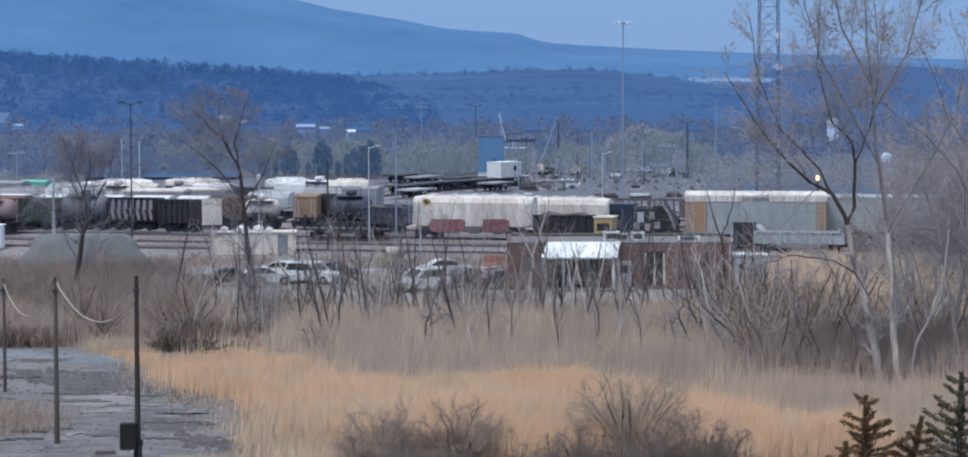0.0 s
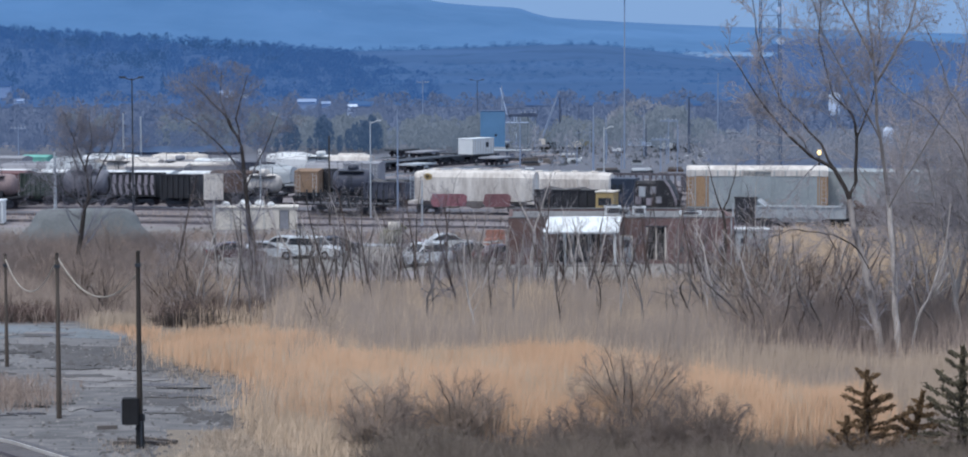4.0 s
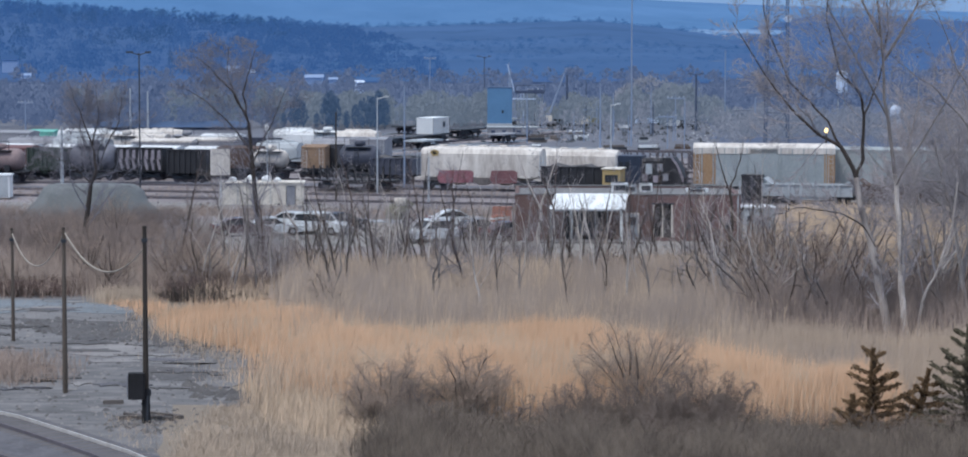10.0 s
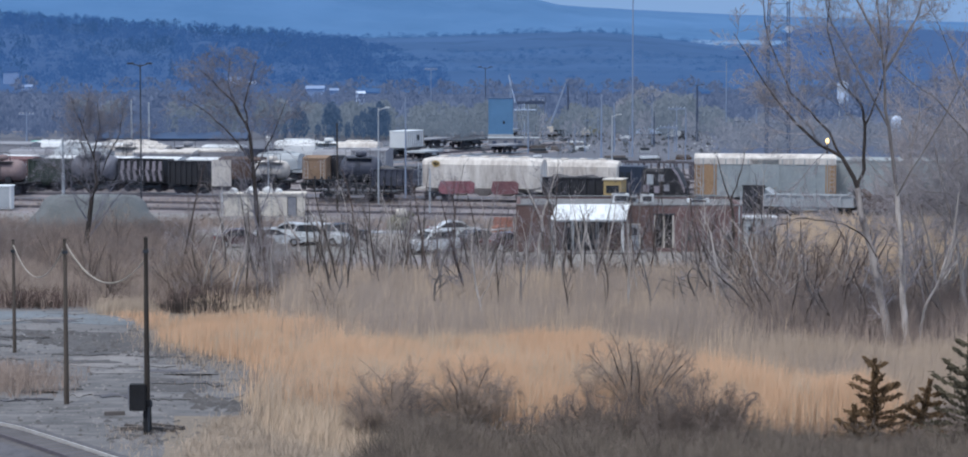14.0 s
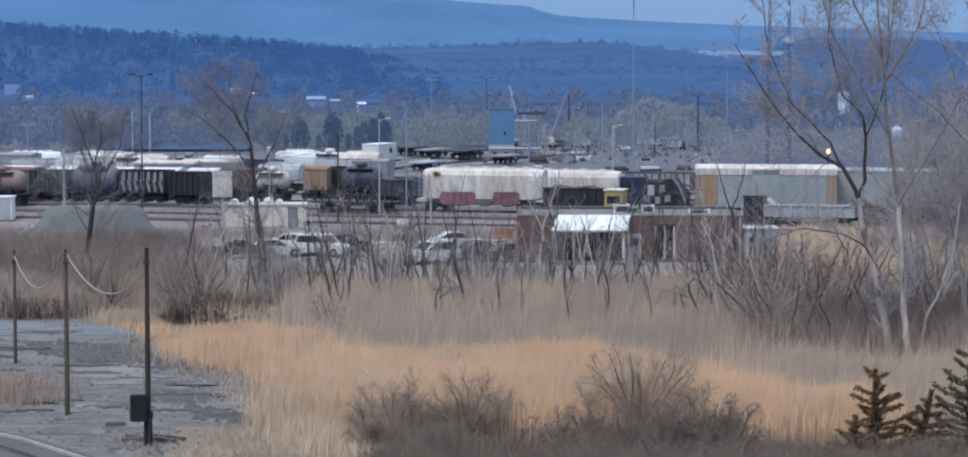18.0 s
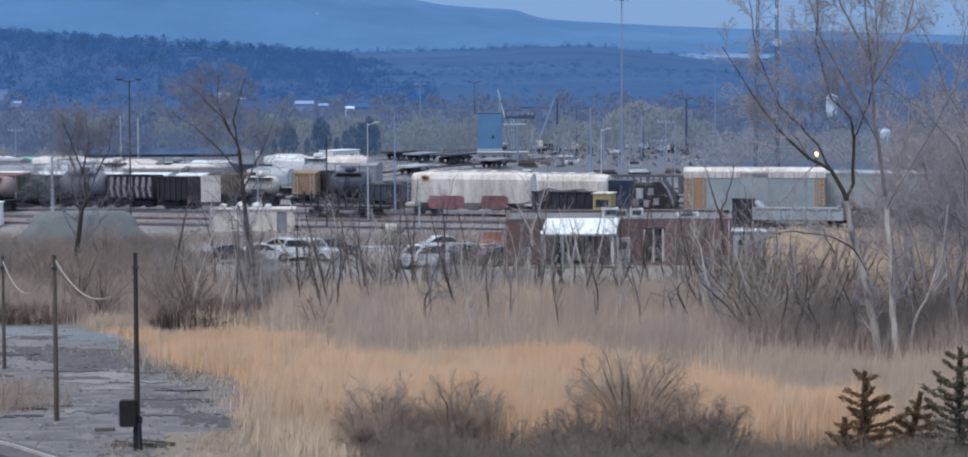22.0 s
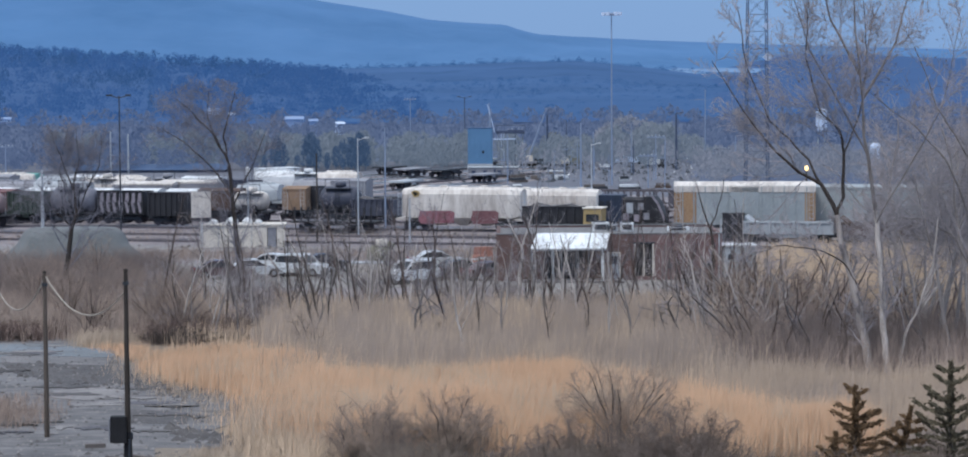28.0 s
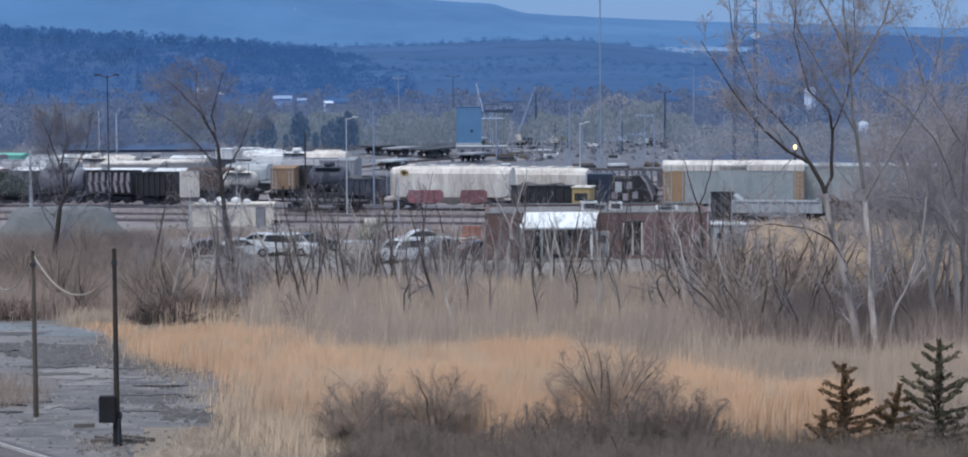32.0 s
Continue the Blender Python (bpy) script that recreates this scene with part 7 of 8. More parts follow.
big1 = path_tree(71, [([(0, 0, -5), (-10, 0, 50), (-20, 0, 100), (-25, 1, 122)], 0.24, 0.2),
                      ([(-25, 1, 122), (-33, 2, 160), (-45, 3, 200), (-57, 5, 262)], 0.2, 0.17),
                      ([(-57, 5, 262), (-83, 0, 312), (-120, -5, 332), (-160, -10, 368), (-210, -15, 430), (-262, -20, 512)], 0.13, 0.02),
                      ([(-83, 0, 312), (-103, 5, 352), (-133, 10, 385), (-165, 20, 415), (-200, 30, 500), (-215, 40, 600)], 0.075, 0.02),
                      ([(-57, 5, 262), (-46, 8, 290), (-45, 10, 362), (-53, 5, 398), (-85, 0, 430), (-110, -5, 520), (-105, -8, 640)], 0.115, 0.02),
                      ([(-45, 10, 362), (-20, 20, 420), (-5, 25, 500), (-12, 30, 620)], 0.055, 0.02),
                      ([(-25, 0, 150), (-45, -5, 182), (-77, -15, 202), (-110, -20, 210), (-160, -25, 214), (-205, -30, 196)], 0.055, 0.02)], TWIGGY, BARK_DARK, TWIG, 0.0329, 0.014)
for n, me in big1[:2]:
    me.materials[0] = BARK_MID
bare_tree("bare_tree", post(156.1, 139.2, 0.0), big1, "large dark bare tree with forked leaning limbs")
big2 = path_tree(72, [([(0, 0, -5), (-4, 0, 60), (-7, 0, 120), (-13, 0, 200), (-20, 0, 270)], 0.2, 0.12),
                      ([(-20, 0, 270), (-32, 4, 360), (-40, 8, 450), (-52, 12, 560), (-58, 14, 690)], 0.11, 0.03),
                      ([(-32, 4, 360), (-72, -10, 430), (-130, -20, 530), (-168, -30, 650)], 0.055, 0.02),
                      ([(-40, 8, 450), (15, 20, 540), (52, 30, 680)], 0.09, 0.02), ([(-45, 10, 490), (-90, 30, 580), (-110, 40, 690)], 0.08, 0.02),
                      ([(-18, 0, 250), (38, -10, 350), (85, -20, 440), (112, -30, 580)], 0.045, 0.015)], TWIGGY, BARK_PALE, TWIG, 0.0329, 0.014)
for n, me in big2[1:]:
    if n == "limb":
        me.materials[0] = BARK
tb = bare_tree("bare_tree", post(162.0, 138.6, 0.0), big2, "tall pale-barked bare tree beside a dark one")
catkins(tb, 5, 420, -5.5, 3.5, 14, 22)
big3 = path_tree(73, [([(0, 0, -5), (4, 0, 40), (11, 0, 70), (26, 0, 97), (44, 0, 150), (54, 0, 182), (62, 0, 255)], 0.105, 0.03), ([(26, 0, 97), (52, 10, 140), (64, 10, 190)], 0.06, 0.02)], SPARSE, BARK_PALE, TWIG)
bare_tree("bare_sapling", post(166.8, 139.5, 0.0), big3, "slender curved pale sapling at the trees' foot")
over = path_tree(80, [([(0, 0, -5), (-6, 0, 120), (-16, 0, 230), (-10, 5, 330), (6, 8, 460), (0, 8, 620)], 0.16, 0.03),
                      ([(-16, 0, 230), (-40, -4, 300), (-62, -8, 345), (-108, -10, 396), (-150, -14, 424), (-205, -16, 470)], 0.065, 0.015),
                      ([(-10, 5, 330), (-44, 8, 385), (-74, 10, 430), (-94, 12, 490), (-132, 14, 570)], 0.06, 0.015),
                      ([(-8, 0, 150), (-42, 6, 215), (-88, 8, 246), (-132, 10, 250), (-170, 10, 236)], 0.05, 0.012)], SPARSE, BARK, TWIG, 0.0333, 0.012)
bare_tree("bare_tree", post(198.5, 141.0, 0.0), over, "grey-brown bare tree with long arching limbs")
CROWN = [(13, 0.5, 46, 0.14, 0.03, 0.32), (10, 0.55, 44, 0.15, 0.03, 0.1), (8, 0.55, 40, 0.15, 0.03, 0.1)]
right_crown = tree_meshes(74, [(0, 0, 0.02, 0, 13.5, 0.2), (0.8, 0.5, 0.2, 0, 11, 0.15), (-0.6, 0.6, -0.15, 0.1, 10, 0.12)], CROWN, BARK_MID, TWIG, 7, 0.014, 0.09)
bare_tree("bare_tree", post(181.7, 147.0, 0.0), right_crown, "twiggy grey-brown bare tree with a dense crown")
bare_tree("bare_tree", post(203.6, 150.0, 0.0, 80), [(n, me) for n, me in right_crown], "twiggy grey-brown bare tree with a dense crown")
bare_tree("bare_tree", post(170.1, 168.0, 0.0, 200), [(n, me) for n, me in right_crown], "twiggy grey-brown bare tree with a dense crown")

bare_tree("bare_tree", post(194.1, 143.0, 0.0, 140), [(n, me) for n, me in right_crown], "twiggy grey-brown bare tree with a dense crown")
for x, d, rz in ((175.1, 158.0, 40), (198.9, 162.0, 310)):
    o = bare_tree("bare_tree", post(x, d, 0.0, rz), [(n, me) for n, me in right_crown], "twiggy grey-brown bare tree with a dense crown")
    o.scale = (0.9, 0.9, 0.9)
leftcrown = path_tree(75, [([(0, 0, -8), (-4, 0, 60), (-11, 0, 130), (-17, 0, 196)], 0.22, 0.13), ([(-17, 0, 196), (-42, 5, 245), (-78, 10, 282), (-100, 12, 300)], 0.1, 0.02), ([(-17, 0, 196), (-25, -8, 240), (-12, -12, 285), (-5, -10, 310)], 0.09, 0.02),
                           ([(-13, 0, 150), (-50, 10, 196), (-84, 10, 228), (-120, 10, 250)], 0.08, 0.02), ([(-11, 0, 130), (18, 5, 190), (42, 5, 250)], 0.07, 0.02), ([(-30, 2, 222), (-52, 20, 270), (-50, 25, 315)], 0.07, 0.02)], FINE, BARK_DARK, TWIG_GREY, 0.0473, 0.011)
bare_tree("bare_tree", post(-86.4, 196.0, 0.0), leftcrown, "bare tree with a fuzzy spreading crown at the car park")
left2 = path_tree(76, [([(0, 0, -8), (11, 0, 50), (18, 0, 104), (27, 0, 124), (21, 0, 165)], 0.22, 0.11), ([(21, 0, 165), (6, 4, 200), (-12, 6, 250)], 0.07, 0.02), ([(21, 0, 165), (32, -5, 205), (28, -6, 255)], 0.07, 0.02), ([(27, 0, 124), (46, 6, 170), (62, 6, 200), (66, 6, 240)], 0.06, 0.02),
                       ([(18, 0, 104), (-4, -8, 128), (-34, -10, 146), (-58, -10, 150)], 0.06, 0.02), ([(8, 0, 165), (0, 5, 190), (14, 8, 260)], 0.05, 0.02)], FINE, BARK_DARK, TWIG_GREY, 0.0473, 0.011)
bare_tree("bare_tree", post(-155.5, 192.0, 0.0), left2, "slim bare tree before the stone heap")
fork = path_tree(77, [([(0, 0, -5), (4, 0, 60), (8, 0, 100)], 0.15, 0.1), ([(8, 0, 100), (-12, 0, 140), (-28, 0, 185)], 0.08, 0.02), ([(8, 0, 100), (20, 0, 140), (36, 4, 190)], 0.08, 0.02)], SPARSE, BARK_PALE, TWIG, 0.043)
bare_tree("bare_sapling", post(19.5, 176.0, 0.0), fork, "pale forked sapling before the office")
dark_fork = path_tree(79, [([(0, 0, -5), (4, 0, 50), (7, 0, 100), (2, 0, 145)], 0.14, 0.08), ([(2, 0, 145), (-12, 0, 185), (-24, 0, 225)], 0.06, 0.02), ([(2, 0, 145), (14, 0, 180), (24, 0, 225)], 0.06, 0.02), ([(6, 0, 85), (22, 0, 110), (30, 0, 150)], 0.045, 0.015)], SPARSE, BARK_DARK, TWIG_GREY, 0.0404)
bare_tree("bare_sapling", post(93.4, 171.0, 0.0), dark_fork, "dark crooked forked sapling beside the office")
lean1 = path_tree(78, [([(0, 0, -5), (-6, 0, 50), (-35, 0, 100), (-50, 0, 140)], 0.11, 0.03)], SPARSE, BARK_PALE, TWIG, 0.045)
bare_tree("bare_sapling", post(-59.1, 182.0, 0.0), lean1, "pale leaning sapling before parked cars")
bare_tree("bare_sapling", post(-70.8, 184.0, 0.0, 20), [(n, me) for n, me in lean1], "pale leaning sapling before parked cars")

# saplings in the brush
kinds = [tree_meshes(80 + i, [(0, 0, 0.12 * math.sin(i * 2.1), 0.05, 5.0 + 0.6 * (i % 3), 0.085)], SPARSE, (BARK_DARK, BARK, BARK_PALE)[i % 3], TWIG_DARK if i % 2 else TWIG, 5, 0.008, 0.11) for i in range(7)]
rs = random.Random(12)
first = {}
for i in range(80):
    y9 = rs.uniform(425, 540)
    d = 71900 / (y9 - 40)
    b = rs.uniform(-116, 118)
    k = rs.randrange(7)
    s = rs.uniform(0.6, 1.15)
    m = post(b, d, 0.0, rs.uniform(0, 360))
    if k not in first:
        first[k] = bare_tree("bare_sapling", m, kinds[k], "thin dark leafless sapling in the brush", "sapling", "saplings in the brush")
    else:
        o = copy_thing(first[k], m)
        o.scale = (s, s, s)


def dome_shrub(seed, w, h, stems, twig, bark=BROWN_STEM, shoots=9, fine=7, spread=1.4, thick=0.03, shoot=SHOOT, full=0.7):
    """Rounded leafless shrub: stems bow outwards and fork into fine twigs that end on a ragged dome."""
    rng = random.Random(seed)
    main, mid, tips = ([], []), ([], []), ([], [])

    def rim(v, k):
        n = Vector((v.x / (w / 2), v.y / (w * 0.4), (v.z - 0.25 * h) / (0.75 * h))).length
        return v * (k / max(n, k)) if n > k else v
    for i in range(stems):
        a, tilt = rng.random() * math.tau, math.sqrt(rng.random()) * spread
        end = Vector((math.cos(a) * math.sin(tilt) * w / 2, math.sin(a) * math.sin(tilt) * w * 0.4, 0.25 * h + 0.75 * h * math.cos(tilt))) * rng.uniform(full, 0.97)
        p0 = Vector((rng.gauss(0, w * 0.05), rng.gauss(0, w * 0.05), -0.1))
        bow = Vector((end.x * 0.35, end.y * 0.35, end.z * 0.55)) + Vector((rng.gauss(0, 0.14), rng.gauss(0, 0.14), 0))
        pts = [p0 * (1 - u) ** 2 + bow * (2 * u * (1 - u)) + end * u * u + Vector((rng.gauss(0, 0.045), rng.gauss(0, 0.045), 0)) for u in (0, 0.17, 0.33, 0.5, 0.67, 0.83, 1.0)]
        tube(main, pts, thick * rng.choice((0.5, 0.7, 1.5)), 0.006, 5)
        for c in range(shoots):
            s0 = 1.6 + 4.3 * (c + rng.random()) / shoots
            k = min(int(s0), 5)
            p = pts[k].lerp(pts[k + 1], s0 - k)
            way = ((pts[k + 1] - pts[k]).normalized() + Vector((rng.gauss(0, 0.6), rng.gauss(0, 0.6), rng.gauss(0.05, 0.45)))).normalized()
            q = [rim(v, 1.0) for v in limb(rng, p, way, h * rng.uniform(0.12, 0.3), 3, 0.2, 0.02)]
            tube(mid, q, 0.009, 0.005, 3)
            for _ in range(fine):
                j = rng.randrange(3)
                p2 = q[j].lerp(q[j + 1], rng.random())
                w2 = ((q[j + 1] - q[j]) * 2 + Vector((rng.gauss(0, 0.3), rng.gauss(0, 0.3), rng.gauss(0.0, 0.25)))).normalized()
                tube(tips, [rim(v, 1.05) for v in limb(rng, p2, w2, h * rng.uniform(0.05, 0.14), 2, 0.25, 0.0)], 0.0055, 0.003, 3)
    return [(n, raw_mesh(n, v, f, m)) for n, (v, f), m in zip(("stemwork", "branchwork", "twig_haze"), (main, mid, tips), (bark, shoot, twig))]


sh_round = dome_shrub(91, 4.6, 4.0, 22, TWIG_BROWN, BARK_DARK, 13, 18, 1.5, 0.045, full=0.6)
sh_tall = dome_shrub(97, 4.4, 4.1, 19, TWIG_BROWN, BARK_DARK, 13, 18, 1.35, 0.045, full=0.6)
sh_fan = dome_shrub(92, 6.4, 4.8, 34, TWIG_BROWN, BARK_DARK, shoots=11, fine=10, spread=1.3, thick=0.055, full=0.82)
sh_dark = dome_shrub(98, 4.2, 3.3, 34, TWIG_DARK, BARK_DARK, 12, 13, 1.4)
sh3 = dome_shrub(93, 5.2, 2.2, 22, TWIG_DARK, shoots=10, fine=9)
sh5 = dome_shrub(95, 5.0, 2.2, 24, BARK_DARK, BARK_DARK, shoot=BARK_DARK)
sh4 = tree_meshes(94, [(0, 0, -0.25, 0, 3.1, 0.07), (0.1, 0, 0.3, 0, 2.9, 0.06), (0, 0.1, 0.02, 0, 3.3, 0.06)], [(9, 0.45, 40, 0.14, 0.05, 0.3), (7, 0.5, 40, 0.15, 0.05, 0.1)], BROWN_STEM, TWIG_DARK, 5, 0.01, 0.1)
clumps = [dome_shrub(196 + i, 3.0, 1.7 + 0.3 * i, 11, (TWIG_DARK, TWIG_BROWN, BARK_DARK)[i], BROWN_STEM, 7, 5) for i in range(3)]
first = {}
for i in range(84):
    y9 = rs.uniform(424, 545)
    x9 = rs.uniform(300, 1560) if y9 > 490 else rs.uniform(-20, 1560)
    k = rs.randrange(3)
    m = post((x9 - 784) / 4.23, 71900 / (y9 - 40), 0.0, rs.uniform(0, 360))
    if k not in first:
        first[k] = bare_tree("brush_clump", m, clumps[k], "low tangled brown brush clump among dead stalks", "shrub", "brush clumps")
    else:
        o = copy_thing(first[k], m)
        s = rs.uniform(0.6, 1.25)
        o.scale = (s * rs.uniform(0.9, 1.5), s, s * rs.uniform(0.7, 1.1))

ROUND, LOW, BRAMBLE = "rounded brown leafless shrub before the reeds", "low dark tangled shrub in the undergrowth", "dark bramble clump at the lot's edge"
for x, y, me, lb, rz, s in ((628, 705, sh_round, ROUND, 0, 1.0), (602, 716, sh_round, ROUND, 200, 0.8), (668, 722, sh_dark, LOW, 40, 0.75), (752, 704, sh_tall, "tall-stemmed brown shrub before the reeds", 140, 1.0), (790, 700, sh_round, ROUND, 90, 0.85),
                            (1035, 694, sh_fan, "large fan-shaped leafless shrub before the reeds", 30, 1.0), (1068, 702, sh_fan, "leafless shrub behind a dense dark one", 150, 0.62), (1130, 735, sh_dark, "dense dark leafless shrub", 200, 1.05), (1185, 732, sh_dark, "dense dark leafless shrub", 60, 0.9),
                            (950, 728, sh_dark, "dense dark leafless shrub", 250, 0.85), (1010, 735, sh_dark, LOW, 120, 0.8), (905, 738, sh_dark, LOW, 300, 0.75), (845, 735, sh3, LOW, 10, 1.0), (1072, 740, sh_dark, LOW, 330, 0.85),
                            (700, 750, sh3, LOW, 0, 1.0), (790, 750, sh3, LOW, 70, 1.0), (930, 760, sh3, LOW, 130, 1.0), (1060, 765, sh3, LOW, 190, 1.1), (1180, 762, sh3, LOW, 250, 1.1), (1300, 762, sh3, LOW, 310, 1.0), (1540, 755, sh3, LOW, 20, 1.2),
                            (1450, 762, sh3, LOW, 100, 1.0), (1380, 755, sh3, LOW, 220, 0.9), (640, 765, sh3, LOW, 160, 0.8), (285, 500, sh5, BRAMBLE, 200, 0.7), (340, 505, sh5, BRAMBLE, 0, 0.8), (315, 502, sh5, BRAMBLE, 90, 0.7), (380, 492, sh5, BRAMBLE, 30, 0.6),
                            (20, 493, sh5, BRAMBLE, 150, 0.4), (60, 493, sh5, BRAMBLE, 40, 0.4), (532, 541, sh4, "small dark upright shrub at the reeds' edge", 0, 1.0), (548, 538, sh4, "small dark upright shrub at the reeds' edge", 100, 0.7), (1240, 545, sh4, "tangled shrub under bare trees", 0, 1.2)):
    d = 71900 / (y - 40)
    o = bare_tree("bare_shrub", post((x - 784) / 4.23, d, 0.0, rz), me, lb, "shrub", "bare shrubs")
    o.scale = (s, s, s)
for i in range(34):
    d = rs.uniform(96, 102)
    o = bare_tree("bare_shrub", post(rs.uniform(-38, 190), d, 0.0, rs.uniform(0, 360)), (sh_dark, sh5, sh3)[i % 3], LOW, "shrub", "bare shrubs")
    s = rs.uniform(0.35, 0.6)
    o.scale = (s * rs.uniform(1.0, 1.5), s, s)

tall = [tree_meshes(180 + i, [(0, 0, 0.10 * math.sin(i * 2.7), 0.05, 7.0 + 0.9 * (i % 3), 0.08)], [(13, 0.3, 42, 0.12, 0.06, 0.2), (7, 0.5, 40, 0.14, 0.05, 0.15)], (BARK_DARK, BARK, BROWN_STEM, BARK, BARK_PALE, BARK_DARK)[i], TWIG_DARK if i % 3 == 0 else TWIG, 5, 0.008, 0.1) for i in range(6)]
first = {}
for i in range(80):
    d = rs.uniform(160, 187)
    b = rs.choice((rs.uniform(-60, 60), rs.uniform(55, 112), rs.uniform(-125, 0)))
    k = rs.randrange(6)
    s = rs.uniform(0.6, 1.05)
    m = post(b, d, 0.0, rs.uniform(0, 360))
    if k not in first:
        first[k] = bare_tree("tall_sapling", m, tall[k], "tall thin leafless sapling before the yard", "sapling", "tall saplings")
    else:
        o = copy_thing(first[k], m)
        o.scale = (s, s, s)

crooked = [tree_meshes(380 + i, [(0, 0, 0.2 * math.sin(i * 2.9 + 1), 0.05, 5.6 + 0.8 * i, 0.12)], [(9, 0.42, 46, 0.16, 0.04, 0.28), (7, 0.5, 44, 0.16, 0.04, 0.15), (4, 0.5, 40, 0.15, 0.04, 0.1)], (BARK_DARK, BARK, BROWN_STEM, BROWN_STEM)[i], TWIG_GREY, 6, 0.009, 0.15) for i in range(4)]
first = {}
STANDING = ((690, 442), (702, 522), (737, 436), (753, 502), (766, 452), (832, 446), (905, 468), (934, 466), (1022, 462), (1076, 448), (432, 466), (500, 436), (560, 440), (612, 446), (650, 436), (790, 448))
for i in range(24):
    b, d = rs.uniform(-100, 105), rs.uniform(172, 188)
    if i < len(STANDING):
        b, d = (STANDING[i][0] - 784) / 4.23, 71900 / (STANDING[i][1] - 40)
    k = i % 4
    m = post(b, d, 0.0, rs.uniform(0, 360))
    if k not in first:
        first[k] = bare_tree("crooked_tree", m, crooked[k], "crooked young bare tree before the car park", "tree", "crooked young trees")
    else:
        o = copy_thing(first[k], m)
        s = rs.uniform(0.65, 1.05)
        o.scale = (s, s, s)

haze = [dome_shrub(396 + i, 5.0 + i, 3.4 + 0.7 * i, 15, (TWIG, TWIG, TWIG_BROWN)[i], (BROWN_STEM, BARK, BROWN_STEM)[i], 8, 7, 1.2, 0.036) for i in range(3)]
first = {}
for i in range(48):
    d = rs.uniform(160, 190)
    b = rs.uniform(-190, -110) if i % 4 == 0 else rs.choice((rs.uniform(-125, 15), rs.uniform(-125, 15), rs.uniform(15, 110)))
    k = rs.randrange(3)
    m = post(b, d, 0.0, rs.uniform(0, 360))
    s = rs.uniform(0.6, 1.1)
    if k not in first:
        first[k] = bare_tree("twiggy_shrub", m, haze[k], "grey-brown twiggy leafless shrub before the yard", "shrub", "twiggy shrubs")
    else:
        o = copy_thing(first[k], m)
        o.scale = (s, s, s * rs.uniform(0.8, 1.15))
for i in range(8):
    k = rs.randrange(3)
    o = copy_thing(first[k], post(rs.uniform(100, 150), rs.uniform(144, 172), 0.0, rs.uniform(0, 360)))
    s = rs.uniform(0.55, 1.0)
    o.scale = (s, s, s)

for i in range(20):
    o = copy_thing(first[0], post(rs.uniform(97, 134), rs.uniform(141.5, 151), 0.0, rs.uniform(0, 360)))
    s = rs.uniform(0.5, 0.8)
    o.scale = (s, s, s)

leaning = [tree_meshes(280 + i, [(0, 0, 0.45 * math.sin(i * 1.7 + 0.6), 0.05, 4.2 + 0.9 * (i % 3), 0.1), (0.5, 0.2, -0.45 * math.cos(i * 2.3), 0.0, 3.4, 0.075)], [(6, 0.34, 38, 0.16, 0.02, 0.3), (5, 0.5, 42, 0.16, 0.02, 0.12)], (BROWN_STEM, BARK, BARK_PALE, BROWN_STEM, BARK, BARK_MID)[i], TWIG_BROWN if i % 2 else TWIG, 5, 0.016, 0.12) for i in range(6)]
first = {}
for i in range(120):
    d = rs.uniform(143, 176)
    b = rs.uniform(86, 196)
    if b > 148 and rs.random() < 0.5:
        continue
    k = rs.choice((0, 0, 1, 1, 3, 3, 4, 4, 2, 5))
    s = rs.uniform(0.75, 1.3)
    m = post(b, d, 0.0, rs.choice((0, 180)) + rs.uniform(-35, 35))
    if k not in first:
        first[k] = bare_tree("leaning_sapling", m, leaning[k], "tangled leaning leafless saplings under tall trees", "sapling", "leaning saplings")
    else:
        o = copy_thing(first[k], m)
        o.scale = (s, s, s)

blades("golden_bank_reeds", [(27.0, 170.0), (38.0, 170.0), (44.0, 200.0), (31.5, 200.0)], 26000, 2.1, 0.25, 0.02, 0.15, REED_PALE, 71, "golden dry reeds on the bank behind trees", "reeds", 1.0, 0.5)
# dense thickets
blades("dark_thicket", [(-4.4, 100.9), (-2.1, 103.8), (2.9, 103.2), (5.5, 105.9), (10.5, 105.9), (13.2, 101.3), (22.5, 102.8), (19.8, 90.3), (-4.0, 90.3)], 60000, 1.35, 0.35, 0.010, 0.35, THICKET, 61, "dark tangled undergrowth along the bank", "undergrowth", 0.5, 0.9)
blades("tree_foot_thicket", [(13.0, 137.8), (19.6, 133.9), (28.9, 132.7), (31.9, 146.3), (23.8, 152.6), (27.5, 179.5), (19.4, 179.5)], 9500, 1.9, 0.4, 0.012, 0.3, BRUSH, 62, "grey-brown tangled thicket under bare trees", "undergrowth", 1.2, 0.5)
blades("underwood", [(12.9, 139.0), (29.0, 139.4), (30.5, 152.0), (14.4, 152.0)], 17000, 2.1, 0.45, 0.010, 0.3, UNDERWOOD, 73, "dark purple-grey underwood at the trees' foot", "undergrowth", 1.6, 0.5, thin=0.12)
blades("bramble_strip", [(-19.6, 157.0), (-13.6, 157.5), (-13.8, 163.0), (-19.8, 163.0)], 6500, 1.0, 0.45, 0.012, 0.45, BRAMBLE_RED, 74, "dark red-brown bramble strip along the lot", "brambles", 0.8, 0.8, thin=0.2)
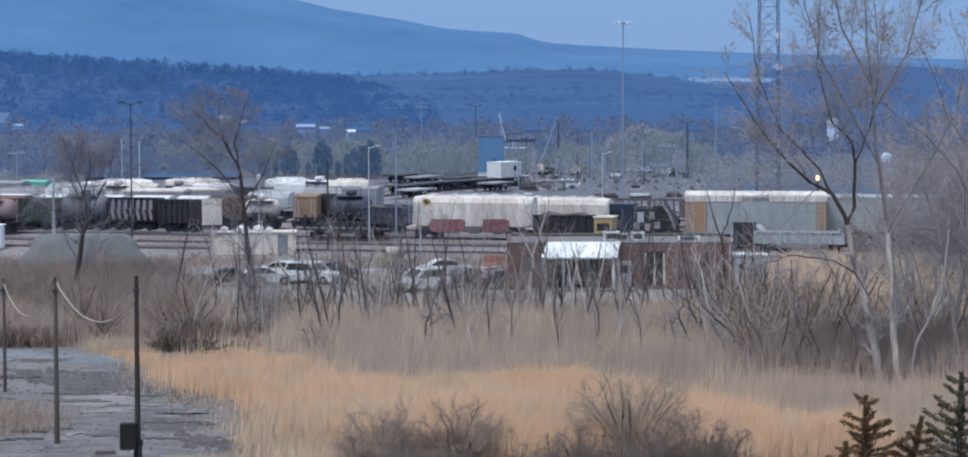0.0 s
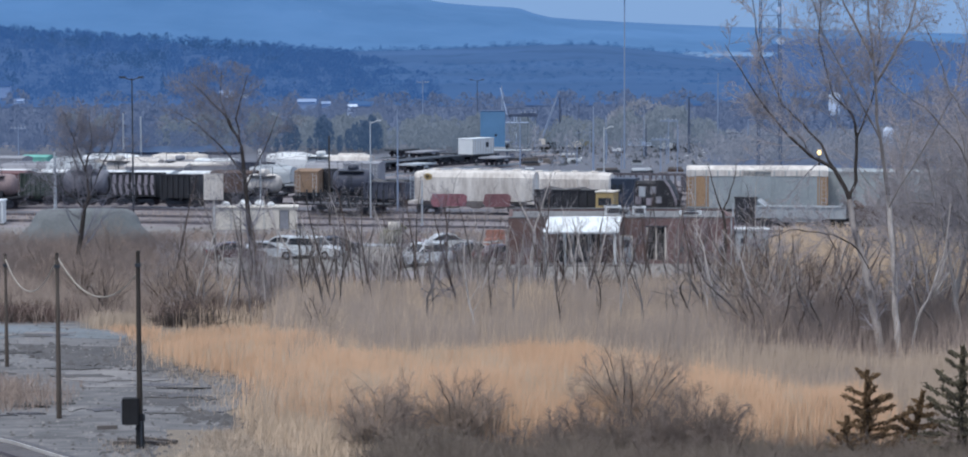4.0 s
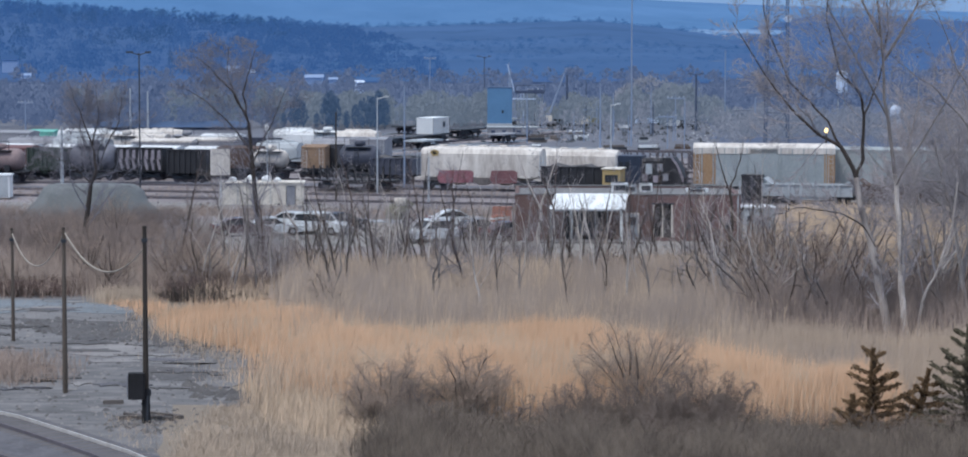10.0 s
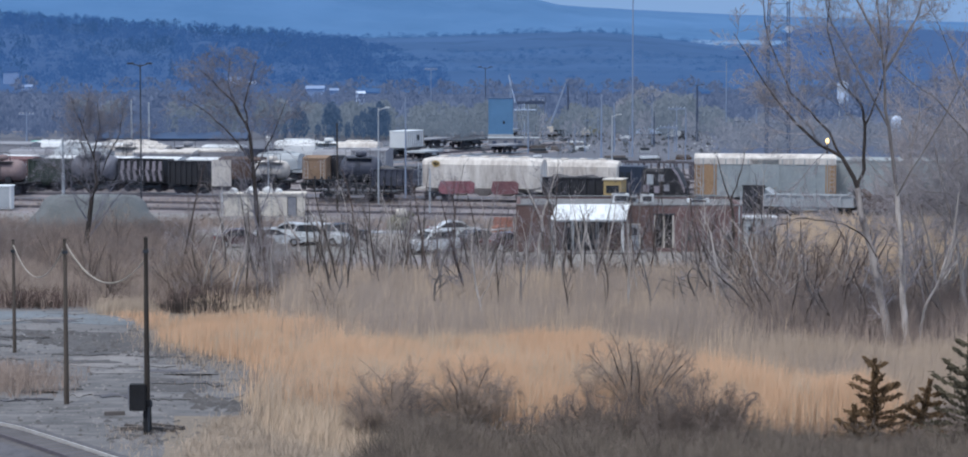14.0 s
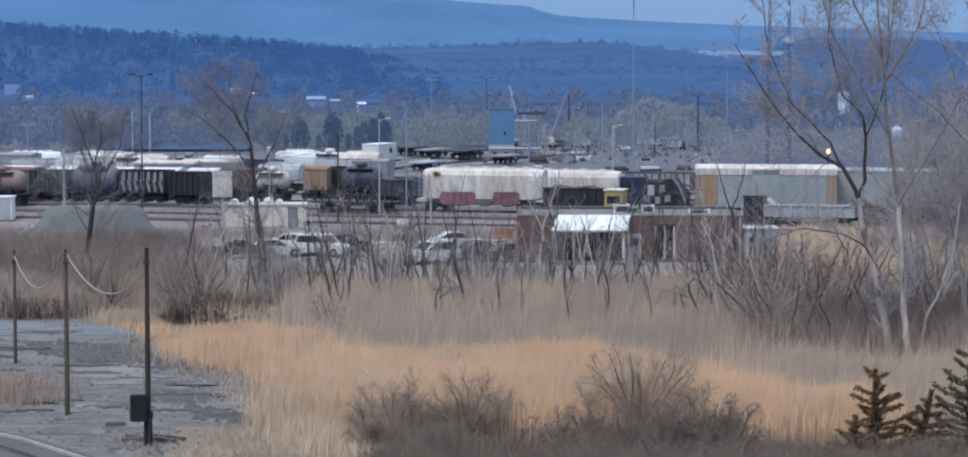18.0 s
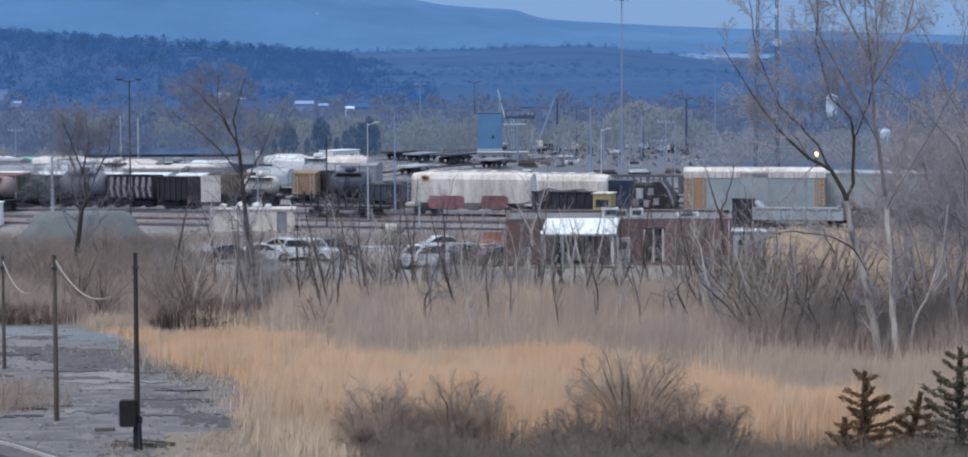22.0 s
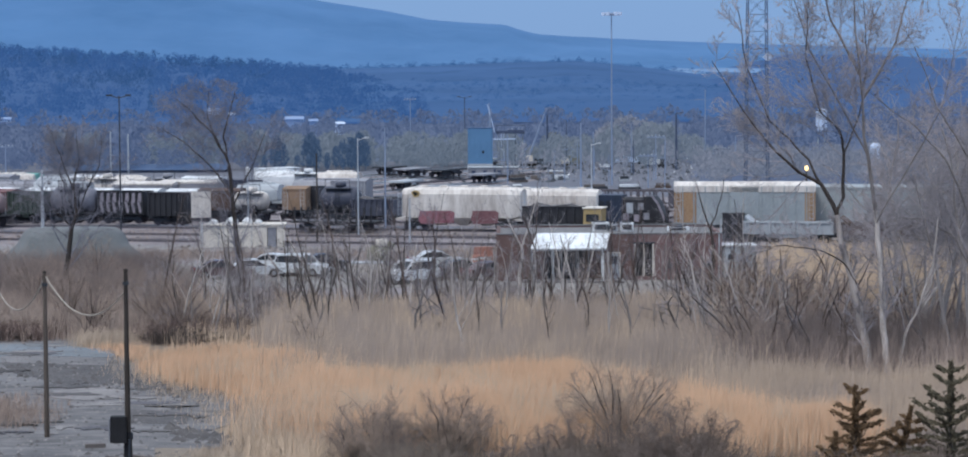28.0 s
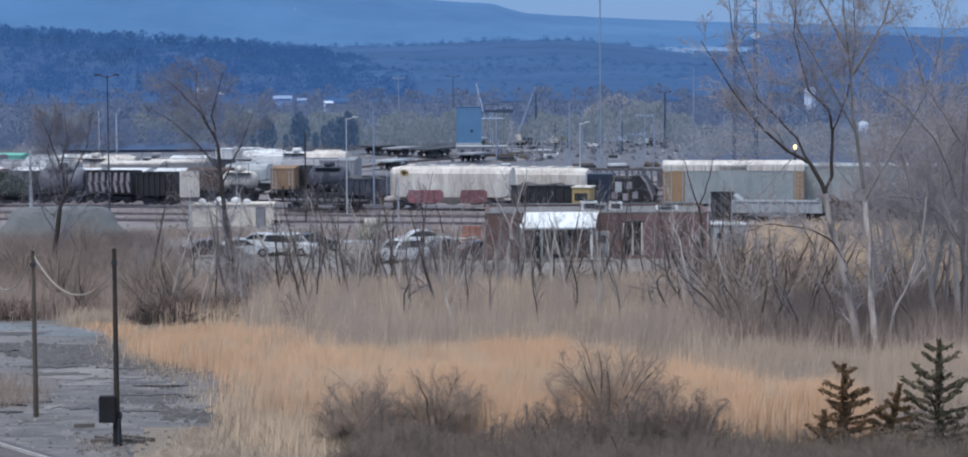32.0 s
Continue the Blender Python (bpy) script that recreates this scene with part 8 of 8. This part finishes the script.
blades("bramble_strip_west", [(-30.5, 159.0), (-25.6, 159.0), (-25.4, 164.0), (-30.8, 164.0)], 4200, 0.75, 0.45, 0.012, 0.45, BRAMBLE_RED, 75, "dark red-brown bramble strip along the lot", "brambles", 0.8, 0.8, thin=0.2)
blades("golden_tuft", [(-23.0, 155.0), (-20.6, 155.0), (-20.4, 158.0), (-22.8, 158.0)], 2200, 0.75, 0.3, 0.013, 0.2, STRAW, 76, "small tuft of golden reeds beside the lot", "reeds", 0.5, 0.5)
blades("yard_weeds", [(-50.0, 222.0), (-22.0, 222.0), (6.0, 219.0), (6.0, 233.0), (-22.0, 231.0), (-50.0, 230.0)], 9000, 0.55, 0.5, 0.02, 0.4, BRUSH, 77, "patchy brown weeds along the yard road", "weeds", 1.2, 0.8, thin=0.45)
blades("track_weeds", [(-60.0, 243.5), (-5.0, 242.5), (34.0, 243.0), (34.0, 262.0), (-5.0, 262.0), (-62.0, 260.0)], 8000, 0.45, 0.5, 0.022, 0.4, BRUSH, 78, "patchy brown weeds between the sidings", "weeds", 1.2, 0.8, thin=0.45)
lumps("siding_litter", [(-50.0, 224.0), (8.0, 221.0), (34.0, 243.0), (34.0, 262.0), (-62.0, 260.0)], 620, 0.22, DARK_SOIL, 79, "dark stones and scrap strewn between the sidings", 0.8)
lumps("siding_pale_litter", [(-50.0, 224.0), (8.0, 221.0), (34.0, 243.0), (34.0, 262.0), (-62.0, 260.0)], 260, 0.2, PALE_GRAVEL, 80, "pale stones and scrap strewn between the sidings", 0.8)
blades("left_thicket", [(-36.9, 157.7), (-24.7, 158.7), (-14.2, 156.0), (-15.5, 179.5), (-26.9, 194.2), (-45.3, 194.2)], 18000, 1.25, 0.45, 0.014, 0.36, BRUSH, 63, "brown tangled brush beyond the lot", "undergrowth", 1.0, 0.6)
blades("heap_brush", [(-41.4, 177.3), (-24.9, 179.5), (-20.1, 186.6), (-22.6, 203.0), (-30.7, 210.0), (-48.9, 210.0)], 34000, 1.9, 0.4, 0.012, 0.35, UNDERWOOD, 67, "tangled grey-tan brush before the stone heap", "undergrowth", 1.0, 0.7)
blades("tan_brush", [(-30.9, 179.5), (-23.4, 181.4), (-20.1, 186.6), (-23.9, 199.6), (-32.6, 200.8)], 6000, 1.5, 0.4, 0.014, 0.3, BRUSH, 68, "tan brush before the stone heap", "undergrowth", 1.0, 0.7)


def conifer(m, h, w, seed, needles, label):
    """Open young conifer: whorls of upswept branches with drooping sprays."""
    t = thing("young_conifer", m, label, "conifer", "young conifers")
    part("trunk", Shape().rod((0, 0, -0.2), (0, 0, h * 0.97), 0.09, 0.015, 6), BARK_DARK, t)
    rng = random.Random(seed)
    nr = np.random.default_rng(seed)
    bout, v, f = ([], []), [], []

    def spray(c, out, e):
        q = len(v)
        v.extend([c + nr.normal(0, e * 0.3, 3), c + out * e * 1.5 + nr.normal(0, e * 0.4, 3), c + nr.normal(0, e * 0.5, 3) - np.array([0, 0, e * 0.6])])
        f.append((q, q + 1, q + 2))

    z = 0.2
    while z < h - 0.2:
        u = z / h
        a0 = rng.random() * 6
        n = 5 if u < 0.75 else 3
        for i in range(n):
            a = a0 + i * math.tau / n + rng.uniform(-0.35, 0.35)
            ln = w * (1 - u) ** 0.75 * rng.choice((0.45, 0.8, 1.0, 1.2)) * rng.uniform(0.8, 1.1) + 0.1
            pts = limb(rng, Vector((0, 0, z + rng.uniform(-0.12, 0.12))), Vector((math.cos(a), math.sin(a), -0.05 + 0.35 * u)), ln, 5, 0.08, 0.07)
            tube(bout, pts, 0.024, 0.006, 3)
            out = np.array([math.cos(a), math.sin(a), 0.25])
            for j in range(int(115 * ln) + 10):
                s = rng.random() ** 0.9 * 5
                k = min(int(s), 4)
                spray(np.array(pts[k].lerp(pts[k + 1], s - k)) + nr.normal(0, 1, 3) * np.array([0.06, 0.06, 0.03]), out, 0.085)
        z += 0.36 + 0.2 * rng.random()
    for j in range(int(230 * h)):
        z = h * rng.random() ** 0.9
        a = rng.random() * math.tau
        spray(np.array([math.cos(a), math.sin(a), 0]) * 0.16 * (1.15 - z / h) + np.array([0, 0, z]), np.array([math.cos(a) * 0.6, math.sin(a) * 0.6, 0.8]), 0.085)
    tagged(part("branchwork", raw_mesh("branchwork", bout[0], bout[1], BARK_DARK), None, t), kind="stuff")
    tagged(part("needle_mass", raw_mesh("needle_mass", v, f, needles), None, t), kind="stuff")


conifer(post(149.9, 101.5, 0.0), 4.2, 2.5, 3, NEEDLE, "open olive-brown young conifer in the undergrowth")
conifer(post(164.7, 101.8, 0.0) @ pose(0, 0, 0, 0, 12, 0), 3.4, 1.5, 4, NEEDLE, "smaller olive-brown young conifer beside another")
conifer(post(186.7, 101.0, 0.0), 5.2, 2.5, 5, NEEDLE_DARK, "dark green young conifer in the undergrowth")
conifer(post(142.3, 100.6, 0.0), 2.5, 1.2, 6, NEEDLE, "low olive-brown young conifer in the undergrowth")


# ---------------------------------------------------------------- what moves
def motions():
    """The far train rolls to the left at a walking pace throughout."""
    times = (0.0, 5.0, 9.0, 14.0, 18.2, 21.0, 25.0, 28.0, 32.0)
    gone = np.polyfit(times, [v - START for v in LENGTHS[1:10]], 3)
    for car, ahead in MOVERS:
        walk(car, [(t, along(START + ahead + float(np.polyval(gone, t)))) for t in range(0, 33)])
    # the white hoppers ahead: bearing of their rear end, time by time
    bearings = [-1000 * p.x / p.y for p in MOVING]
    rear = [float(np.interp(b, bearings, LENGTHS)) for b in (96.2, 108.5, 118.0, 132.9, 145.4, 163.6, 172.0)]
    gone = np.polyfit((0.0, 7.0, 12.0, 18.0, 22.0, 27.5, 32.0), rear, 3)
    for car, ahead in FRONT_CUT:
        walk(car, [(t, along(ahead + float(np.polyval(gone, t)))) for t in range(0, 33)])


motions()
